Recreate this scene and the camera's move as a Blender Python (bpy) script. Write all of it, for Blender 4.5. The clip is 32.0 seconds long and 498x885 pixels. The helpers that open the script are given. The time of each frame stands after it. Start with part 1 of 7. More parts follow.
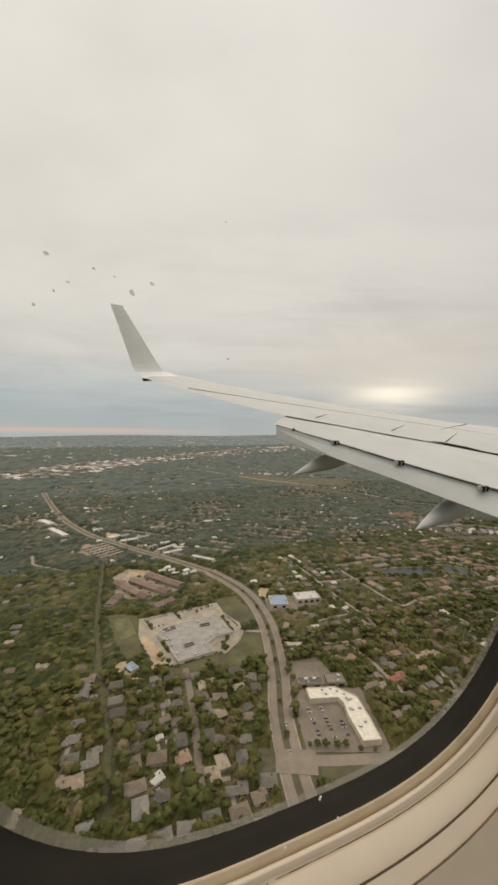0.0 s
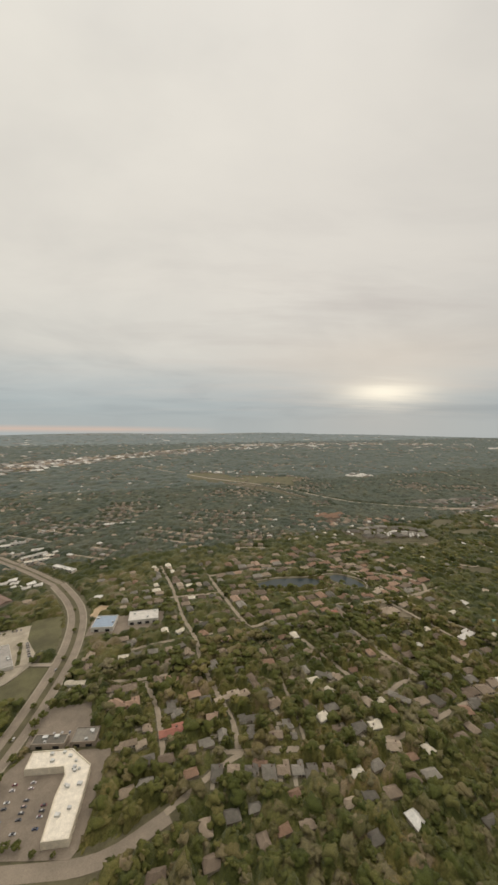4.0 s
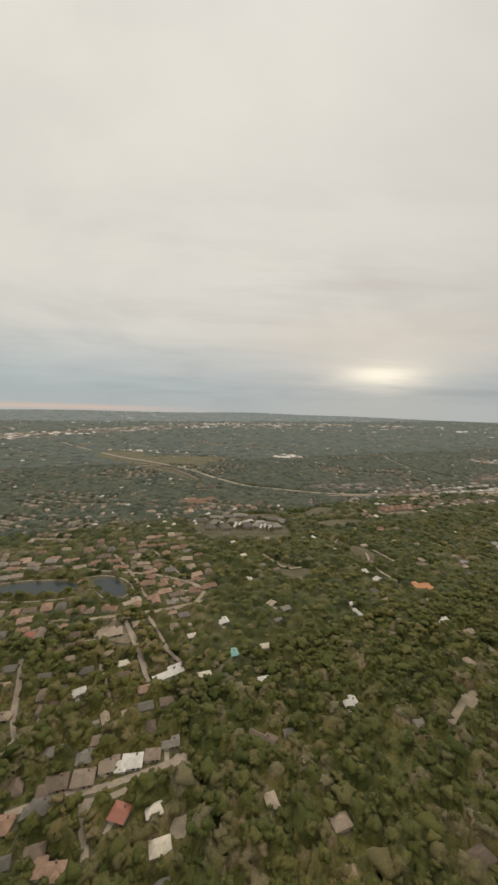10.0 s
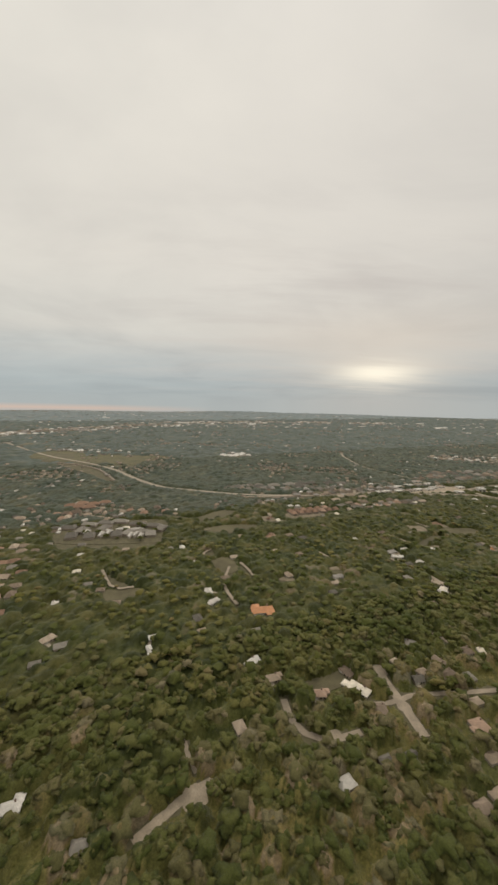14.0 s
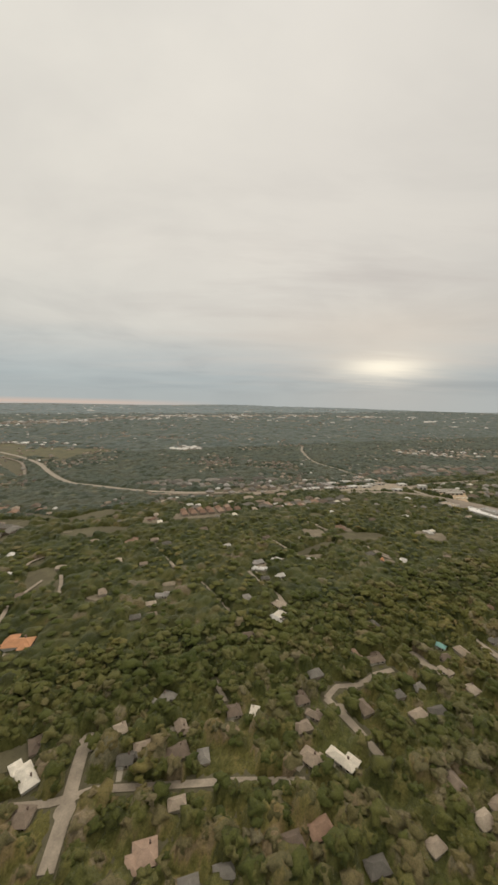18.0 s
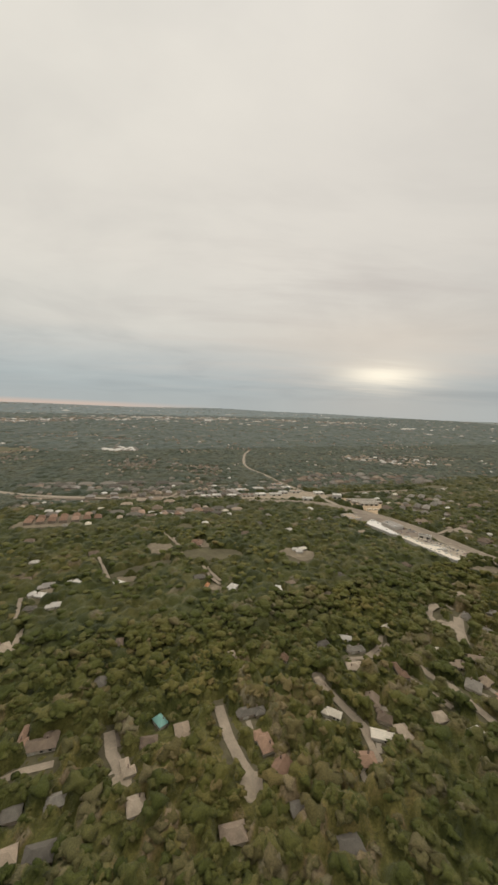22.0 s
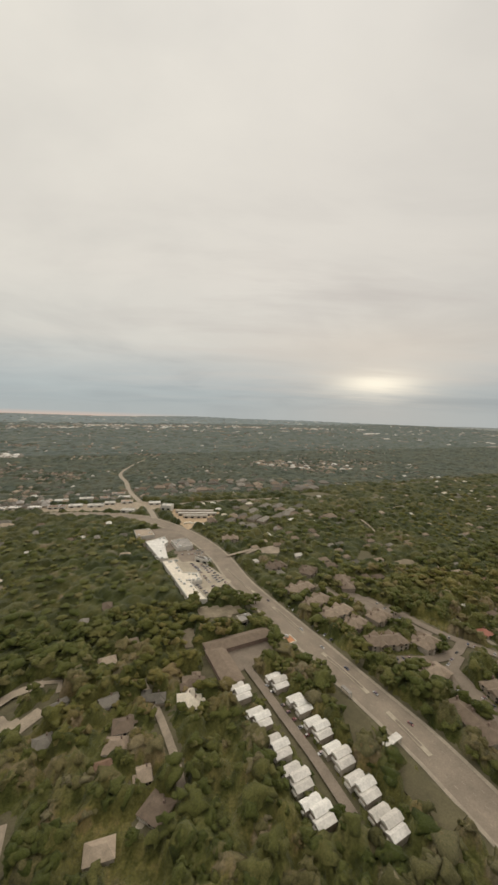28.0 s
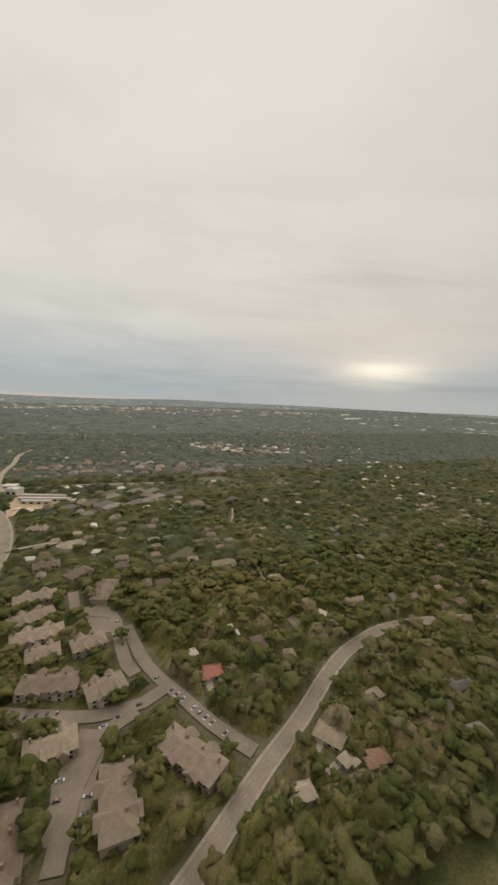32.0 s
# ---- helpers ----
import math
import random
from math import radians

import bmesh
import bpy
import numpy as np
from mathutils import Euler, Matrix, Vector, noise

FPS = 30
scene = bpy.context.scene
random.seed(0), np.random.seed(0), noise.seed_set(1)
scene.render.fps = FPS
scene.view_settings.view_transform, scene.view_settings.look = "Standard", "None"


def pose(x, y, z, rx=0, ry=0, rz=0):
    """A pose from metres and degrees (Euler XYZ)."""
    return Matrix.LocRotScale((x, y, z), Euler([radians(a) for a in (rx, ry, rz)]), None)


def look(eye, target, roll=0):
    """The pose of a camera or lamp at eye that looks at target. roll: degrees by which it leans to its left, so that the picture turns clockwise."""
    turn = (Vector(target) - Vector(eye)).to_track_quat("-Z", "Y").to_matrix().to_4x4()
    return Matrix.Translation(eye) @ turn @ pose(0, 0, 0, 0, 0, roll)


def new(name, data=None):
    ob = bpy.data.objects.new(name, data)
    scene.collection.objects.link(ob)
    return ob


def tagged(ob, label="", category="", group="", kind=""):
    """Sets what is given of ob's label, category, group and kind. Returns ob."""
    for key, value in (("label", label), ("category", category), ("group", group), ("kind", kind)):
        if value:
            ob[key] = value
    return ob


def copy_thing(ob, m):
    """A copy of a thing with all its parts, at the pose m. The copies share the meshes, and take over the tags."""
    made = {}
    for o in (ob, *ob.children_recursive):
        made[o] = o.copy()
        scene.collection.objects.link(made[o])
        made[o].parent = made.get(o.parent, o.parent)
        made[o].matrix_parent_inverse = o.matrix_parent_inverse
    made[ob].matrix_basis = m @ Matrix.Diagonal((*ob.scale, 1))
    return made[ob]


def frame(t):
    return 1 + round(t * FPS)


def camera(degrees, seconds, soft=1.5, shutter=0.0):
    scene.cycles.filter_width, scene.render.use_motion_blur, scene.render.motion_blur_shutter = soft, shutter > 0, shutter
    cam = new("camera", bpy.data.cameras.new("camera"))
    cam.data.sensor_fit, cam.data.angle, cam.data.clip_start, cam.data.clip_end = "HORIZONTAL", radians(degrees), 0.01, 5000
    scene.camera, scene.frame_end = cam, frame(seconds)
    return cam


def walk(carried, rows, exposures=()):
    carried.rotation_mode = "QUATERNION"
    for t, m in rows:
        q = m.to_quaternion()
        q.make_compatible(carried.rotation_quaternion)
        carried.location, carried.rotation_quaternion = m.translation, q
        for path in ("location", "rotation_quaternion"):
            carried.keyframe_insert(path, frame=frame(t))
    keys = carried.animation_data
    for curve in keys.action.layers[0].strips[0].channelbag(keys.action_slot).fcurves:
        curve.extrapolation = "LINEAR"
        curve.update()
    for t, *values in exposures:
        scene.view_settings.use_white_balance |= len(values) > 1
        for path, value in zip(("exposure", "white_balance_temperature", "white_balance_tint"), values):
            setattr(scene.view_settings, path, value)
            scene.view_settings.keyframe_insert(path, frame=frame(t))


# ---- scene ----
from itertools import product

# the flight: a straight, slowly sinking line; x right of the first view, y ahead
cam = camera(68.4, 32.0, soft=2.8)
ROWS = [
    (0, 86.83, -0.61, 0.07),
    (0.5, 86.89, -0.57, 0.02),
    (1, 86.94, -0.38, -0.08),
    (1.5, 86.9, -0.21, -0.21),
    (2, 86.77, 0.13, -0.37),
    (2.5, 86.63, 0.04, -0.58),
    (3, 86.59, -0.09, -0.65),
    (3.5, 86.57, -0.26, -0.74),
    (5.5, 86.91, -0.88, -1.2),
    (6, 87.07, -0.91, -1.34),
    (6.5, 87.06, -0.94, -1.54),
    (7, 86.67, -1.19, -1.67),
    (7.5, 86.01, -1.37, -1.8),
    (8, 85.19, -1.6, -1.89),
    (8.5, 84.46, -1.89, -1.9),
    (9, 83.9, -2.03, -1.74),
    (9.5, 83.63, -1.89, -1.68),
    (10, 83.59, -1.54, -1.59),
    (10.5, 83.8, -1.24, -1.55),
    (11, 84.03, -1.13, -1.5),
    (11.5, 84.24, -1.19, -1.45),
    (12, 84.26, -1.31, -1.49),
    (12.5, 84.19, -1.3, -1.66),
    (13, 83.99, -1.31, -1.79),
    (13.5, 83.67, -1.04, -2.03),
    (14, 83.48, -0.98, -2.07),
    (14.5, 83.3, -0.54, -2.22),
    (16.5, 82.52, -0.63, -1.49),
    (17, 82.28, -0.42, -1.18),
    (17.5, 82.4, -0.8, -1.16),
    (18, 82.6, -1.06, -1.13),
    (18.5, 82.78, -1.38, -1.17),
    (19, 82.96, -1.81, -1.16),
    (19.5, 83.04, -1.88, -1.2),
    (20, 83.45, -2.77, -1.18),
    (20.5, 83.5, -2.52, -1.5),
    (21, 83.63, -2.12, -1.71),
    (21.5, 83.53, -2.53, -1.51),
    (22, 83.41, -2.28, -1.33),
    (22.5, 83.33, -2.3, -1.46),
    (23, 83.2, -2.16, -1.57),
    (23.5, 83.04, -2.21, -1.66),
    (24, 82.84, -2.25, -1.84),
    (24.5, 82.71, -2, -1.93),
    (25, 82.76, -2.59, -1.98),
    (25.5, 82.93, -2.4, -2.06),
    (27.5, 84.72, -1.7, -1.96),
    (28, 84.89, -1.65, -2.08),
    (28.5, 84.76, -1.5, -2.22),
    (29, 84.33, -1.57, -2),
    (29.5, 83.74, -2.02, -2.19),
    (30, 83.24, -2.21, -2.11),
    (30.5, 82.94, -2.28, -1.93),
    (31, 82.75, -2.12, -1.81),
    (31.5, 82.52, -1.63, -1.72),
    (32, 82.61, -2.34, -1.6),
]


def eye_at(t):
    u = t / 32.0
    return 1141.01 * u + -1.85 * u * u, 446.25 * u + -9.59 * u * u, 176.46 + -57.10 * u + -12.54 * u * u


walk(cam, [(t, pose(*eye_at(t), rx, ry, rz)) for t, rx, ry, rz in ROWS], exposures=((0.0, 0.10, 6720, 10.2), (32.0, 0.10, 6720, 10.2)))

# ---- world, sun ----
SUN_AZ, SUN_EL = 21.0, 5.6          # degrees from +y towards +x, and above the horizon
world = bpy.data.worlds.new("overcast_sky")
scene.world = world
world.use_nodes = True
wt = world.node_tree
wt.nodes.clear()


def wn(kind, **inputs):
    n = wt.nodes.new(kind)
    for key, value in inputs.items():
        k = int(key[1:]) if key[0] == "i" and key[1:].isdigit() else key
        if hasattr(value, "is_output"):
            wt.links.new(value, n.inputs[k])
        else:
            n.inputs[k].default_value = value
    return n


def wmath(op, a, b=0.0, c=0.0):
    n = wn("ShaderNodeMath", i0=a, i1=b, i2=c)
    n.operation = op
    return n.outputs[0]


def wramp(fac, stops):
    n = wn("ShaderNodeValToRGB", i0=fac)
    el = n.color_ramp.elements
    while len(el) < len(stops):
        el.new(0.5)
    for e, (p, c) in zip(el, stops):
        e.position, e.color = p, (*c, 1)
    return n.outputs[0]


def wmix(fac, a, b, how="MIX"):
    n = wt.nodes.new("ShaderNodeMix")
    n.data_type, n.blend_type = "RGBA", how
    for k, value in ((0, fac), (6, a), (7, b)):
        if hasattr(value, "is_output"):
            wt.links.new(value, n.inputs[k])
        else:
            n.inputs[k].default_value = value if k == 0 else (*value, 1)
    return n.outputs[2]


tc = wn("ShaderNodeTexCoord")
sep = wn("ShaderNodeSeparateXYZ", i0=tc.outputs["Generated"])
sx, sy, sz = sep.outputs
lean = wn("ShaderNodeVectorMath", i0=tc.outputs["Generated"], i1=(0.0043, 0.0212, 0.9998))
lean.operation = "DOT_PRODUCT"
elev = wmath("ARCSINE", lean.outputs["Value"])                      # radians above the horizon
up = wmath("ADD", wmath("MAXIMUM", sz, 0.0), 0.10)
deck = wn("ShaderNodeCombineXYZ", i0=wmath("DIVIDE", sx, up), i1=wmath("DIVIDE", sy, up), i2=0.0).outputs[0]
billow = wn("ShaderNodeTexNoise", Vector=deck, Scale=0.55, Detail=6.0, Roughness=0.55, Distortion=0.5)
streak = wn("ShaderNodeTexNoise", Vector=wn("ShaderNodeVectorMath", i0=deck, i1=(0.35, 1.1, 1.0)).outputs[0], Scale=1.1, Detail=5.0, Roughness=0.6)
streak.inputs["Vector"].links[0].from_node.operation = "MULTIPLY"
height = wmath("DIVIDE", elev, 1.2)
base = wramp(wmath("ADD", height, wmath("MULTIPLY", wmath("SUBTRACT", streak.outputs[0], 0.5), 0.05)), (
    (0.000, (0.38, 0.43, 0.45)), (0.030, (0.36, 0.42, 0.45)), (0.085, (0.44, 0.48, 0.495)),
    (0.16, (0.60, 0.60, 0.575)), (0.30, (0.665, 0.65, 0.615)), (0.60, (0.715, 0.70, 0.66)), (1.0, (0.80, 0.795, 0.77))))
shade = wramp(billow.outputs[0], ((0.30, (0.86, 0.86, 0.865)), (0.50, (1.0, 0.995, 0.985)), (0.70, (1.08, 1.07, 1.05))))
cloud = wmix(1.0, base, shade, "MULTIPLY")
# the thin clear strip under the cloud, warm to the west of the view
azim = wmath("ARCTAN2", sx, sy)
strip = wmath("MULTIPLY", wmath("SUBTRACT", 1.0, wmath("MINIMUM", wmath("ABSOLUTE", wmath("DIVIDE", wmath("SUBTRACT", elev, -0.0065), 0.0105)), 1.0)),
              wmath("MINIMUM", wmath("MAXIMUM", wmath("DIVIDE", wmath("SUBTRACT", -0.05, azim), 0.30), 0.0), 1.0))
# the sun behind the deck, and the lit rim of a gap in the cloud
az0, el0 = radians(SUN_AZ), radians(SUN_EL)
da, de = wmath("SUBTRACT", azim, az0), wmath("SUBTRACT", elev, el0)
wob = wmath("MULTIPLY", wmath("SUBTRACT", streak.outputs[0], 0.5), 0.06)


def glow(wide, high, power, lift):
    r2 = wmath("ADD", wmath("POWER", wmath("DIVIDE", da, wide), 2.0), wmath("POWER", wmath("DIVIDE", wmath("SUBTRACT", wmath("ADD", de, wob), lift), high), 2.0))
    return wmath("MULTIPLY", wmath("EXPONENT", wmath("MULTIPLY", r2, -1.0)), power)


cloud = wmix(1.0, cloud, wramp(wmath("DIVIDE", wmath("ADD", azim, 0.8), 2.0), ((0.15, (1.03, 1.03, 1.02)), (0.5, (0.985, 0.98, 0.98)), (0.8, (0.90, 0.90, 0.905)))), "MULTIPLY")
mauve = wmath("MULTIPLY", wmath("MINIMUM", wmath("MAXIMUM", wmath("MULTIPLY", wmath("SUBTRACT", streak.outputs[0], 0.47), 6.0), 0.0), 1.0), glow(0.75, 0.20, 0.62, 0.20))
cloud = wmix(mauve, cloud, (0.50, 0.475, 0.455))
cloud = wmix(glow(0.38, 0.075, 0.40, 0.075), cloud, (0.70, 0.62, 0.53))
band = wmath("EXPONENT", wmath("MULTIPLY", wmath("POWER", wmath("DIVIDE", wmath("MAXIMUM", elev, 0.0), 0.05), 2.0), -1.0))
cloud = wmix(wmath("MULTIPLY", band, 0.75), cloud, (0.392, 0.43, 0.435))
cloud = wmix(wmath("MULTIPLY", strip, 0.72), cloud, (0.64, 0.47, 0.38))
cloud = wmix(glow(0.14, 0.036, 0.38, 0.002), cloud, (0.86, 0.78, 0.65))
cloud = wmix(glow(0.085, 0.026, 0.80, 0.0), cloud, (0.99, 0.94, 0.80))
sky = wn("ShaderNodeTexSky")
sky.sky_type, sky.sun_disc = "NISHITA", False
sky.sun_elevation, sky.sun_rotation = el0, az0
clear = wn("ShaderNodeBackground", Color=sky.outputs[0], Strength=0.05)
over = wn("ShaderNodeBackground", Color=cloud, Strength=1.0)
both = wn("ShaderNodeMixShader", Fac=0.985, i1=clear.outputs[0], i2=over.outputs[0])
wn("ShaderNodeOutputWorld", Surface=both.outputs[0])

lamp = bpy.data.lights.new("sun", "SUN")
lamp.energy, lamp.angle, lamp.color = 1.4, radians(110), (1.0, 0.90, 0.78)
sun = new("sun", lamp)
sun.matrix_world = look((0, 0, 400), (-math.sin(az0) * math.cos(radians(48)), -math.cos(az0) * math.cos(radians(48)), 400 - math.sin(radians(48))))


# ---- materials ----
def material(name, rough=0.85, metal=0.0):
    m = bpy.data.materials.new(name)
    m.use_nodes = True
    nt = m.node_tree
    b = nt.nodes["Principled BSDF"]
    b.inputs["Roughness"].default_value, b.inputs["Metallic"].default_value = rough, metal
    return m, nt, b


def node(nt, kind, **inputs):
    n = nt.nodes.new(kind)
    for key, value in inputs.items():
        k = int(key[1:]) if key[0] == "i" and key[1:].isdigit() else key
        if hasattr(value, "is_output"):
            nt.links.new(value, n.inputs[k])
        else:
            n.inputs[k].default_value = value
    return n


def ramp(nt, fac, stops, how="LINEAR"):
    n = node(nt, "ShaderNodeValToRGB", i0=fac)
    n.color_ramp.interpolation = how
    el = n.color_ramp.elements
    while len(el) < len(stops):
        el.new(0.5)
    for e, (p, c) in zip(el, stops):
        e.position, e.color = p, (*c, 1)
    return n.outputs[0]


def mix(nt, fac, a, b, how="MIX"):
    n = nt.nodes.new("ShaderNodeMix")
    n.data_type, n.blend_type = "RGBA", how
    for k, value in ((0, fac), (6, a), (7, b)):
        if hasattr(value, "is_output"):
            nt.links.new(value, n.inputs[k])
        else:
            n.inputs[k].default_value = value if k == 0 else (*value, 1)
    return n.outputs[2]


def spots(nt, scale, detail=3.0, rough=0.6, vector=None):
    n = node(nt, "ShaderNodeTexNoise", Scale=scale, Detail=detail, Roughness=rough)
    if vector is None:
        vector = node(nt, "ShaderNodeTexCoord").outputs["Object"]
    nt.links.new(vector, n.inputs["Vector"])
    return n.outputs[0]


def world_at(nt):
    return node(nt, "ShaderNodeNewGeometry").outputs["Position"]


def bump(nt, b, height, strength=0.5, distance=0.1):
    n = node(nt, "ShaderNodeBump", Strength=strength, Distance=distance, Height=height)
    nt.links.new(n.outputs[0], b.inputs["Normal"])


def surface(name, stops, scale, fine, rough=0.85, wear=0.25, relief=0.3, metal=0.0, per_object=True):
    """A matt surface: a tone for each object, blotches at one scale and grain at another."""
    m, nt, b = material(name, rough, metal)
    pos = world_at(nt)
    if per_object == "island":
        tone = node(nt, "ShaderNodeNewGeometry").outputs["Random Per Island"]
    else:
        tone = node(nt, "ShaderNodeObjectInfo").outputs["Random"] if per_object else spots(nt, scale * 0.3, 2.0, 0.5, pos)
    col = ramp(nt, tone, stops)
    blotch = ramp(nt, spots(nt, scale, 4.0, 0.6, pos), ((0.3, (1 - wear,) * 3), (0.7, (1 + wear * 0.6,) * 3)))
    grain = ramp(nt, spots(nt, fine, 2.0, 0.6, pos), ((0.3, (0.85,) * 3), (0.7, (1.12,) * 3)))
    col = mix(nt, 1.0, mix(nt, 1.0, col, blotch, "MULTIPLY"), grain, "MULTIPLY")
    nt.links.new(col, b.inputs["Base Color"])
    bump(nt, b, spots(nt, fine, 3.0, 0.6, pos), relief, 0.05)
    return m


def foliage(name, stops, island=True, sheen=0.04):
    m, nt, b = material(name, 0.75)
    pos = world_at(nt)
    if island:
        tone = node(nt, "ShaderNodeNewGeometry").outputs["Random Per Island"]
    else:
        tone = node(nt, "ShaderNodeObjectInfo").outputs["Random"]
    stand = ramp(nt, spots(nt, 0.012, 3.0, 0.6, pos), ((0.35, (0.80, 0.86, 0.80)), (0.5, (1, 1, 1)), (0.66, (1.22, 1.10, 1.0))))
    leaf = ramp(nt, spots(nt, 2.0, 5.0, 0.75, pos), ((0.32, (0.55, 0.58, 0.52)), (0.5, (0.97, 0.97, 0.97)), (0.7, (1.4, 1.36, 1.3))))
    col = mix(nt, 1.0, mix(nt, 1.0, ramp(nt, tone, stops), stand, "MULTIPLY"), leaf, "MULTIPLY")
    nt.links.new(col, b.inputs["Base Color"])
    b.inputs["Specular IOR Level"].default_value = 0.06
    b.inputs["Sheen Weight"].default_value = sheen
    b.inputs["Sheen Tint"].default_value = (0.70, 0.80, 0.84, 1)
    b.inputs["Sheen Roughness"].default_value = 0.45
    bump(nt, b, spots(nt, 2.6, 4.0, 0.75, pos), 1.0, 0.5)
    return m


M = {}
M["oak"] = foliage("oak_leaves", ((0.0, (0.066, 0.076, 0.021)), (0.3, (0.086, 0.095, 0.027)), (0.65, (0.107, 0.109, 0.034)), (0.88, (0.133, 0.127, 0.045)), (1.0, (0.152, 0.129, 0.062))))
M["dry_oak"] = foliage("dry_oak_leaves", ((0.0, (0.107, 0.096, 0.041)), (0.4, (0.137, 0.122, 0.054)), (0.75, (0.162, 0.138, 0.071)), (1.0, (0.197, 0.170, 0.103))))
M["under"] = surface("shaded_undergrowth", ((0, (0.082, 0.088, 0.032)), (0.5, (0.105, 0.104, 0.042)), (1, (0.140, 0.124, 0.066))), 0.30, 1.4, 0.95, 0.30, 0.8, per_object=False)


def canopy_leaves(name, stops, sheen, tint=(0.72, 0.80, 0.83, 1)):
    """Tree tops seen from above: a tone for each crown, leaf grain and patches of dry wood."""
    m, nt, b = material(name, 0.8)
    pos = world_at(nt)
    tone = node(nt, "ShaderNodeAttribute")
    tone.attribute_name = "tone"
    stand = ramp(nt, spots(nt, 0.018, 4.0, 0.6, pos), ((0.34, (0.62, 0.72, 0.62)), (0.47, (0.92, 0.98, 0.90)), (0.55, (1.06, 1.03, 0.96)), (0.68, (1.20, 1.13, 1.02))))
    leaf = ramp(nt, spots(nt, 1.2, 5.0, 0.75, pos), ((0.32, (0.56, 0.59, 0.54)), (0.5, (0.97, 0.97, 0.97)), (0.68, (1.44, 1.41, 1.33))))
    nt.links.new(mix(nt, 1.0, mix(nt, 1.0, ramp(nt, tone.outputs["Fac"], stops), stand, "MULTIPLY"), leaf, "MULTIPLY"), b.inputs["Base Color"])
    b.inputs["Specular IOR Level"].default_value = 0.06
    b.inputs["Sheen Weight"].default_value = sheen
    b.inputs["Sheen Tint"].default_value = tint
    b.inputs["Sheen Roughness"].default_value = 0.5
    bump(nt, b, spots(nt, 1.4, 4.0, 0.75, pos), 0.9, 0.5)
    return m


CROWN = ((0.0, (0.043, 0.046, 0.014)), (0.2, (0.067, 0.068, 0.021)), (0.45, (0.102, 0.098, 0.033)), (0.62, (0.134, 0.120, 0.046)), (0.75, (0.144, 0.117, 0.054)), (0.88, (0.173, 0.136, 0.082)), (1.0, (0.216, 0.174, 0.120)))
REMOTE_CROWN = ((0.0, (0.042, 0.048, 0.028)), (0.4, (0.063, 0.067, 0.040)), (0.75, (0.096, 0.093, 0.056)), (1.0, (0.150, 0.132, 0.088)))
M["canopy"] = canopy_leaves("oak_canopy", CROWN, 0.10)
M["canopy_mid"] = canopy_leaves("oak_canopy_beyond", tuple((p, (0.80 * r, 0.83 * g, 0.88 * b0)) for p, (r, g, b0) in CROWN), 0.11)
# blue sheen grows with distance: air haze put into the leaf surface
M["canopy_far"] = canopy_leaves("remote_hazed_oak_canopy", REMOTE_CROWN, 0.19, (0.66, 0.77, 0.83, 1))
M["canopy_utmost"] = canopy_leaves("utmost_hazed_oak_canopy", REMOTE_CROWN, 0.26, (0.62, 0.74, 0.83, 1))
M["canopy_hazy"] = canopy_leaves("skyline_hazed_oak_canopy", REMOTE_CROWN, 0.50, (0.62, 0.73, 0.82, 1))
M["bark"] = surface("bark", ((0, (0.10, 0.08, 0.06)), (1, (0.15, 0.12, 0.09))), 1.0, 8.0)
M["asphalt"] = surface("worn_asphalt", ((0, (0.205, 0.167, 0.127)), (1, (0.272, 0.226, 0.173))), 0.10, 2.5, 0.9, 0.2, per_object=False)
M["lot"] = surface("parking_asphalt", ((0, (0.185, 0.150, 0.114)), (1, (0.245, 0.202, 0.156))), 0.12, 2.0, 0.9, 0.25, per_object=False)
M["concrete"] = surface("pale_concrete", ((0, (0.285, 0.242, 0.185)), (1, (0.35, 0.305, 0.24))), 0.2, 2.0, 0.9, 0.2, per_object=False)
M["caliche"] = surface("pale_bare_earth", ((0, (0.29, 0.238, 0.172)), (1, (0.37, 0.31, 0.232))), 0.15, 1.5, 0.95, 0.3, per_object=False)
M["tan_earth"] = surface("bare_tan_earth", ((0, (0.40, 0.29, 0.18)), (1, (0.50, 0.38, 0.25))), 0.15, 1.5, 0.95, 0.25, per_object=False)
M["grass"] = surface("dry_mown_grass", ((0, (0.085, 0.076, 0.038)), (1, (0.125, 0.108, 0.060))), 0.10, 1.8, 0.95, 0.3, per_object=False)
M["apron"] = surface("tan_concrete_apron", ((0, (0.33, 0.285, 0.215)), (1, (0.41, 0.36, 0.28))), 0.12, 1.5, 0.95, 0.25, per_object=False)
M["street"] = surface("worn_street_concrete", ((0, (0.27, 0.222, 0.165)), (1, (0.345, 0.288, 0.218))), 0.15, 2.0, 0.9, 0.28, per_object=False)
M["field"] = surface("mown_school_field", ((0, (0.092, 0.088, 0.040)), (1, (0.132, 0.119, 0.060))), 0.06, 1.5, 0.95, 0.35, per_object=False)
M["pasture"] = surface("dry_pasture", ((0, (0.078, 0.072, 0.036)), (0.5, (0.110, 0.097, 0.053)), (1, (0.155, 0.132, 0.080))), 0.02, 0.8, 0.95, 0.3, per_object=False)
M["glade"] = surface("light_green_meadow", ((0, (0.12, 0.122, 0.05)), (0.5, (0.155, 0.15, 0.068)), (1, (0.20, 0.18, 0.095))), 0.12, 1.6, 0.95, 0.4, per_object=False)
M["bare_patch"] = surface("bare_patchy_earth", ((0, (0.115, 0.098, 0.058)), (0.5, (0.20, 0.165, 0.112)), (1, (0.28, 0.232, 0.165))), 0.22, 1.6, 0.95, 0.35, per_object=False)
M["paint_line"] = surface("road_paint", ((0, (0.30, 0.255, 0.20)), (1, (0.37, 0.32, 0.255))), 0.5, 4.0, 0.7, 0.3, per_object=False)
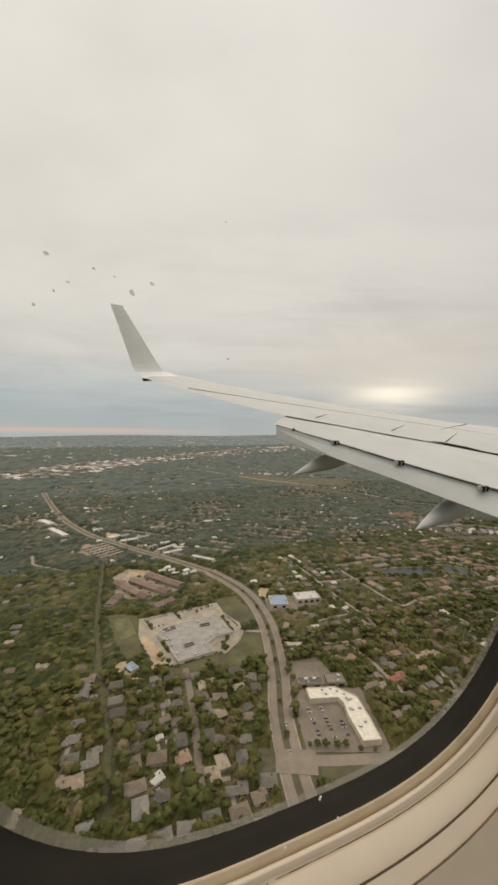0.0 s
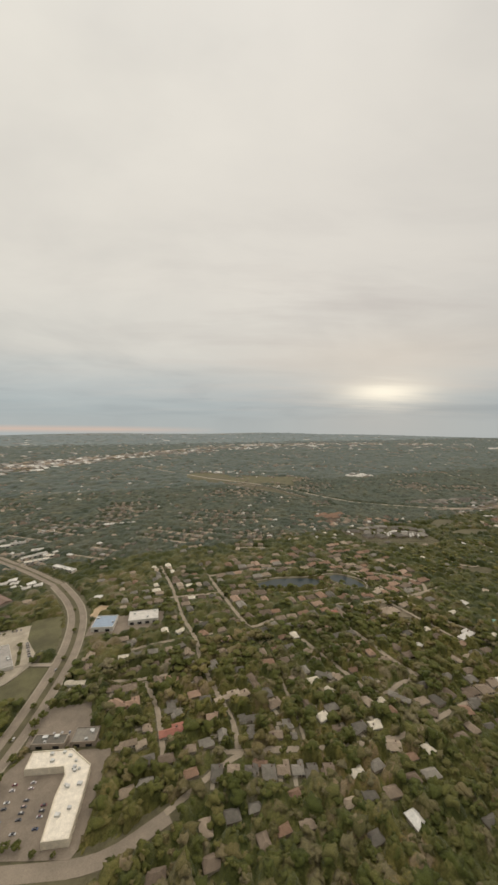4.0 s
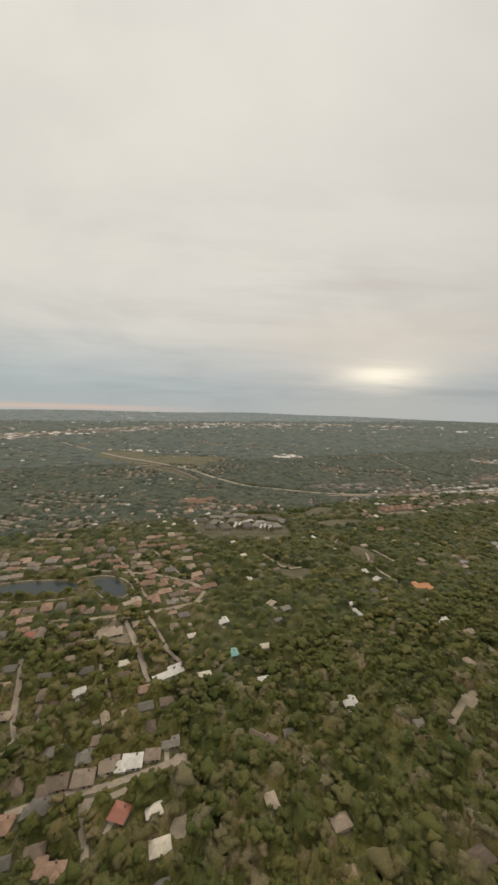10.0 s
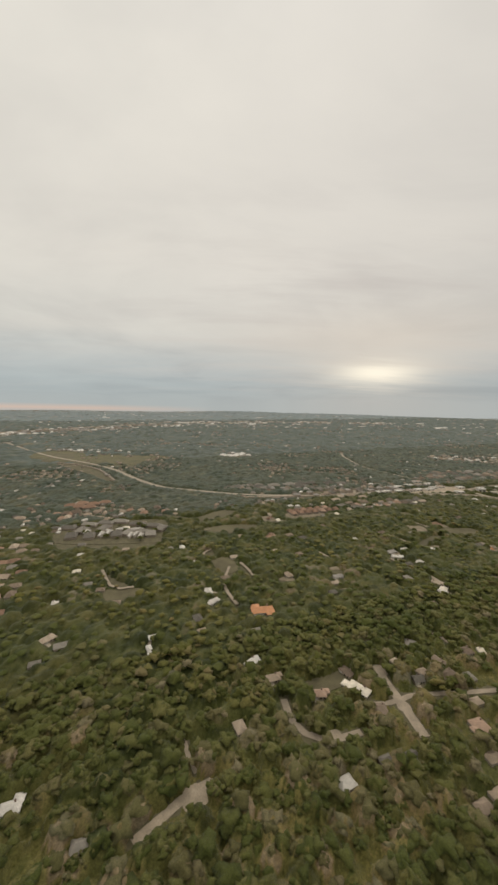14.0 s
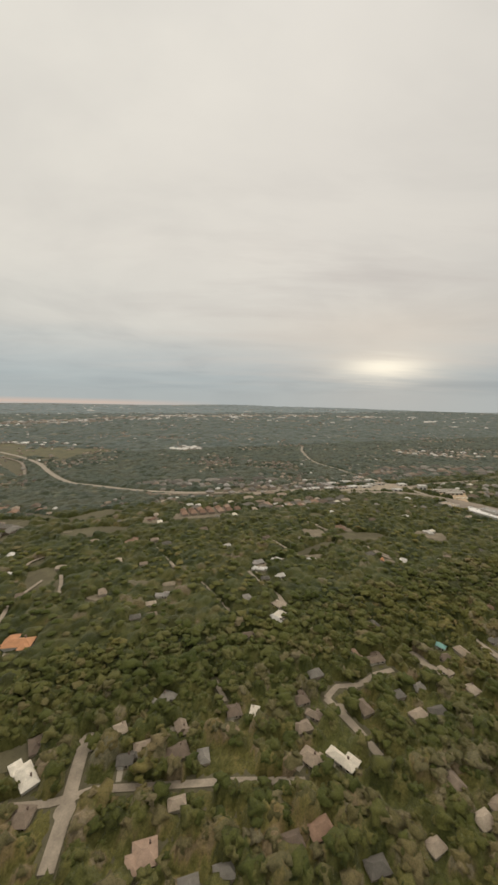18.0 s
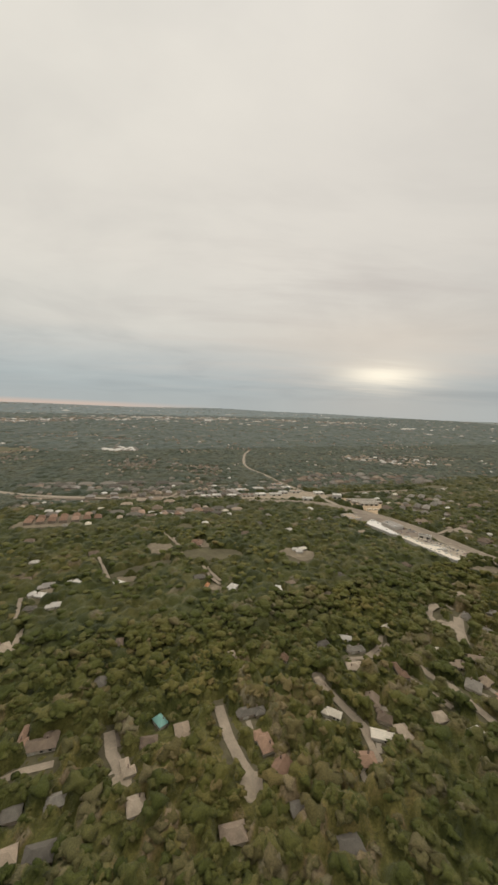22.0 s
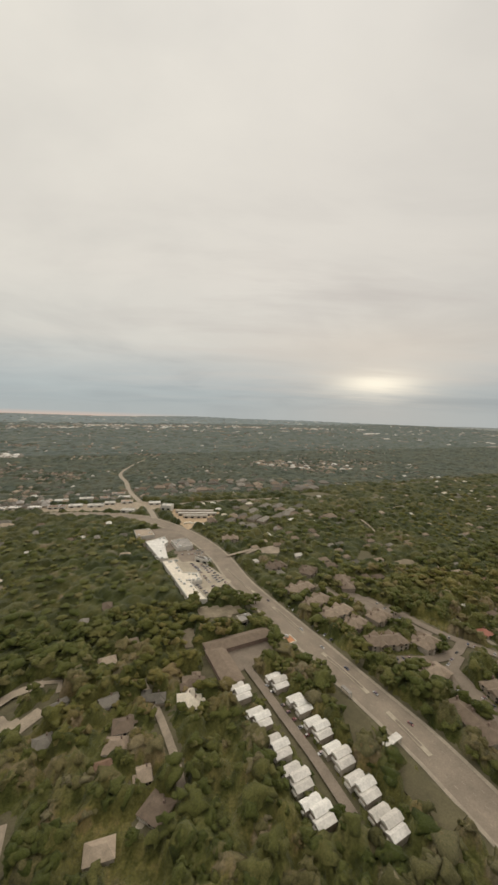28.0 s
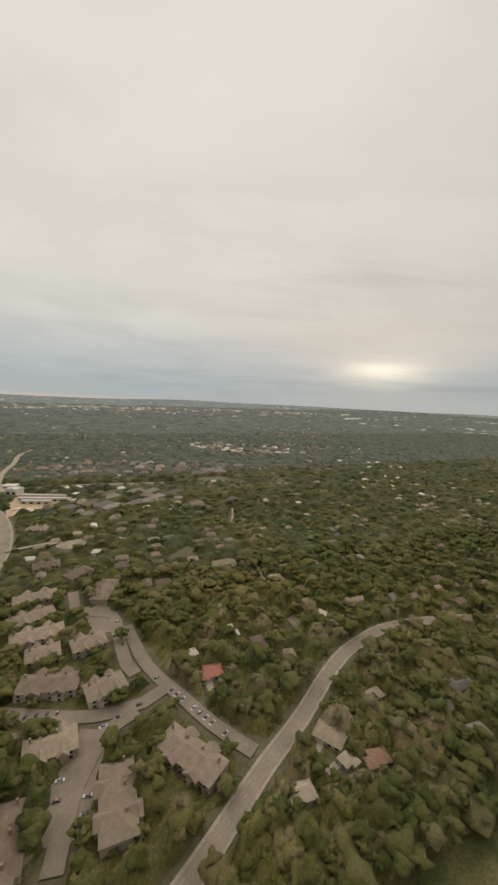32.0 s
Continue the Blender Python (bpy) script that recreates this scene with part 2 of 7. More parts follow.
ROOFS = (
    ("roof_white", "white_membrane_roof", ((0, (0.50, 0.47, 0.42)), (0.5, (0.60, 0.57, 0.52)), (1, (0.70, 0.68, 0.63))), 0.25, 1.5, 0.7, 0.18),
    ("roof_cream", "cream_tile_roof", ((0, (0.60, 0.535, 0.425)), (1, (0.72, 0.66, 0.555))), 0.4, 3.0, 0.8, 0.18),
    ("roof_pale", "pale_gravel_roof", ((0, (0.27, 0.25, 0.225)), (1, (0.34, 0.315, 0.285))), 0.2, 1.5, 0.9, 0.22),
    ("roof_grey", "grey_shingle_roof", ((0, (0.110, 0.099, 0.082)), (0.5, (0.160, 0.145, 0.120)), (1, (0.26, 0.237, 0.20))), 0.5, 3.0, 0.9, 0.22),
    ("roof_brown", "brown_shingle_roof", ((0, (0.135, 0.100, 0.072)), (0.5, (0.188, 0.143, 0.104)), (1, (0.28, 0.22, 0.162))), 0.5, 3.0, 0.9, 0.22),
    ("roof_tan", "tan_tile_roof", ((0, (0.27, 0.21, 0.15)), (0.5, (0.34, 0.27, 0.20)), (1, (0.40, 0.33, 0.25))), 0.5, 3.0, 0.85, 0.22),
    ("roof_terracotta", "terracotta_tile_roof", ((0, (0.180, 0.110, 0.074)), (0.45, (0.242, 0.148, 0.097)), (0.8, (0.30, 0.190, 0.128)), (1, (0.38, 0.270, 0.198))), 0.5, 3.0, 0.85, 0.22),
    ("roof_rust", "rust_brown_tile_roof", ((0, (0.155, 0.104, 0.080)), (0.5, (0.205, 0.138, 0.104)), (1, (0.26, 0.185, 0.142))), 0.5, 3.0, 0.85, 0.25),
)
for key, title, tones, blotch_size, grain_size, gloss, wear in ROOFS:
    M[key] = surface(title, tones, blotch_size, grain_size, gloss, wear)
    M["many_" + key] = surface("mixed_" + title, tones, blotch_size, grain_size, gloss, wear, per_object="island")
M["roof_red"] = surface("red_metal_roof", ((0, (0.28, 0.105, 0.07)), (1, (0.34, 0.13, 0.088))), 0.5, 3.0, 0.6, 0.12)
M["roof_orange"] = surface("orange_tile_roof", ((0, (0.46, 0.215, 0.10)), (1, (0.50, 0.245, 0.12))), 0.5, 3.0, 0.8, 0.15)
M["roof_blue"] = surface("blue_metal_roof", ((0, (0.20, 0.27, 0.36)), (1, (0.24, 0.31, 0.40))), 0.5, 3.0, 0.5, 0.12)
M["roof_teal"] = surface("teal_metal_roof", ((0, (0.18, 0.38, 0.33)), (1, (0.24, 0.45, 0.40))), 0.5, 3.0, 0.5, 0.12)
M["wall"] = surface("limestone_and_stucco_wall", ((0, (0.26, 0.21, 0.165)), (0.5, (0.36, 0.31, 0.25)), (1, (0.46, 0.42, 0.36))), 0.6, 4.0, 0.9, 0.2)
M["wall_pale"] = surface("pale_stucco_wall", ((0, (0.48, 0.45, 0.40)), (1, (0.58, 0.55, 0.50))), 0.6, 4.0, 0.9, 0.15)
M["brick"] = surface("brown_brick_wall", ((0, (0.20, 0.14, 0.11)), (1, (0.27, 0.20, 0.16))), 0.6, 4.0, 0.9, 0.2)
M["metal"] = surface("galvanised_metal", ((0, (0.45, 0.45, 0.44)), (1, (0.55, 0.55, 0.53))), 0.6, 4.0, 0.5, 0.2, metal=0.5)
M["car"] = surface("car_paint", ((0, (0.03, 0.03, 0.035)), (0.25, (0.10, 0.10, 0.11)), (0.45, (0.35, 0.35, 0.36)), (0.65, (0.65, 0.65, 0.64)), (0.8, (0.20, 0.035, 0.03)), (1, (0.06, 0.09, 0.16))), 2.0, 9.0, 0.3, 0.05, 0.0)
M["glass_dark"] = surface("dark_window_glass", ((0, (0.02, 0.022, 0.025)), (1, (0.035, 0.037, 0.04))), 2.0, 9.0, 0.12, 0.05, 0.0)
M["rubber"] = surface("black_rubber", ((0, (0.015, 0.015, 0.015)), (1, (0.02, 0.02, 0.02))), 4.0, 20.0, 0.8, 0.1)

mw, nt, b = material("pond_water", 0.30)
b.inputs["Specular IOR Level"].default_value = 0.08
b.inputs["Base Color"].default_value = (0.030, 0.042, 0.045, 1)
bump(nt, b, spots(nt, 0.8, 3.0, 0.6, world_at(nt)), 0.15, 0.1)
M["water"] = mw

# woodland floor and open country: scrub, dry grass and tree tops far away
mg, nt, b = material("hazed_wooded_country", 0.95)
pos = world_at(nt)
floor_tone = ramp(nt, spots(nt, 0.35, 5.0, 0.65, pos), ((0.30, (0.050, 0.052, 0.026)), (0.48, (0.075, 0.072, 0.036)), (0.62, (0.115, 0.100, 0.060)), (0.78, (0.20, 0.17, 0.115))))
stand = ramp(nt, spots(nt, 0.0035, 6.0, 0.62, pos), ((0.32, (0.70, 0.80, 0.74)), (0.50, (1.0, 1.0, 0.95)), (0.62, (1.35, 1.22, 1.1)), (0.75, (1.9, 1.65, 1.45))))
nt.links.new(mix(nt, 1.0, floor_tone, stand, "MULTIPLY"), b.inputs["Base Color"])
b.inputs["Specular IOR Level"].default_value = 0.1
# bluish sheen imitates the haze over the far ground
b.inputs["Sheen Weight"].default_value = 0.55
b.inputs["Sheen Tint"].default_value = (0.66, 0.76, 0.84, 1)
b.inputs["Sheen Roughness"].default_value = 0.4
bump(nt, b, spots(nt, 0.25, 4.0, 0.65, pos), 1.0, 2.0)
M["country"] = mg
M["scrub"] = surface("scrub_and_leaf_litter", ((0, (0.075, 0.070, 0.034)), (0.5, (0.105, 0.093, 0.050)), (1, (0.150, 0.128, 0.080))), 0.25, 1.6, 0.95, 0.35, 0.6, per_object=False)


# ---- helpers for meshes ----
def mesh_of(name, verts, faces, mats, mat_ids=None, smooth=False):
    me = bpy.data.meshes.new(name)
    me.from_pydata([tuple(v) for v in verts], [], [tuple(f) for f in faces])
    for m in mats:
        me.materials.append(m)
    if mat_ids is not None:
        me.polygons.foreach_set("material_index", np.asarray(mat_ids, dtype=np.int32))
    if smooth:
        me.polygons.foreach_set("use_smooth", np.ones(len(me.polygons), dtype=bool))
    me.update()
    return me


def big_mesh(name, verts, tris, mat, smooth=True):
    """A mesh from arrays of corners and triangles."""
    me = bpy.data.meshes.new(name)
    n = len(tris)
    me.vertices.add(len(verts))
    me.vertices.foreach_set("co", np.asarray(verts, dtype=np.float32).ravel())
    me.loops.add(3 * n)
    me.loops.foreach_set("vertex_index", np.asarray(tris, dtype=np.int32).ravel())
    me.polygons.add(n)
    me.polygons.foreach_set("loop_start", np.arange(0, 3 * n, 3, dtype=np.int32))
    me.polygons.foreach_set("loop_total", np.full(n, 3, dtype=np.int32))
    me.polygons.foreach_set("use_smooth", np.full(n, smooth, dtype=bool))
    me.materials.append(mat)
    me.update(calc_edges=True)
    me.validate()
    return me


def child(name, mesh, parent, label=""):
    ob = new(name, mesh)
    ob.parent = parent
    if label:
        tagged(ob, label)
    return ob


def part(name, bm, mat, parent, label=""):
    me = bpy.data.meshes.new(name)
    bm.to_mesh(me)
    bm.free()
    me.materials.append(mat)
    return child(name, me, parent, label)


def empty(name, m, label, category, group=""):
    ob = new(name)
    ob.empty_display_size = 0.5
    ob.matrix_basis = m
    return tagged(ob, label, category, group)


def bm_box(bm, x0, x1, y0, y1, z0, z1):
    r = bmesh.ops.create_cube(bm, size=1.0, matrix=Matrix.LocRotScale(((x0 + x1) / 2, (y0 + y1) / 2, (z0 + z1) / 2), None, (x1 - x0, y1 - y0, z1 - z0)))
    return r["verts"]


def rounded(line, step=6.0):
    """A Catmull-Rom line through the given bends, evenly cut."""
    p = [Vector((*q, 0)) for q in line]
    if len(p) < 3:
        n = max(2, int((p[1] - p[0]).length / step))
        return [p[0].lerp(p[1], i / n) for i in range(n + 1)]
    p = [2 * p[0] - p[1]] + p + [2 * p[-1] - p[-2]]
    out = []
    for a, b0, c, d in zip(p, p[1:], p[2:], p[3:]):
        n = max(1, int((c - b0).length / step))
        for i in range(n):
            t = i / n
            out.append(0.5 * (2 * b0 + (c - a) * t + (2 * a - 5 * b0 + 4 * c - d) * t * t + (3 * b0 - a - 3 * c + d) * t ** 3))
    return out + [p[-2]]


# what covers the ground, on a raster, so that no tree stands on a road or a roof
X0, Y0, CELL, NX, NY = -1000.0, 0.0, 1.5, 2000, 2000
taken = np.zeros((NX, NY), dtype=bool)
roofed = np.zeros((NX, NY), dtype=bool)


def claim(x, y, r):
    i0, i1 = int((x - r - X0) / CELL), int((x + r - X0) / CELL) + 1
    j0, j1 = int((y - r - Y0) / CELL), int((y + r - Y0) / CELL) + 1
    if i1 < 0 or j1 < 0 or i0 >= NX or j0 >= NY:
        return
    taken[max(i0, 0):max(i1, 0), max(j0, 0):max(j1, 0)] = True


def release(x, y, r):
    i0, i1, j0, j1 = int((x - r - X0) / CELL), int((x + r - X0) / CELL) + 1, int((y - r - Y0) / CELL), int((y + r - Y0) / CELL) + 1
    taken[max(i0, 0):max(i1, 0), max(j0, 0):max(j1, 0)] = False


def is_taken(x, y, raster=taken):
    i, j = ((np.asarray(x) - X0) / CELL).astype(int), ((np.asarray(y) - Y0) / CELL).astype(int)
    ok = (i >= 0) & (j >= 0) & (i < NX) & (j < NY)
    return ok & raster[np.clip(i, 0, NX - 1), np.clip(j, 0, NY - 1)]


def claim_poly(pts, roof=False):
    xs, ys = [q[0] for q in pts], [q[1] for q in pts]
    gx, gy = np.meshgrid(np.arange(min(xs), max(xs), CELL), np.arange(min(ys), max(ys), CELL), indexing="ij")
    inside = np.zeros(gx.shape, dtype=bool)
    for (ax, ay), (bx, by) in zip(pts, pts[1:] + pts[:1]):
        cross = ((ay > gy) != (by > gy)) & (gx < (bx - ax) * (gy - ay) / ((by - ay) or 1e-9) + ax)
        inside ^= cross
    i, j = ((gx[inside] - X0) / CELL).astype(int), ((gy[inside] - Y0) / CELL).astype(int)
    ok = (i >= 0) & (j >= 0) & (i < NX) & (j < NY)
    taken[i[ok], j[ok]] = True
    if roof:
        roofed[i[ok], j[ok]] = True


def claim_roof(x, y, turn, L, W, cx=0.0, cy=0.0):
    """Keeps crowns off a roof of that length and width."""
    m = pose(x, y, 0, 0, 0, turn)
    claim_poly([tuple((m @ Vector((cx + i * L / 2, cy + j * W / 2, 0))).xy) for i, j in ((-1, -1), (1, -1), (1, 1), (-1, 1))], True)


def ribbon(line, width, z, lift=0.12, offset=0.0):
    """A slab along a line: top, and sides down into the ground."""
    verts, faces = [], []
    for k, p in enumerate(line):
        a, c = line[max(k - 1, 0)], line[min(k + 1, len(line) - 1)]
        side = (c - a).normalized().cross(Vector((0, 0, 1)))
        for o, h in ((-width / 2, z - lift), (-width / 2, z), (width / 2, z), (width / 2, z - lift)):
            q = p + side * (o + offset)
            verts.append((q.x, q.y, h))
    for k in range(len(line) - 1):
        i = 4 * k
        for s in range(3):
            faces.append((i + s, i + s + 4, i + s + 5, i + s + 1))
    return verts, faces


def slab(name, pts, z, mat, lift=0.3):
    n = len(pts)
    verts = [(x, y, z) for x, y in pts] + [(x, y, z - lift) for x, y in pts]
    faces = [tuple(range(n))] + [(i, i + n, (i + 1) % n + n, (i + 1) % n) for i in range(n)]
    return new(name, mesh_of(name, verts, faces, [mat]))


TURN = radians(21.19)                              # the flight's heading, from +x


def along(x, y):
    return x * math.cos(TURN) + y * math.sin(TURN), -x * math.sin(TURN) + y * math.cos(TURN)


def back(s, d):
    return s * math.cos(TURN) - d * math.sin(TURN), s * math.sin(TURN) + d * math.cos(TURN)


# ---- ground: one sheet to the skyline ----
def far_rise(r):
    u = min(max((r - 2300.0) / 2100.0, 0.0), 1.0)
    return 22.0 * u * u * (3 - 2 * u)


rings = [0] + [30 * 1.09 ** k for k in range(60) if 30 * 1.09 ** k < 4350] + [4400]
verts, faces, SPOKES = [], [], 160
for r in rings:
    for k in range(SPOKES):
        a = 2 * math.pi * k / SPOKES
        x, y = 570 + r * math.cos(a), 220 + r * math.sin(a)
        h = far_rise(r) * (0.5 + 0.9 * noise.noise(Vector((x, y, 0)) * 0.0011)) if r > 2300 else 0.0
        verts.append((x, y, h))
for i in range(len(rings) - 1):
    for k in range(SPOKES):
        a, b0 = i * SPOKES + k, i * SPOKES + (k + 1) % SPOKES
        faces.append((a, a + SPOKES, b0 + SPOKES, b0))
ground_ids = [1 if rings[i] < 1150 else 0 for i in range(len(rings) - 1) for _ in range(SPOKES)]
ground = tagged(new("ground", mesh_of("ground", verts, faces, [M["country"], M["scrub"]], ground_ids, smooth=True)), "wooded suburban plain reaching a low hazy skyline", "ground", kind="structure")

# ---- roads ----
layer = [0]


def road(name, line, width, label, mat="asphalt", lines=False, median=0.0, z=0.10, kerb=False, margin=0.8):
    layer[0] += 1
    z += 0.006 * layer[0]
    pts = rounded(line)
    for p in rounded(line, 1.5):
        claim(p.x, p.y, max(width / 2 + margin, 0.5))
    v, f = ribbon(pts, width, z)
    ob = tagged(new(name, mesh_of(name, v, f, [M[mat]])), label, "road", kind="structure")
    if kerb:
        w = 0.8 if kerb is True else kerb
        for o in (-width / 2 - w / 2 + 0.05, width / 2 + w / 2 - 0.05):
            v, f = ribbon(pts, w, z + 0.05, 0.2, o)
            child("kerb", mesh_of("kerb", v, f, [M["concrete"]]), ob, "pale concrete kerb and gutter")
    if median:
        v, f = ribbon(pts, median, z + 0.08)
        child("median", mesh_of("median", v, f, [M["grass"]]), ob, "dry grass median with low kerb")
    if lines:
        fine = rounded(line, 1.2)
        for o in ((-width / 4 - median / 4, width / 4 + median / 4) if median else (-width / 4, 0.0, width / 4)):
            vs, fs = [], []
            for k in range(0, len(fine) - 2, 3):
                v, f = ribbon(fine[k:k + 2], 0.12, z + 0.02, 0.015, o)
                n = len(vs)
                vs += v
                fs += [tuple(i + n for i in q) for q in f]
            child("lane_line", mesh_of("lane_line", vs, fs, [M["paint_line"]]), ob, "worn dashed white lane paint")
    return ob


AVENUE = [(36, 119), (29, 151), (24, 179), (21, 211), (22, 248), (20, 288), (15, 322), (3, 359), (-15, 389), (-46, 424), (-95, 458), (-150, 492), (-194, 522), (-242, 555), (-287, 598), (-332, 648), (-377, 707), (-428, 779), (-500, 884)]
road("road", AVENUE[:10], 13.5, "divided grey avenue with a grass median", lines=True, median=3.6, kerb=True)
road("road", AVENUE[9:], 10.0, "divided grey avenue running on between shops", lines=True, median=2.2, kerb=0.5)
road("street", [(-280, 467), (-262, 439), (-239, 429), (-219, 420)], 3.6, "pale curved street under oak trees", mat="street", z=0.08)
HIGHWAY = [(1081, 465), (1068.5, 498), (1060.5, 514), (1050.5, 533), (1038, 557), (1020, 590), (1003, 623), (989, 661), (974, 690), (957.5, 714), (941, 733), (923, 749), (905, 762), (884, 770), (850, 774), (800, 770)]
broad_road = road("road", HIGHWAY, 13.5, "broad pale grey five-lane road", lines=True, kerb=1.5)
road("road", [(915, 764), (900, 800), (872, 850), (850, 895), (832, 945), (806, 1000), (797, 1045), (796, 1108), (800, 1190), (815, 1270)], 6.0, "narrow pale road winding through woods", mat="concrete")
for island in ([(1022, 591.5), (1028, 581), (1036, 565.5)], [(1042, 550), (1048.5, 538.5), (1055.5, 524.5)], [(1059.5, 515), (1063, 507), (1067, 496.5)], [(993, 643), (1004, 622), (1012, 608)]):
    v, f = ribbon(rounded(island, 3.0), 1.9, 0.30, 0.3)
    child("median", mesh_of("median", v, f, [M["apron"]]), broad_road, "raised pale concrete median island")
    v, f = ribbon(rounded(island, 3.0)[1:-1], 1.0, 0.34, 0.1)
    child("median_bed", mesh_of("median_bed", v, f, [M["lot"]]), broad_road, "worn brown middle of the median island")
BEND = [(1108, 470), (1123, 492), (1138, 512), (1151, 530), (1164, 546), (1181, 570), (1195, 584), (1219, 598), (1268, 605), (1332, 597), (1418, 611)]
road("road", BEND, 4.6, "two-lane grey road curving through trees", lines=True, z=0.12, kerb=True)
road("road", [(558, 747), (640, 766), (722, 785), (830, 811), (888, 802), (961, 836), (1063, 864)], 7.5, "grey cross road between shops", z=0.11)
road("road", [(29, 182), (57, 183), (88, 187), (112, 203)], 6.5, "pale grey street beside the mall")
road("crossing", [(15.5, 182), (37, 181)], 14.0, "pale worn paving of a road crossing", z=0.19)
road("street", [(110, 204), (143, 232), (179, 235), (223, 240), (281, 266), (304, 272), (332, 283)], 3.0, "narrow pale street under oak trees", mat="street", margin=-0.5)
STREETS = (
    ((228, 385), (257, 388), (325, 406)), ((199, 470), (239, 461), (289, 454), (329, 433), (325, 406)), ((103, 444), (149, 461), (199, 470)), ((59, 394), (107, 404), (149, 413)),
)
for line in STREETS:
    road("street", line, 3.2, "narrow pale street under oak trees", mat="street", z=0.08, margin=-0.3)
ROWS_OF = list(STREETS)


def lane(width, *line):
    """A residential lane that the crowns partly cover."""
    close = line[0][0] > 500 and along(*line[0])[1] < 190
    road("street", line, width * (1.4 if close else 1.0), "narrow pale street under oak trees", mat="street", z=0.08, margin=0.5 if close else -0.3)
    if line[0][0] < 200:
        ROWS_OF.append(line)


road("street", [(-44, 253), (-36, 227), (-29, 200), (-24, 179), (-21, 164)], 4.2, "worn grey street between rows of houses", mat="lot", z=0.08, margin=-0.3)
ROWS_OF.append(((-44, 253), (-36, 227), (-29, 200), (-24, 179), (-21, 164)))
lane(3, (48, 472), (73, 414), (90, 366), (107, 330), (112, 310), (119, 292), (130, 268), (138, 251), (141, 235))
lane(2.6, (57, 315), (81, 326), (106, 332))
lane(2.6, (58, 284), (76, 286), (91, 290), (111, 295))
lane(3, (80, 284), (92, 264), (99, 245), (104, 229))
lane(3.2, (103, 451), (127, 394), (144, 355), (152, 347), (169, 359))
lane(1.6, (168, 288), (174, 257), (177, 234))
lane(3, (128, 233), (166, 234), (202, 237), (223, 241))
lane(3, (230, 346), (239, 328), (248, 308), (255, 297), (261, 288))
lane(3, (220, 274), (235, 274), (244, 281), (256, 286), (263, 287))
lane(2.6, (309, 244), (306, 252), (301, 260), (301, 267), (308, 268), (320, 274), (325, 278))
lane(3, (189, 330), (204, 305), (216, 286), (222, 273))
road("track", [(466, 302), (475, 310), (484, 318), (492, 322)], 3.6, "pale bare track through scrub", mat="caliche", z=0.08, margin=-0.3)
lane(2, (478, 340), (481, 332), (485, 325))
lane(2.4, (525, 361), (527, 349), (532, 342), (541, 338), (558, 342))
lane(3.4, (581, 382), (581, 375), (582, 368), (584, 356), (585, 347), (586, 339))
lane(2, (551, 356), (578, 358), (590, 362), (604, 363), (623, 364), (641, 365), (667, 365))
lane(2.6, (683, 402), (688, 394), (693, 385), (698, 374))
lane(2, (683, 402), (690, 409), (701, 410), (712, 417), (722, 420))
lane(3, (779, 446), (784, 431), (789, 421), (795, 412))
lane(3, (737, 433), (741, 424), (747, 417))
lane(2, (836, 444), (839, 432), (840, 422))
lane(2, (867, 469), (876, 456), (882, 447))
lane(1.6, (906, 513), (909, 522), (916, 530), (926, 531), (928, 525))
lane(4, (926, 516), (919, 503), (914, 490))
lane(2.6, (825, 465), (828, 457), (835, 444), (842, 432))
lane(2.6, (879, 473), (882, 466), (889, 459), (892, 449), (896, 439))
lane(1.6, (844, 477), (859, 479), (870, 489))
lane(2.2, (935, 477), (939, 466), (947, 453))
lane(2.2, (906, 510), (913, 512), (918, 508), (933, 521))

lane(2.6, (252, 379), (265, 385), (286, 391), (311, 403), (327, 410), (343, 419))
lane(2.2, (271, 509), (299, 468), (325, 433))
lane(2.4, (235, 497), (265, 454), (286, 418))
lane(1.8, (282, 382), (295, 361), (306, 338))
lane(1.8, (297, 388), (310, 365), (321, 346))
lane(2.0, (278, 342), (295, 312))
lane(1.5, (552, 586), (570, 564), (588, 531))
lane(1.5, (608, 516), (625, 490), (636, 470))
lane(1.6, (667, 498), (672, 477))
lane(1.6, (630, 413), (636, 400))
lane(1.8, (869, 496), (864, 486), (855, 479))
lane(1.5, (472, 606), (461, 604), (440, 592))
lane(2.0, (960, 531), (969, 517), (979, 498), (984, 485))
lane(2.0, (725.6, 636.3), (732, 618), (738.9, 600.4))
lane(1.6, (761.3, 581.3), (767, 566), (771.6, 553.4))
lane(1.8, (681.8, 576.4), (688.6, 559.0))
APT_ROADS = (((1062, 546), (1089, 545), (1101, 547), (1110, 551), (1117, 558)), ((1109, 548), (1101, 540), (1100, 532), (1099, 523), (1102, 505)),
             ((1092, 593), (1107, 569), (1123, 554), (1135, 543), (1148, 534)), ((1056, 620), (1066, 603), (1083, 601), (1089, 589), (1099, 569), (1104, 564)))
for line in APT_ROADS:
    road("driveway", line, 5.0, "asphalt drive between apartment blocks", mat="lot", z=0.07)
road("road", [(-760, 1120), (-690, 1250), (-630, 1380), (-520, 1520), (-305, 2020), (80, 2560), (700, 3100)], 34.0, "distant pale freeway", mat="concrete", z=0.3)
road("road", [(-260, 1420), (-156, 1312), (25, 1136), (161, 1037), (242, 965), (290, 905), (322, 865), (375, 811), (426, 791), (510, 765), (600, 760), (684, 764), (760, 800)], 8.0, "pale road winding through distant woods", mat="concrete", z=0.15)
road("street", [(-180, 443), (-166, 408), (-133, 314), (-96, 232), (-73, 187), (-62, 150)], 2.0, "narrow green ride cut through trees", mat="under", z=0.05)

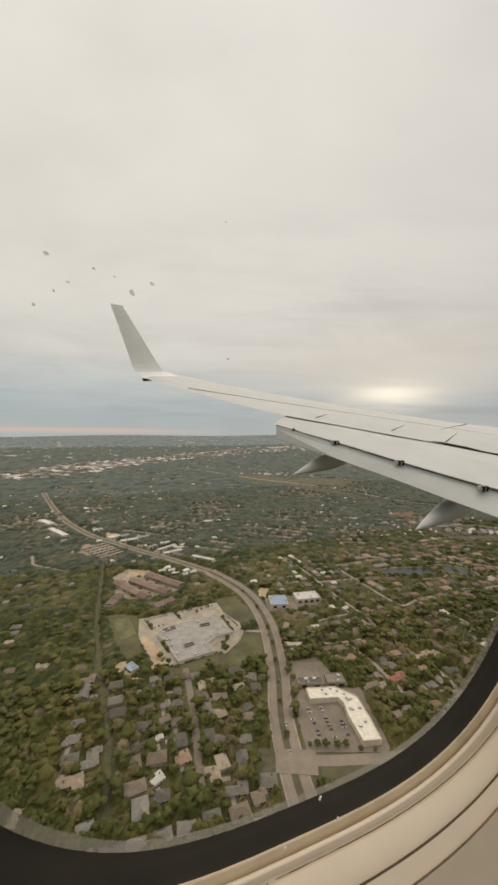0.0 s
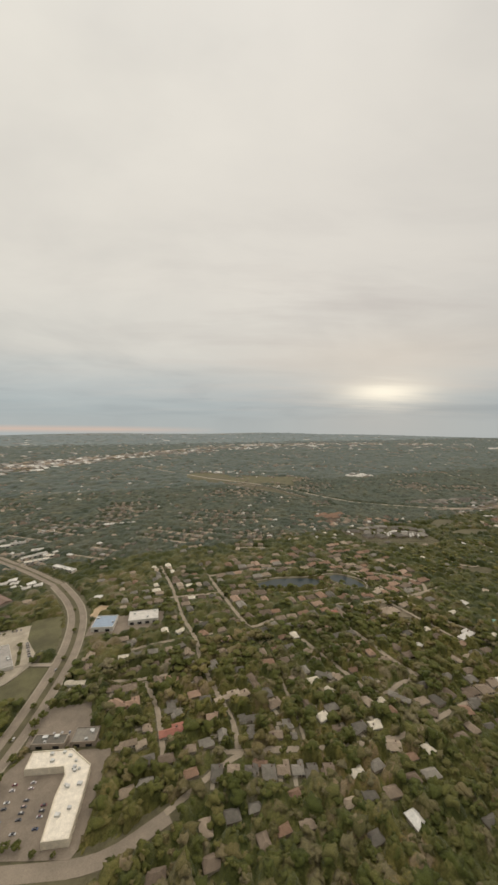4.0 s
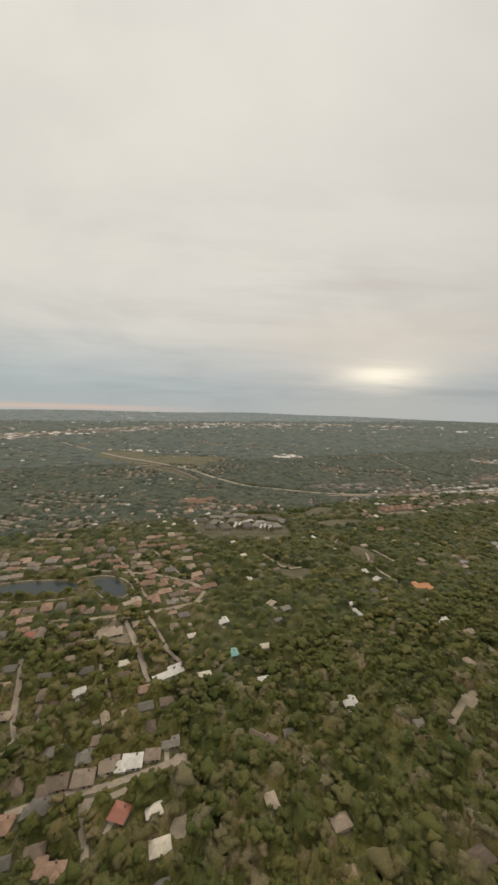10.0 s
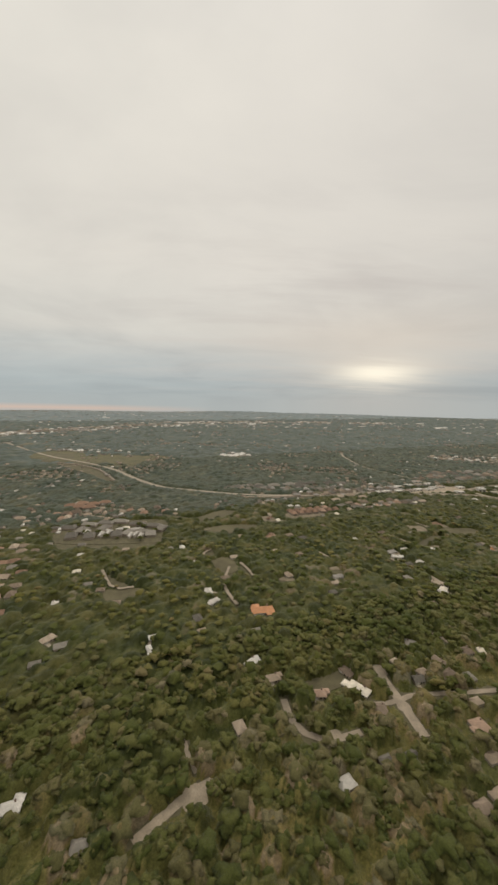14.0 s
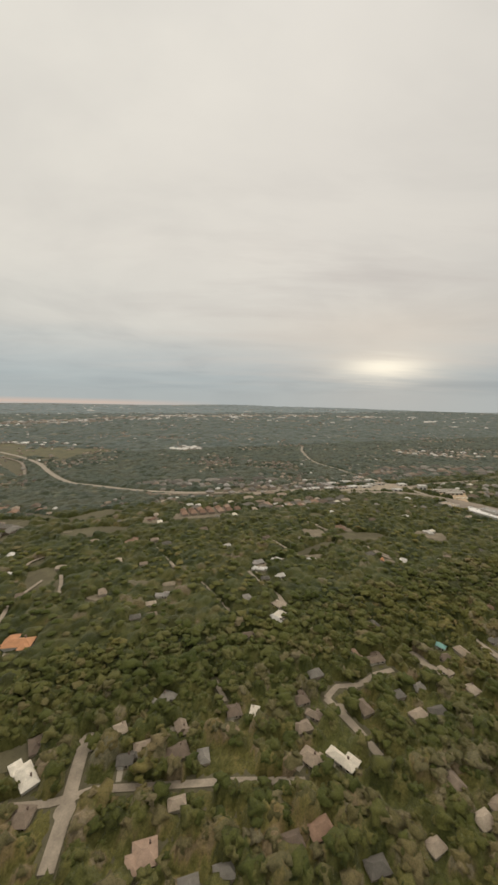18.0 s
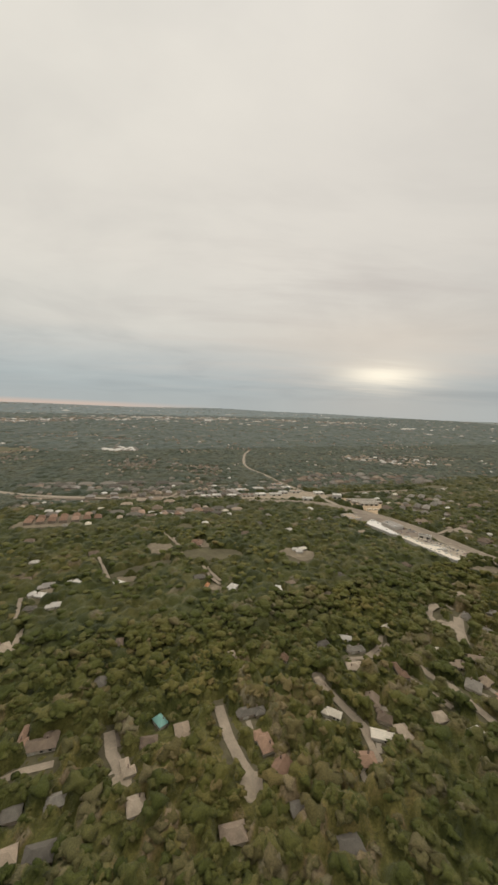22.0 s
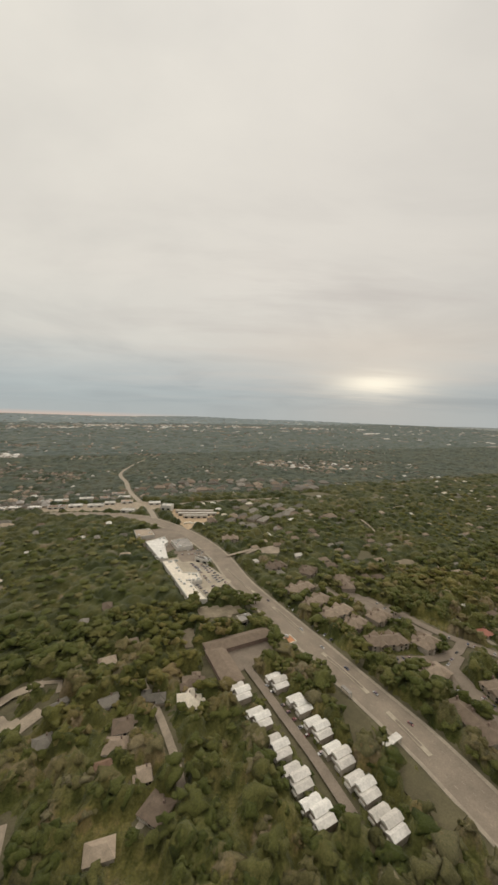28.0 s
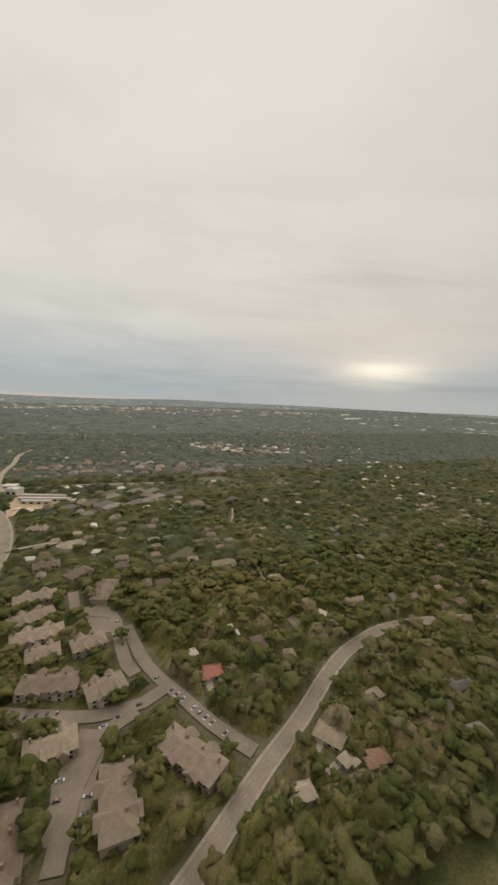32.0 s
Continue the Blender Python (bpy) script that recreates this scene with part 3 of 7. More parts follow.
# ---- buildings ----
def hip_bm(L, W, z, h, eave=0.35, gable=False, cx=0.0, cy=0.0, bm=None):
    """A hipped or gabled roof over a rectangle, closed below, ridge along its longer side."""
    bm = bm or bmesh.new()
    turn = W > L
    a, c = (W, L) if turn else (L, W)
    a, c = a / 2 + eave, c / 2 + eave
    r = a if gable else max(a - c * 0.95, 0.05)
    pts = [(-a, -c, z), (a, -c, z), (a, c, z), (-a, c, z), (-r, 0, z + h), (r, 0, z + h)]
    pts += [(x, y, z - 0.12) for x, y, _ in pts[:4]]
    vs = [bm.verts.new((cx - q[1] if turn else cx + q[0], cy + q[0] if turn else cy + q[1], q[2])) for q in pts]
    for f in ((0, 1, 5, 4), (1, 2, 5), (2, 3, 4, 5), (3, 0, 4), (1, 0, 6, 7), (2, 1, 7, 8), (3, 2, 8, 9), (0, 3, 9, 6), (6, 9, 8, 7)):
        bm.faces.new([vs[i] for i in f])
    return bm


def box_bm(boxes):
    bm = bmesh.new()
    for q in boxes:
        bm_box(bm, *q)
    return bm


def to_mesh(name, bm, mat):
    me = bpy.data.meshes.new(name)
    bm.normal_update()
    bm.to_mesh(me)
    bm.free()
    me.materials.append(mat)
    return me


# house plans: rectangles of length, width, centre
PLANS = (
    ((9.5, 6.5, 0, 0),),
    ((10.0, 6.0, 0, 0), (4.5, 6.0, 3.0, 3.2)),
    ((8.5, 7.0, 0, 0), (4.2, 5.0, -4.6, -2.0)),
    ((12.0, 6.0, 0, 0), (5.0, 7.0, -4.0, 2.5), (4.0, 5.0, 3.5, -2.6)),
    ((7.5, 6.5, 0, 0), (3.5, 4.0, 4.0, 2.2)),
)
wall_cache, roof_cache = {}, {}


def plan_walls(k, mat):
    if (k, mat) not in wall_cache:
        wall_cache[k, mat] = to_mesh("body", box_bm([(x - L / 2, x + L / 2, y - W / 2, y + W / 2, -0.3, 1.9 - 0.004 * i) for i, (L, W, x, y) in enumerate(PLANS[k])]), M[mat])
    return wall_cache[k, mat]


def plan_roof(k, mat, gable):
    if (k, mat, gable) not in roof_cache:
        bm = bmesh.new()
        for i, (L, W, x, y) in enumerate(PLANS[k]):
            hip_bm(L, W, 1.9 - 0.01 * i, min(L, W) * (0.30 - 0.02 * i), gable=gable and i == 0, cx=x, cy=y, bm=bm)
        roof_cache[k, mat, gable] = to_mesh("roof", bm, M[mat])
    return roof_cache[k, mat, gable]


chimney_mesh = to_mesh("chimney", box_bm([(-0.35, 0.35, -0.3, 0.3, 1.5, 4.4), (-0.42, 0.42, -0.37, 0.37, 4.25, 4.4)]), M["brick"])
door_mesh = to_mesh("garage_door", box_bm([(-1.3, 1.3, -0.04, 0.04, -0.1, 1.35)]), M["wall_pale"])
pane_mesh = to_mesh("window", box_bm([(-0.5, 0.5, -0.04, 0.04, 0.5, 1.4)]), M["glass_dark"])
ROOF_WORDS = {"roof_white": "pale metal", "roof_grey": "grey shingle", "roof_brown": "brown shingle", "roof_tan": "tan tile", "roof_terracotta": "terracotta tile",
              "roof_red": "bright red metal", "roof_orange": "bright orange tile", "roof_teal": "teal metal", "roof_pale": "pale gravel", "roof_cream": "cream tile", "glass_dark": "dark glazed"}
HOUSES = []                                        # all houses set so far: x, y, reach


def near_house(x, y, r):
    return any((x - a) ** 2 + (y - c) ** 2 < (r + q) ** 2 for a, c, q in HOUSES)


def house(x, y, turn, plan, roof, size=1.0, gable=False, wall="wall", drive=True, where="among oak trees"):
    size *= 0.92
    HOUSES.append((x, y, 5.0 * size))
    for L, W, cx, cy in PLANS[plan]:
        claim_roof(x, y, turn, L * size, W * size, cx * size, cy * size)
    base = empty("house", pose(x, y, 0, 0, 0, turn) @ Matrix.Scale(size, 4), f"house with a {ROOF_WORDS[roof]} roof {where}", "house", "suburban houses")
    child("body", plan_walls(plan, wall), base)
    child("roof", plan_roof(plan, roof, gable), base, f"{ROOF_WORDS[roof]} roof")
    L, W, cx, cy = PLANS[plan][0]
    child("chimney", chimney_mesh, base).matrix_basis = pose(cx + L * 0.22, cy + W * 0.2, 0)
    child("garage_door", door_mesh, base).matrix_basis = pose(cx - L * 0.25, cy - W / 2 - 0.02, 0)
    child("window", pane_mesh, base).matrix_basis = pose(cx + L * 0.1, cy - W / 2 - 0.02, 0)
    child("window", pane_mesh, base).matrix_basis = pose(cx + L * 0.35, cy - W / 2 - 0.02, 0)
    if drive:
        m = pose(x, y, 0, 0, 0, turn)
        pts = [m @ Vector((q[0] * size, q[1] * size, 0)) for q in ((-L * 0.25 - 1.5, -W / 2 - 0.1), (-L * 0.25 + 1.5, -W / 2 - 0.1), (-L * 0.25 + 1.3, -W / 2 - 6.0), (-L * 0.25 - 1.3, -W / 2 - 6.0))]
        DRIVES.append([(q.x, q.y) for q in pts])
        claim(*(sum((q for q in pts), Vector()) / 4).xy, 2.0)
    return base


DRIVES = []
rng = random.Random(7)


def flat_block(name, label, category, x, y, turn, L, W, H, roof="roof_white", wall="wall_pale", units=6, group=""):
    """A flat-roofed building with a parapet, a sunk roof deck and boxes of plant on it."""
    base = empty(name, pose(x, y, 0, 0, 0, turn), label, category, group)
    a, c, p = L / 2, W / 2, 0.35
    bm = box_bm([(-a, a, -c, -c + p, -0.3, H), (-a, a, c - p, c, -0.3, H), (-a, -a + p, -c + p, c - p, -0.3, H), (a - p, a, -c + p, c - p, -0.3, H)])
    part("body", bm, M[wall], base)
    part("roof", box_bm([(-a + p, a - p, -c + p, c - p, H - 0.9, H - 0.4)]), M[roof], base, f"flat {ROOF_WORDS.get(roof, 'blue metal')} roof deck".replace("metal roof deck", "membrane roof deck"))
    r = random.Random(int(x * 7 + y))
    for _ in range(units):
        u, v, s = r.uniform(-a * 0.8, a * 0.8), r.uniform(-c * 0.7, c * 0.7), r.uniform(0.6, 1.3)
        part("roof_unit", box_bm([(u - s, u + s, v - s * 0.7, v + s * 0.7, H - 0.45, H + 0.5)]), M["metal"], base)
    for k in range(max(2, int(L / 6))):
        u = -a + (k + 0.5) * L / max(2, int(L / 6))
        part("shop_window", box_bm([(u - 1.6, u + 1.6, -c - 0.05, -c + 0.02, 0.1, H * 0.55)]), M["glass_dark"], base)
    m = pose(x, y, 0, 0, 0, turn)
    claim_poly([tuple((m @ Vector((i * (a + 1), j * (c + 1), 0))).xy) for i, j in ((-1, -1), (1, -1), (1, 1), (-1, 1))], True)
    HOUSES.append((x, y, min(a, c)))
    return base


def lot(pts, label, mat="lot", z=0.06, name="parking_lot"):
    layer[0] += 1
    z += 0.002 * layer[0] - 0.049
    claim_poly(list(pts))
    return tagged(slab(name, pts, z, M[mat]), label, "ground", kind="structure")


def lawn(pts, label, mat="grass", z=0.04):
    layer[0] += 1
    z += 0.002 * layer[0] - 0.049
    claim_poly(list(pts))
    return tagged(slab("lawn", pts, z, M[mat]), label, "lawn", kind="structure")


def poly_block(name, label, category, pts, H, roof="roof_white", wall="wall_pale", units=6, group=""):
    """A flat-roofed building on an uneven plan: walls with a parapet, a sunk deck, plant on it."""
    n = len(pts)
    cx, cy = sum(q[0] for q in pts) / n, sum(q[1] for q in pts) / n
    base = empty(name, pose(cx, cy, 0), label, category, group)
    outer = [Vector((x - cx, y - cy, 0)) for x, y in pts]
    inner = []
    for k in range(n):
        a, c, d = outer[k - 1], outer[k], outer[(k + 1) % n]
        u, v = (c - a).normalized(), (d - c).normalized()
        nrm = Vector((-(u + v).y, (u + v).x, 0)).normalized()
        inner.append(c + nrm * WINDING * 0.45)
    verts = [(*q.xy, z) for q, z in [(q, -0.3) for q in outer] + [(q, H) for q in outer] + [(q, H) for q in inner] + [(q, H - 0.6) for q in inner]]
    faces = []
    for r in range(3):
        faces += [(r * n + k, r * n + (k + 1) % n, (r + 1) * n + (k + 1) % n, (r + 1) * n + k) for k in range(n)]
    child("body", mesh_of("body", verts, faces, [M[wall]]), base)
    deck = [(*q.xy, H - 0.45) for q in inner] + [(*q.xy, H - 0.9) for q in inner]
    child("roof", mesh_of("roof", deck, [tuple(range(n)), tuple(range(2 * n - 1, n - 1, -1))], [M[roof]]), base, f"flat {ROOF_WORDS[roof]} roof deck".replace("metal", "membrane"))
    r = random.Random(int(cx * 3 + cy))
    for _ in range(units):
        i = r.randrange(n)
        q = outer[i].lerp(outer[(i + 1) % n], r.uniform(0.1, 0.9))
        q = q + (inner[i] - outer[i]).normalized() * r.uniform(2.5, 5.0)
        s = r.uniform(0.5, 1.1)
        part("roof_unit", box_bm([(q.x - s, q.x + s, q.y - s * 0.7, q.y + s * 0.7, H - 0.5, H + 0.45)]), M["metal"], base)
    claim_poly(list(pts), True)
    HOUSES.append((cx, cy, 8))
    return base


WINDING = -1.0                                     # plans are named clockwise
# school campus beside the avenue
lot([(-89.5, 291.7), (-96.5, 317.4), (-63.8, 333.2), (-29.4, 349.6), (-12.6, 328.8), (-2.2, 300.4), (-8, 283.1), (-16.1, 270), (-23.4, 271.8), (-49.9, 256), (-60.4, 255.5), (-62.6, 267.6)], "worn pale aprons and car park round the school", "apron")
poly_block("school_building", "large school block with a pale grey flat roof", "school", [(-74.1, 291.1), (-68, 302), (-53, 309.9), (-29.6, 319.8), (-11.8, 296.2), (-25.5, 289.1), (-31.3, 280.4), (-24.7, 269.8), (-49.7, 256.7), (-63.7, 279.1)], 2.7, "roof_pale", "wall_pale", 26, "school blocks")
# dark blocks set on the deck in place of the roof's shaded, sunken courts
for x, y, turn, L, W in ((-65.1, 298, 30, 10, 3.6), (-36.4, 305.1, 21, 8.5, 3.2), (-45.2, 276.6, 31, 8.0, 3.6)):
    flat_block("school_building", "dark clerestory block on the school roof", "school", x, y, turn, L, W, 3.3, "glass_dark", "brick", 0, "school blocks")
road("bus_loop", [(-23, 274), (-13, 277), (-6, 290), (-6, 300), (-15, 297), (-23, 286), (-26, 279)], 2.4, "pale concrete bus loop of the school", mat="concrete", z=0.0)
for bed in ([(-90.3, 314.2), (-88, 315.5), (-79, 301.5), (-81, 300)], [(-69.5, 330.4), (-67, 331), (-58.5, 319), (-60.5, 317.5)], [(-24.2, 324), (-21.5, 323), (-10.6, 301), (-12.6, 299)], [(-69.5, 283), (-66, 284), (-57, 271), (-60.5, 270)], [(-20.5, 278.6), (-18.5, 277.5), (-14.2, 292), (-17, 293.2)], [(-83, 326.5), (-82, 328.5), (-72, 332), (-71.5, 330)]):
    lawn(bed, "dark planted bed between school car parks", "under", 0.16)
lawn([(-62, 254), (-50, 254.5), (-23.6, 270.5), (-15.6, 268.6), (-7, 282), (-1, 297), (11.5, 297), (12.5, 268), (-5, 257), (-30, 249), (-56, 245)], "olive verge between the school and the houses", "field")
lawn([(-131.4, 324.1), (-105.5, 325.9), (-96.8, 317.6), (-89.8, 291.7), (-76.1, 261.9), (-92.9, 263)], "olive mown ground round a school pitch", "field")
lawn([(-119.5, 314.9), (-106.3, 319.9), (-91.6, 294.5), (-101.8, 285.9)], "light green school sports pitch", "glade", 0.09)
lot([(-88.4, 289.6), (-83.7, 293.1), (-62.6, 267.6), (-60.4, 255.5), (-68, 249.8), (-71.5, 261.9)], "bare tan ground beside the school", "tan_earth")
lot([(-91.4, 246.3), (-95.9, 255.4), (-90.5, 260.3), (-80.8, 256.5), (-76, 246.4), (-84.9, 244.4)], "pale tan paved court beside a pool", "tan_earth")
flat_block("pool_building", "small building with a bright blue roof", "building", -82.2, 251.6, -40, 9, 6.5, 2.2, "roof_blue", "wall_pale", 1)
lawn([(-33, 356), (-12, 363), (0, 338), (6, 318), (-3, 309), (-22, 330)], "green verge beside the school", "field")
road("driveway", [(12, 300), (-2, 300)], 3.4, "pale drive from the avenue to the school", mat="concrete", z=0.0)
# workshop and hall over the avenue
flat_block("workshop", "blue-roofed commercial building with pale walls", "building", 30, 349, 5, 17, 18, 4.0, "roof_blue", "wall_pale", 2)
flat_block("hall", "long white-roofed commercial building", "building", 59, 359, 12, 24, 15, 4.0, "roof_white", "wall_pale", 3)
lot([(16, 362), (42, 366), (74, 374), (76, 350), (44, 336), (20, 334)], "asphalt yard round commercial buildings")
# strip mall in an L round its car park
lot([(29.5, 220.4), (34, 233), (76, 236), (79, 192), (77, 187.5), (33, 187)], "worn asphalt mall car park with faded bays")
poly_block("strip_mall", "cream flat-roofed strip mall in an L round its car park", "shop", [(38.7, 230.4), (57.9, 232.1), (70.2, 223.7), (72.7, 208.6), (74.7, 191.9), (64.1, 190.7), (60.6, 208.6), (60.3, 218.5), (57.8, 222.5), (40, 220.9)], 3.6, "roof_cream", "roof_cream", 14, "mall wings")
lot([(27.2, 262), (52.7, 267), (60, 250), (70, 238), (31, 236)], "faded asphalt lot of low shops")
flat_block("shop", "low grey-roofed shop building", "shop", 43, 238.3, 2, 17, 6.0, 3.0, "roof_grey", "wall", 3)
flat_block("shop", "square grey-roofed shop building", "shop", 60.2, 241.3, 4, 12.5, 9.5, 3.0, "roof_grey", "wall", 3)
lot([(11.5, 363.4), (10.3, 383.1), (25.2, 383.1), (18.3, 361.3)], "tan paved yard beside a workshop", "tan_earth")
lawn([(38, 178.5), (86, 182), (78, 167), (42, 166)], "dry grass beside the street", "grass")
# red-brown condominiums behind the school, in rows
for (ax, ay), (bx, by), n, W in (((-114, 408), (-70, 380), 4, 10.5), ((-127, 394), (-80, 364), 4, 10.5), ((-142, 387), (-98, 352), 4, 9.5), ((-131, 336), (-128, 357), 2, 9.0), ((-88, 335), (-73, 350), 2, 8.0)):
    turn, L = math.degrees(math.atan2(by - ay, bx - ax)), math.hypot(bx - ax, by - ay) / n
    for k in range(n):
        u = (k + 0.5) / n
        x, y = ax + (bx - ax) * u, ay + (by - ay) * u
        base = empty("condominium", pose(x, y, 0, 0, 0, turn), "two-storey condominium with a red-brown tile roof", "apartment block", "condominiums")
        h = 3.1 + 0.25 * (k % 2)
        part("body", box_bm([(-L / 2 + 0.02, L / 2 - 0.02, -W / 2, W / 2, -0.3, h)]), M["wall"], base)
        part("roof", hip_bm(L - 0.6, W, h, 1.5 + 0.2 * (k % 2), 0.28, gable=True), M["roof_rust"], base)
        for v in (-L / 3, 0, L / 3):
            part("window", box_bm([(v - 0.8, v + 0.8, -W / 2 - 0.06, -W / 2 + 0.02, 1.8, 2.7)]), M["glass_dark"], base)
        claim_roof(x, y, turn, L, W)
        HOUSES.append((x, y, 6))
lot([(-137, 404.4), (-138.9, 418.6), (-124.6, 421.6), (-113, 413)], "golden tan earth yard", "tan_earth")
lot([(-154, 403), (-143, 428), (-117, 425), (-68, 379), (-100, 348), (-133, 358)], "tan paving between condominiums", "caliche", 0.05)
for x, y, turn in ((-101, 422, 20), (-97, 431, 20), (-84, 415, -30), (-73, 413, 10), (-73, 424, 40), (-90, 424, 15), (-64, 420, 25)):
    house(x, y, turn, 1, "roof_white", 0.85, wall="wall_pale", drive=False, where="beside condominiums")

# shops along the avenue, further on
for x, y, turn, L, W in ((-134, 503, 45, 13, 5), (-113, 500, 51, 30, 6), (-101, 484, 34, 26, 6), (-58, 462, -25, 32, 6), (-203, 545, 58, 18, 10), (-188, 552, 40, 12, 7),
                         (-242, 580, 40, 15, 7), (-150, 597, 20, 22, 9), (-267, 524, 45, 9, 6), (-175, 530, 30, 24, 9), (-160, 545, 30, 18, 8), (-347, 620, 144, 40, 11), (-298, 565, 140, 56, 9), (-120, 520, 28, 14, 7), (-95, 500, 28, 12, 6)):
    flat_block("shop", "pale flat-roofed roadside shop", "shop", x, y, turn, L, W, 2.8, ("roof_white", "roof_white", "roof_tan", "roof_cream", "roof_pale")[rng.randrange(5)], "wall_pale", 3, "roadside shops")
    c_, s_ = math.cos(radians(turn)), math.sin(radians(turn))
    lot([(x + u * L * c_ - v * W * s_, y + u * L * s_ + v * W * c_) for u, v in ((-0.62, -0.9), (-0.6, 0.9), (0.62, 0.85), (0.6, -0.8))], "pale tan car park of roadside shops", "caliche", 0.05)
lot([(-238, 517), (-190, 508), (-168, 484), (-202, 463), (-228, 480)], "broad tan car park beside the avenue", "caliche", 0.05)

for k in range(6):
    flat_block("warehouse", "long low storage shed with a tan roof", "warehouse", -215 + 7.4 * k, 502 - 6.3 * k, 50.7, 34, 4.6, 2.2, "roof_tan", "wall", 2, "storage sheds")
lot([(-222, 555.2), (-223.3, 571.4), (-202.4, 563.3), (-192.1, 541), (-206.6, 540)], "golden tan yard of a shop", "tan_earth")

# the second shopping strip, beside the broad road
lot([(941, 658), (958, 664), (977, 652), (997, 624), (989, 606), (971, 594)], "tan car park with faded bays and many cars", "apron")
poly_block("strip_mall", "long cream-roofed strip mall beside a car park", "shop", [(945.2, 648), (953.5, 651.1), (963.4, 630), (973.9, 630.4), (977.6, 619.2), (970.5, 615.5), (983, 593.9), (972.5, 592.5)], 3.4, "roof_cream", "wall_pale", 24, "mall wings")
lot([(948, 676), (973, 680), (979, 658), (959, 654)], "dark asphalt car park between shops")
poly_block("shop", "white flat-roofed shop beside a yard", "shop", [(923.5, 686.8), (937.2, 700.4), (942.8, 687.9), (940.8, 681.8), (949, 653), (942.6, 652)], 3.5, "roof_white", "wall_pale", 6, "roadside shops")
poly_block("shop", "pale grey flat-roofed shop beside the road", "shop", [(944.3, 691.6), (957.2, 697), (964.5, 680.5), (952.5, 674.2)], 3.5, "roof_pale", "wall_pale", 5, "roadside shops")
flat_block("shop", "low grey-roofed shop at the edge of a car park", "shop", 975, 655, -30, 12, 5, 3.4, "roof_grey", "wall_pale", 2, "roadside shops")
lot([(905, 720), (935, 735), (962, 700), (945, 672), (925, 675)], "asphalt yard behind shops", "lot", 0.05)
poly_block("shop", "tan flat-roofed shop beside the road", "shop", [(906, 717), (919, 722), (927.5, 705), (913, 699.4)], 3.2, "roof_tan", "wall_pale", 4, "roadside shops")
flat_block("office_building", "tall white office building with long floor bands", "office", 922, 795, -10, 12, 10, 7.0, "roof_white", "wall_pale", 3)
lot([(976, 591), (1002, 593), (997, 580)], "bare tan lot under trees", "caliche")
flat_block("restaurant", "small shop with a bright orange and yellow roof", "shop", 1027, 557, -62, 6.0, 4.6, 2.8, "roof_orange", "roof_cream", 2)
flat_block("pavilion", "small building with a pale grey roof", "building", 1005, 576, 25, 8, 6, 3.0, "roof_pale", "wall", 1)
for x, y, L in ((954, 787, 42), (958, 777.5, 42), (957, 768.5, 26)):
    flat_block("warehouse", "long low storage building with a pale roof", "warehouse", x, y, 4, L, 4.2, 3.4, "roof_white", "wall", 0, "storage buildings")
lot([(933, 764), (954, 729), (969, 755), (985, 790), (925, 802)], "tan paved storage yard", "tan_earth")
for k in range(7):
    tagged(slab("material_stack", [(948 + 2.4 * k, 745 + 1.5 * (k % 3)), (950 + 2.4 * k, 745.6 + 1.5 * (k % 3)), (949.4 + 2.4 * k, 748 + 1.5 * (k % 3)), (947.4 + 2.4 * k, 747.4 + 1.5 * (k % 3))], 1.5, M["roof_cream"], 1.5), "pale yellow stack of goods in a yard", "goods", "stacked goods")
for x, y, turn, L in ((868, 826, 15, 14), (850, 818, 15, 12), (838, 806, 12, 17), (816, 803, 18, 15), (798, 796, 15, 18), (776, 792, 15, 14), (756, 789, 10, 12), (742, 784, 14, 13), (858, 848, 12, 14), (836, 842, 20, 12), (815, 836, 14, 16), (880, 788, 0, 14), (902, 822, 10, 14), (790, 824, 14, 15), (770, 818, 14, 11), (845, 866, 10, 16)):
    flat_block("shop", "pale roadside shop with a flat roof", "shop", x, y, turn, L, 9, 2.7, ("roof_white", "roof_white", "roof_tan", "roof_terracotta")[rng.randrange(4)], "wall_pale", 2, "roadside shops")
lot([(730, 775), (745, 800), (905, 835), (915, 800), (840, 785)], "pale paved frontage of roadside shops", "caliche", 0.05)
# dark courtyard building and tennis courts
for x, y, turn, L, W in ((1002, 557, 24, 36, 8), (994.5, 539, -66, 24, 9)):
    base = empty("church_hall", pose(x, y, 0, 0, 0, turn), "low brown-roofed hall in an L shape", "building", "church halls")
    part("body", box_bm([(-L / 2, L / 2, -W / 2, W / 2, -0.3, 2.6)]), M["brick"], base)
    part("roof", hip_bm(L, W, 2.6, 1.5), M["roof_brown"], base)
    claim(x, y, W)
    claim(x + L * 0.3 * math.cos(radians(turn)), y + L * 0.3 * math.sin(radians(turn)), 5)
    claim(x - L * 0.3 * math.cos(radians(turn)), y - L * 0.3 * math.sin(radians(turn)), 5)
    HOUSES.append((x, y, 12))
lot([(990, 549), (1016, 560), (1023, 551), (1000, 536)], "worn brown asphalt courtyard")


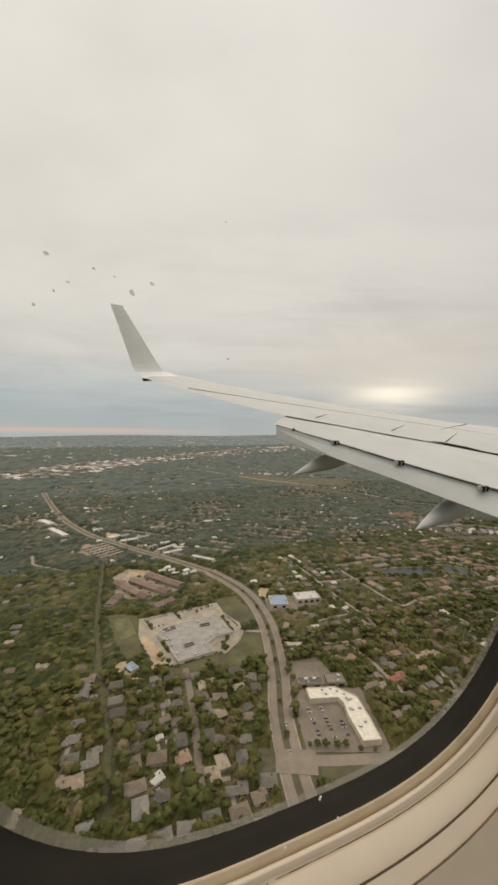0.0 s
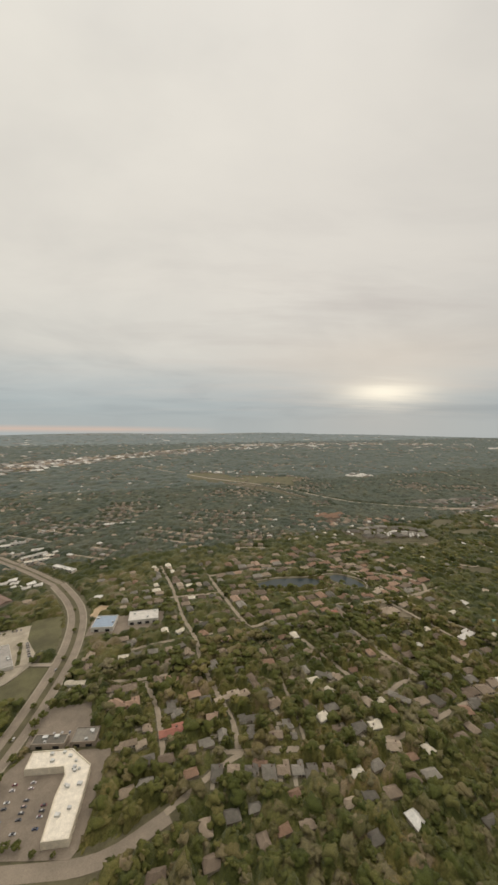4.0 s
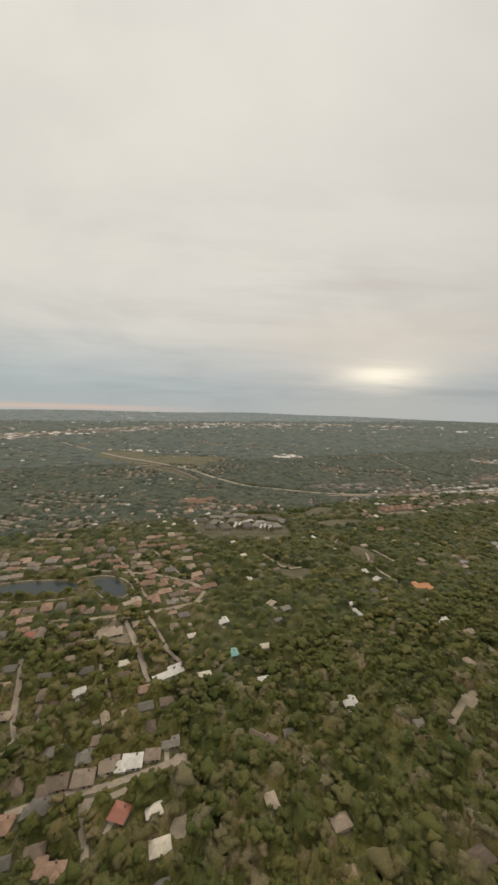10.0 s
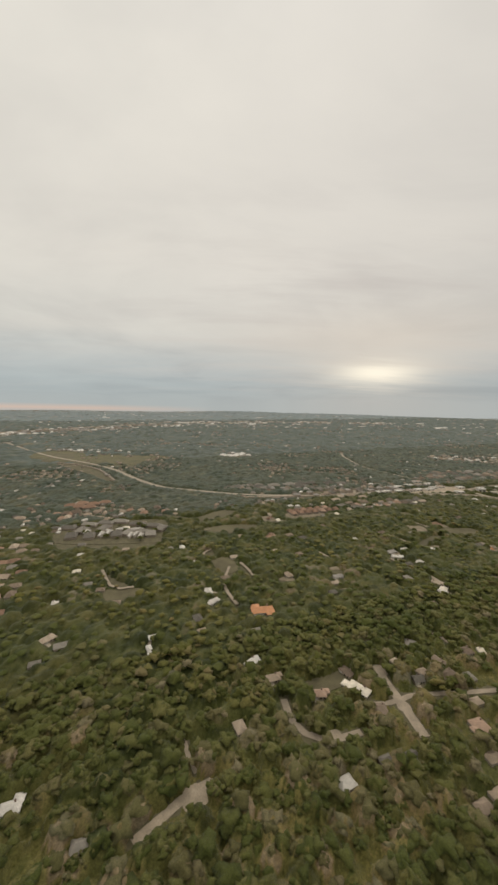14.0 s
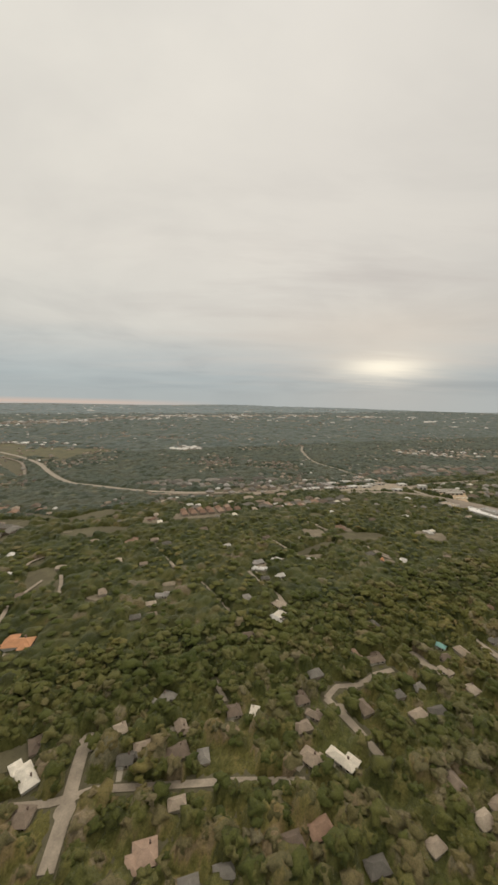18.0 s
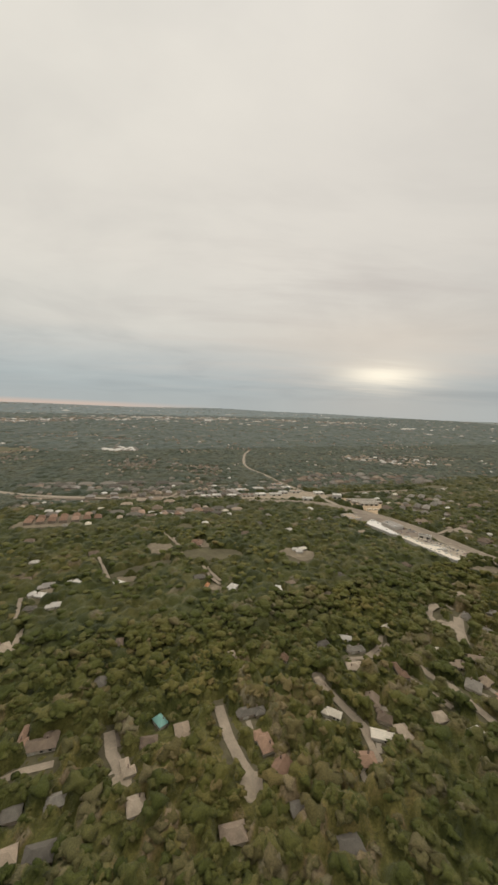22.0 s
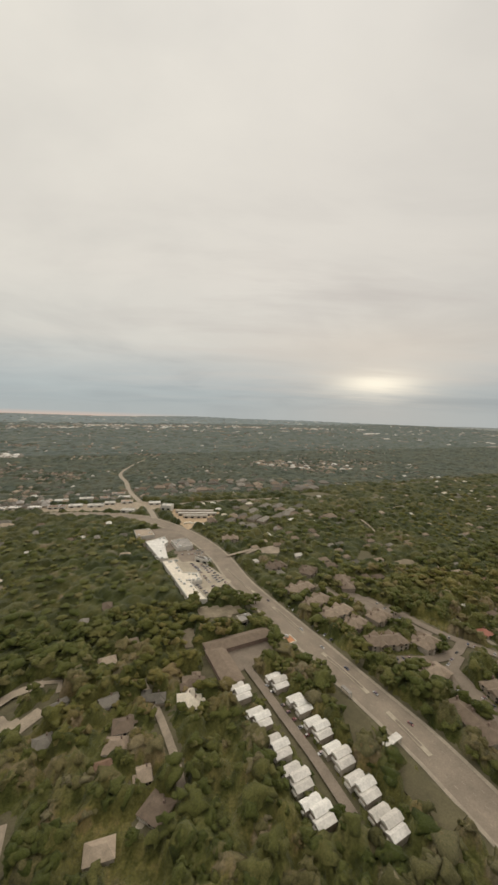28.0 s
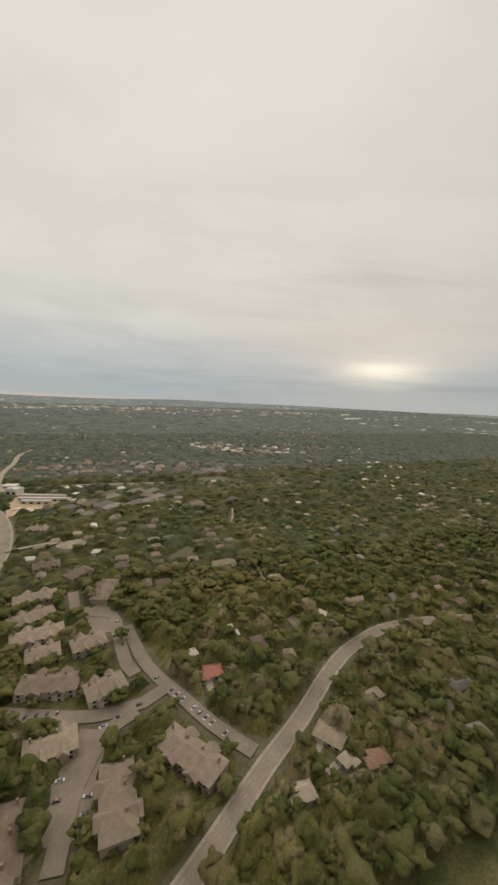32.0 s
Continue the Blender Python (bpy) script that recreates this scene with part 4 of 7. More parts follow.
# ---- white townhouses in two staggered rows ----
def townhouse(x, y, turn):
    base = empty("townhouse", pose(x, y, 0, 0, 0, turn), "townhouse block with stepped white gabled roofs", "townhouse", "white townhouses")
    for i, (u, v, h) in enumerate(((-2.9, -0.8, 2.6), (0.1, 0.6, 2.9), (3.0, -0.4, 2.5))):
        part("body", box_bm([(u - 1.5, u + 1.5, v - 3.0, v + 3.0, -0.3, h)]), M["wall"], base)
        part("roof", hip_bm(3.0, 6.0, h + 0.12, 0.7, 0.2, True, u, v), M["roof_white"], base, "white metal gabled roof")
        part("window", box_bm([(u - 0.8, u + 0.8, v - 3.06, v - 2.98, 0.6, 1.6)]), M["glass_dark"], base)
        part("balcony", box_bm([(u - 1.1, u + 1.1, v - 3.6, v - 3.0, 1.2, 1.7)]), M["wall_pale"], base)
    claim_roof(x, y, turn, 9.5, 7.0)
    HOUSES.append((x, y, 6))


for x, y in ((1018, 529), (1025.5, 517), (1030.5, 506), (1035, 495.4), (1039.5, 485), (1043.5, 475)):
    townhouse(x, y, -64)
for x, y in ((1002.1, 523.3), (1009.2, 510.4), (1014.6, 498.6), (1019.6, 488), (1024, 478)):
    townhouse(x, y, -64)
road("driveway", [(1005, 540), (1012, 526), (1018, 513), (1026, 497), (1034, 478)], 3.6, "asphalt drive between townhouses", mat="lot", z=0.06)


# ---- apartment blocks ----
def apartment(x, y, turn, L):
    W = 8.6
    base = empty("apartment_block", pose(x, y, 0, 0, 0, turn), "two-storey apartment block with a brown shingle roof", "apartment block", "apartment blocks")
    part("body", box_bm([(-L / 2, L / 2, -W / 2, W / 2, -0.3, 3.3), (-L * 0.28, -L * 0.08, -W / 2 - 1.2, W / 2 + 1.2, -0.3, 3.28), (L * 0.12, L * 0.32, -W / 2 - 1.2, W / 2 + 1.2, -0.3, 3.28)]), M["wall"], base)
    bm = hip_bm(L, W, 3.3, 1.9)
    for u in (-0.18, 0.22):
        hip_bm(L * 0.2, W + 2.4, 3.29, 1.6, cx=L * u, cy=0, bm=bm, gable=True)
    part("roof", bm, M["roof_brown"], base, "brown shingle roof with gabled bays")
    for i in range(max(3, int(L / 3))):
        u = -L / 2 + (i + 0.5) * L / max(3, int(L / 3))
        for side in (-1, 1):
            bay = -0.29 * L < u < -0.07 * L or 0.11 * L < u < 0.33 * L
            v = side * (W / 2 + (1.2 if bay else 0.0))
            for z in (0.4, 2.0):
                part("window", box_bm([(u - 0.45, u + 0.45, v - 0.04, v + 0.04, z, z + 0.9)]), M["glass_dark"], base)
        if i % 2 == 0:
            part("chimney", box_bm([(u - 0.3, u + 0.3, 1.6, 2.2, 3.5, 5.7)]), M["brick"], base)
    c, s = math.cos(radians(turn)), math.sin(radians(turn))
    for k in (-0.4, -0.2, 0, 0.2, 0.4):
        claim_roof(x + k * L * c, y + k * L * s, turn, L * 0.2, W)
        HOUSES.append((x + k * L * c, y + k * L * s, W / 2))


for q in ((1042, 610, 30, 19), (1049, 594, 40, 19), (1058, 582, 30, 20), (1073, 619, 92, 20), (1081, 578, 34, 13), (1076, 556, 8, 20), (1096, 555, 36, 13), (1088, 533, 26, 14),
          (1089, 508, -72, 20), (1112, 519, -70, 20), (1129, 531, -35, 21), (995, 700, 4, 14), (1030, 644, 30, 14), (1052, 636, 60, 14), (1066, 571, 28, 12)):
    apartment(*q)
for q in (([(1066, 606), (1078, 612), (1090, 590), (1080, 586)],), ([(1093, 541), (1103, 541), (1106, 512), (1096, 510), (1092, 526)],)):
    lot(q[0], "asphalt car park of the apartments", "lot", 0.05)

# open shelters beside the broad road
def shelter(x, y, turn, L, W, roof, label):
    base = empty("shelter", pose(x, y, 0, 0, 0, turn), label, "shelter")
    part("roof", box_bm([(-L / 2, L / 2, -W / 2, W / 2, 2.2, 2.45)]), M[roof], base)
    for i, j in product((-0.45, 0.45), (-0.4, 0.4)):
        part("post", box_bm([(i * L - 0.1, i * L + 0.1, j * W - 0.1, j * W + 0.1, -0.2, 2.2)]), M["metal"], base)
    claim(x, y, W / 2)


shelter(1055, 500.5, 31, 8.5, 2.6, "roof_white", "long white canopy beside the broad road")
shelter(1046, 524, -62, 5.0, 1.6, "roof_pale", "pale canopy over a side yard")
# ---- landmark houses ----
EXTENT = [(max(x + L / 2 for L, W, x, y in q) - min(x - L / 2 for L, W, x, y in q), max(y + W / 2 for L, W, x, y in q) - min(y - W / 2 for L, W, x, y in q)) for q in PLANS]
picks = random.Random(3)


def villa(x, y, turn, L, W, roof):
    """A house of a known length and width."""
    k = picks.choice((0, 0, 1, 2, 4)) if L < 9 else picks.choice((1, 3, 2))
    ex, ey = EXTENT[k]
    ob = house(x, y, turn, k, roof, 0.8, gable=picks.random() < 0.25, wall="wall_pale" if roof in ("roof_white", "roof_cream") else "wall", drive=picks.random() < 0.35)
    claim_roof(x, y, turn, 1.08 * L, 1.08 * W)
    ob.matrix_basis = pose(x, y, 0, 0, 0, turn) @ Matrix.Diagonal((1.08 * L / ex, 1.08 * W / ey, 0.82, 1))
    return ob


# measured roofs: x, y, turn, length, width
for q in ((-62, 240, 17, 7.0, 5.0), (-54, 241, 14, 6.2, 5.0), (-36, 244, 15, 6.0, 5.0), (-50, 217, 21, 5.7, 5.5), (-43, 219, 18, 6.8, 5.5), (-40, 205, 15, 5.8, 5.0), (-59, 202, 11, 9.1, 5.0), (1, 217, 26, 6.7, 5.0), (-9, 250, 22, 7.6, 5.0), (6, 234, 10, 6.0, 5.0), (-56, 189, 32, 11.5, 5.5), (-39, 162, 13, 8.2, 6.0), (0, 194, 8, 7.2, 5.0), (11, 170, 4, 8.0, 6.5), (-4, 165, 7, 9.7, 6.0), (121, 267, 15, 7.1, 6.0), (106, 257, 26, 5.9, 4.5), (147, 253, 12, 10.8, 6.0), (197, 288, -27, 10.0, 5.5),):
    villa(*q, "roof_grey")
for q in ((97, 320, 35, 6.1, 4.0), (131, 221, 2, 5.0, 7.0), (147, 221, 1, 5.8, 7.0), (156, 221, 4, 6.0, 7.0), (170, 222, 2, 5.4, 7.0), (177, 222, 2, 5.6, 7.0), (208, 247, 20, 8.9, 6.0), (1228, 560, 20, 9.6, 6.0), (293, 284, 13, 6.5, 6.0), (284, 264, 8, 8.4, 7.0), (239, 268, -30, 11.9, 5.0), (329, 290, 13, 7.2, 5.0), (599, 372, 8, 6.8, 5.0), (793, 442, 17, 11.0, 5.0), (899, 459, 51, 7.0, 6.0), (850, 483, 16, 9.1, 6.0), (834, 487, 15, 6.7, 4.0), (967, 521, 8, 9.2, 7.0), (950, 519, 31, 7.6, 6.0),):
    villa(*q, "roof_grey")
for q in ((931, 516, 39, 7.3, 5.0), (934, 501, 31, 5.7, 6.0),):
    villa(*q, "roof_grey")
for q in ((-45, 242, 15, 8.0, 5.5), (-61, 214, 27, 8.8, 5.5), (-48, 206, 24, 6.2, 5.0), (-17, 225, 13, 8.2, 5.5), (-12, 193, 9, 11.2, 6.0), (6, 162, 20, 6.7, 6.0), (72, 277, 23, 8.2, 5.5), (162, 264, 27, 7.7, 6.0), (150, 283, -58, 11.8, 5.0), (139, 221, 2, 5.3, 7.0), (163, 222, 2, 5.6, 7.0), (185, 222, 2, 5.7, 7.0), (263, 309, 13, 8.6, 6.0), (304, 280, 13, 7.3, 6.5), (296, 275, 10, 7.9, 6.5), (286, 273, 15, 10.1, 7.0), (252, 256, -18, 6.9, 6.0), (322, 285, 6, 6.2, 5.0), (371, 293, -29, 11.6, 5.0),):
    villa(*q, "roof_brown")
for q in ((571, 353, -1, 5.9, 6.0), (562, 378, -58, 7.3, 4.5), (618, 375, 24, 8.4, 6.0), (618, 386, -68, 6.2, 5.0), (640, 394, 12, 5.7, 5.5), (714, 426, 15, 10.5, 7.0), (671, 400, 19, 5.9, 7.0), (675, 392, -30, 6.2, 5.0), (847, 450, 64, 6.1, 6.0), (849, 440, 64, 5.2, 6.0), (912, 477, -15, 9.8, 6.0), (983, 529, 12, 9.5, 6.0), (959, 508, 14, 8.1, 7.0), (959, 500, 3, 6.9, 6.0), (977, 480, -29, 7.1, 7.0),):
    villa(*q, "roof_brown")
for q in ((-25, 239, 12, 4.9, 4.0), (-15, 211, 23, 7.8, 5.5), (84, 237, 18, 9.7, 4.0), (134, 269, 25, 14.7, 5.0), (91, 237, 31, 5.1, 4.0), (143, 270, 36, 9.1, 5.0), (126, 313, 20, 6.8, 4.0), (133, 314, 27, 6.3, 4.0), (221, 235, -10, 7.7, 6.0), (1172, 539, -33, 8.5, 6.0), (1175, 531, -55, 4.5, 4.5), (1204, 617, 20, 10.9, 4.0), (271, 372, 28, 12.2, 6.0), (242, 303, 9, 12.4, 5.0), (295, 303, -63, 6.6, 3.5), (385, 408, 54, 7.9, 5.0), (521, 374, 14, 8.0, 5.0), (593, 385, 30, 4.6, 5.0), (670, 373, -42, 8.3, 6.5),):
    villa(*q, "roof_tan")
for q in ((748, 418, -63, 6.3, 4.0), (755, 406, 20, 5.2, 5.5), (899, 472, 1, 9.4, 5.5), (826, 457, -64, 9.0, 4.0), (907, 462, 24, 5.7, 5.0), (971, 490, 20, 5.1, 6.0),):
    villa(*q, "roof_tan")
for q in ((-76, 238, 12, 9.3, 4.0), (-48, 194, 23, 4.8, 3.0), (197, 275, -47, 5.3, 4.0), (37, 281, 6, 12.0, 4.5), (189, 254, 29, 6.6, 5.0), (93, 339, 38, 6.8, 4.0), (227, 266, 23, 4.6, 4.0), (1185, 604, -42, 8.1, 4.5), (1124, 574, 34, 4.5, 4.0), (565, 366, -45, 12.5, 6.0), (682, 372, -45, 10.4, 6.0), (649, 393, 77, 6.3, 3.5), (828, 442, -29, 7.2, 4.0), (845, 432, -15, 8.3, 4.0), (895, 483, -39, 5.3, 3.5), (874, 503, 21, 5.5, 3.0), (983, 518, 15, 7.5, 6.5),):
    villa(*q, "roof_cream")
for q in ((-33, 182, 28, 7.1, 6.5), (71, 263, -30, 11.9, 5.5), (126, 254, 12, 7.5, 5.0), (77, 264, 18, 9.0, 6.5), (1185, 532, 12, 7.2, 5.0), (1176, 626, 20, 7.8, 5.0), (1180, 614, -37, 5.9, 4.0), (274, 258, 4, 7.1, 7.0), (297, 245, 5, 10.0, 7.0), (543, 363, -1, 8.6, 5.0), (614, 343, 14, 8.5, 7.5), (706, 429, -82, 9.5, 3.5), (798, 428, -69, 9.0, 5.5), (803, 419, 56, 6.5, 5.0), (834, 422, 1, 8.0, 5.5), (867, 468, -86, 9.6, 4.0), (906, 449, 4, 8.3, 7.0), (811, 475, 59, 4.5, 4.0),):
    villa(*q, "roof_terracotta")
for q in ((-43, 170, 46, 6.1, 5.0), (1140, 590, -73, 7.4, 3.5), (320, 333, 32, 16.1, 7.0), (275, 320, 32, 8.6, 5.0), (314, 282, 7, 9.9, 7.0), (450, 396, -61, 9.6, 3.5), (485, 451, 37, 9.0, 5.0), (510, 386, 46, 10.6, 5.0), (666, 460, -69, 10.1, 4.0), (846, 492, -6, 8.3, 3.5), (885, 433, 20, 4.6, 6.0)):
    villa(*q, "roof_white")
for q in ((105, 244, 18, 11.9, 6.5), (223, 367, 30, 5.4, 6.0), (315, 262, -15, 6.2, 6.0),):
    villa(*q, "roof_red")
for q in ((756, 437, -46, 5.2, 3.5),):
    villa(*q, "roof_teal")

for x, y in ((385, 413), (349, 384), (370, 448), (465, 516), (448, 409), (419, 313), (479, 466), (659, 529), (674, 546), (674, 518), (704, 547), (755, 438), (840, 665), (815, 546), (840, 612), (1050, 668), (1059, 689), (783, 546)):
    if not near_house(x, y, 2.0):
        house(x, y, rng.uniform(0, 180), rng.choice((1, 2, 4)), "roof_white", rng.uniform(0.7, 0.95), wall="wall_pale", where="among dense oak trees")
for x, y, roof in ((751, 621, "roof_terracotta"), (540, 586, "roof_terracotta"), (668, 478, "roof_tan"), (845, 470, "roof_tan"), (608, 400, "roof_grey"), (446, 396, "roof_grey"), (335, 514, "roof_grey"), (356, 350, "roof_teal")):
    if not near_house(x, y, 2.0):
        house(x, y, rng.uniform(0, 180), rng.choice((1, 2, 3)), roof, rng.uniform(0.8, 1.0))
for x, y, roof, L in ((677, 544, "roof_white", 8), (658, 541, "roof_pale", 9), (654, 529, "roof_white", 5), (785, 547, "roof_white", 6), (630, 574, "roof_white", 6), (588, 488, "roof_pale", 8), (668, 467, "roof_cream", 8), (837, 609, "roof_cream", 10),
                      (844, 616, "roof_cream", 7), (872, 507, "roof_cream", 7), (840, 661, "roof_white", 9), (540, 580, "roof_terracotta", 11), (544, 644, "roof_terracotta", 9), (765, 547, "roof_orange", 4), (748, 626, "roof_terracotta", 8), (894, 484, "roof_white", 7)):
    if not near_house(x, y, 1.0):
        villa(x, y, (x * 7 + y * 3) % 90, L, L * 0.7, roof)
house(520, 437, 8, 3, "roof_orange", 1.35, wall="wall_pale", where="in dense woodland")
house(1133, 565, 15, 2, "roof_red", 0.95, wall="wall", where="beside a drive under trees")


def bulb(x, y, r, mat, label):
    """A round turning place or a bare patch with an uneven edge."""
    pts = []
    for k in range(22):
        a = 2 * math.pi * k / 22
        q = r * (1 + 0.25 * noise.noise(Vector((x + 2 * math.cos(a), y + 2 * math.sin(a), 0.3))))
        pts.append((x + q * math.cos(a), y + q * math.sin(a)))
    lot(pts, label, mat, 0.07, "turning_circle")


for x, y, r in ((259, 290, 3.6), (300, 265, 3.2), (581, 380, 4.4), (584, 355, 3.4), (826, 464, 3.2), (335, 283, 4.0), (918, 508, 4.2)):
    bulb(x, y, r, "street", "round end of a pale street")
for x, y, r in ((697, 408, 3.0), (792, 413, 5.0), (339, 258, 4.0), (485, 316, 5.0), (545, 340, 4.0), (688, 396, 3.0), (748, 414, 3.5)):
    bulb(x, y, r, "caliche", "bare tan patch of ground between trees")
bulb(740, 429, 3.6, "lot", "grey paved yard of a house")
lawn([(1036, 526), (1043, 526), (1051, 511), (1051, 496), (1042, 499)], "dull green yard beside the townhouses", "grass")
villa(980, 521, 10, 6.5, 6.0, "roof_cream")
villa(981, 531, 10, 7.0, 5.5, "roof_brown")
tagged(slab("pool", [(986, 519), (989, 520), (989, 523), (986.4, 522.6)], 0.25, M["roof_teal"]), "small turquoise garden pool cover", "pool", kind="structure")

# ---- pond among the terracotta houses ----
for k, (x, y) in enumerate(((157, 460), (159, 478), (187, 460), (182, 484), (214, 466), (205, 507), (224, 476), (228, 491), (251, 467), (259, 492), (280, 458), (283, 438), (310, 420), (295, 412), (278, 408), (264, 399), (240, 396),
                            (229, 367), (322, 455), (309, 488), (336, 435), (287, 498), (259, 528), (240, 480), (270, 475), (296, 440), (200, 480), (170, 470), (300, 425), (315, 470))):
    villa(x, y, (20, 110, 35, 5)[k % 4], 10.5 + k % 3, 7.5 + k % 2, ("roof_terracotta", "roof_terracotta", "roof_brown", "roof_terracotta", "roof_tan")[k % 5])
villa(276, 371, 20, 13, 9, "roof_tan")
road("promenade", [(158, 412), (175, 408), (197, 408), (228, 415), (240, 427), (252, 416), (268, 416), (272, 430), (262, 444), (242, 452), (214, 444), (180, 441), (156, 433)], 1.4, "pale path round the pond", mat="concrete", z=-0.45)
for POND in ([(158, 427), (168, 432), (182, 438), (216, 439), (226, 429), (213, 420.5), (175, 418), (160, 419)], [(234, 443), (247, 448.5), (262, 437), (268.5, 422), (261, 419), (243, 431)]):
    claim_poly(POND)
    for q in rounded(POND + POND[:1], 3.0):
        claim(q.x, q.y, 1.5)
    tagged(slab("pond", [(p.x, p.y) for p in rounded(POND + POND[:1], 3.0)[:-1]], 0.05, M["water"]), "dark still pond among houses", "pond", kind="structure")

# ---- houses along the streets and through the districts ----
def density(x, y):
    """The share of house plots, and the roofs of the district."""
    s, d = along(x, y)
    if 262 < s < 478 and 268 < d < 415:
        return 0.52, ("roof_terracotta",) * 5 + ("roof_tan",) * 2 + ("roof_brown",) * 5 + ("roof_grey",) * 2
    if 150 < s < 470 and 120 < d < 410 and s - 0.5 * d < 330:
        return 0.62, ("roof_brown",) * 6 + ("roof_grey",) * 5 + ("roof_tan",) * 2 + ("roof_terracotta",) * 2 + ("roof_cream",)
    if -20 < s < 95 and 140 < d < 262:
        return 0.90, ("roof_brown",) * 4 + ("roof_grey",) * 5 + ("roof_tan",)
    if s < 0:
        return 0.13, ("roof_brown", "roof_grey", "roof_brown", "roof_tan", "roof_grey")
    if 430 < s < 640 and d < 135:
        return 0.05, ("roof_brown", "roof_grey", "roof_tan", "roof_white")
    if 1040 < x < 1150 and 500 < y < 625 or 985 < x < 1062 and 470 < y < 620:
        return 0.0, ("roof_brown",)
    if 500 < s < 1120 and d < 135:
        return 0.20, ("roof_brown",) * 3 + ("roof_grey",) * 3 + ("roof_tan",) * 2 + ("roof_terracotta",)
    if 500 < s < 1110 and d < 330:
        return 0.03, ("roof_grey", "roof_tan", "roof_brown")
    if s > 1185 and d < 280:
        return 0.20, ("roof_grey", "roof_tan", "roof_brown", "roof_brown")
    return 0.11, ("roof_grey", "roof_brown", "roof_tan", "roof_grey", "roof_cream", "roof_white")


plots = []
for line in ROWS_OF + [AVENUE[:7]]:
    pts = rounded(line, 9.0)
    wide = 6.8 if line[0] != AVENUE[0] else 16.5
    for a, c in zip(pts, pts[1:]):
        way = (c - a).normalized()
        side = way.cross(Vector((0, 0, 1)))
        for k in (-1, 1):
            q = a.lerp(c, 0.5) + side * k * (wide + rng.uniform(0, 1.5))
            plots.append((q.x, q.y, math.degrees(math.atan2(way.y, way.x)) + (0 if k > 0 else 180), 1.0))
GRID_C, GRID_S = math.cos(radians(18)), math.sin(radians(18))
for i, j in product(range(-60, 190), range(-48, 64)):
    u, v = (i - 20) * 10.6 + rng.uniform(-1.4, 1.4), (j - 20) * 12.4 + rng.uniform(-1.6, 1.6)
    x, y = 212 + u * GRID_C - v * GRID_S, 212 + u * GRID_S + v * GRID_C
    plots.append((x, y, rng.choice((18, 18, 108, 198)) + rng.uniform(-7, 7), 0.0))
built, far_plots = 0, []
for x, y, turn, sure in plots:
    s, d = along(x, y)
    if d < 55 or d > 480 or s < -330 or s > 1700:
        continue
    share, roofs = density(x, y)
    if rng.random() > max(share, 0.62 * sure) or is_taken(x, y) or near_house(x, y, 2.0 if s < 470 else 3.0) or any(is_taken(x + a, y + c) for a, c in ((4.0, 0), (-4.0, 0), (0, 4.0), (0, -4.0))):
        continue
    roof, size = rng.choice(roofs), rng.uniform(0.70, 0.95) * (1.12 if -20 < s < 110 and 120 < d < 280 else 1.12 if 262 < s < 478 and 268 < d < 415 else 0.88)
    if built < 78 and d < 300 and -60 < s < 1330:
        house(x, y, turn, rng.randrange(5), roof, size, gable=rng.random() < 0.3, drive=sure > 0 or rng.random() < 0.4)
        built += 1
    else:
        HOUSES.append((x, y, 5.0 * size))
        claim_roof(x, y, turn, 9.5 * size, 6.8 * size)
        far_plots.append((x, y, turn, size, roof))
vs, fs = [], []
for k, q in enumerate(DRIVES):
    vs += [(x, y, 0.062) for x, y in q] + [(x, y, -0.1) for x, y in q]
    i = 8 * k
    fs += [(i + 3, i + 2, i + 1, i)] + [(i + a, i + (a + 1) % 4, i + 4 + (a + 1) % 4, i + 4 + a) for a in range(4)]
tagged(new("driveways", mesh_of("driveways", vs, fs, [M["concrete"]])), "short pale concrete driveways of houses", "driveway", kind="stuff")

# ---- houses too far or too many to count ----
nrng = np.random.RandomState(11)


def rise_at(x, y):
    """Height of the far ground."""
    r = math.hypot(x - 570, y - 220)
    return far_rise(r) * (0.5 + 0.9 * noise.noise(Vector((x, y, 0)) * 0.0011)) if r > 2300 else 0.0


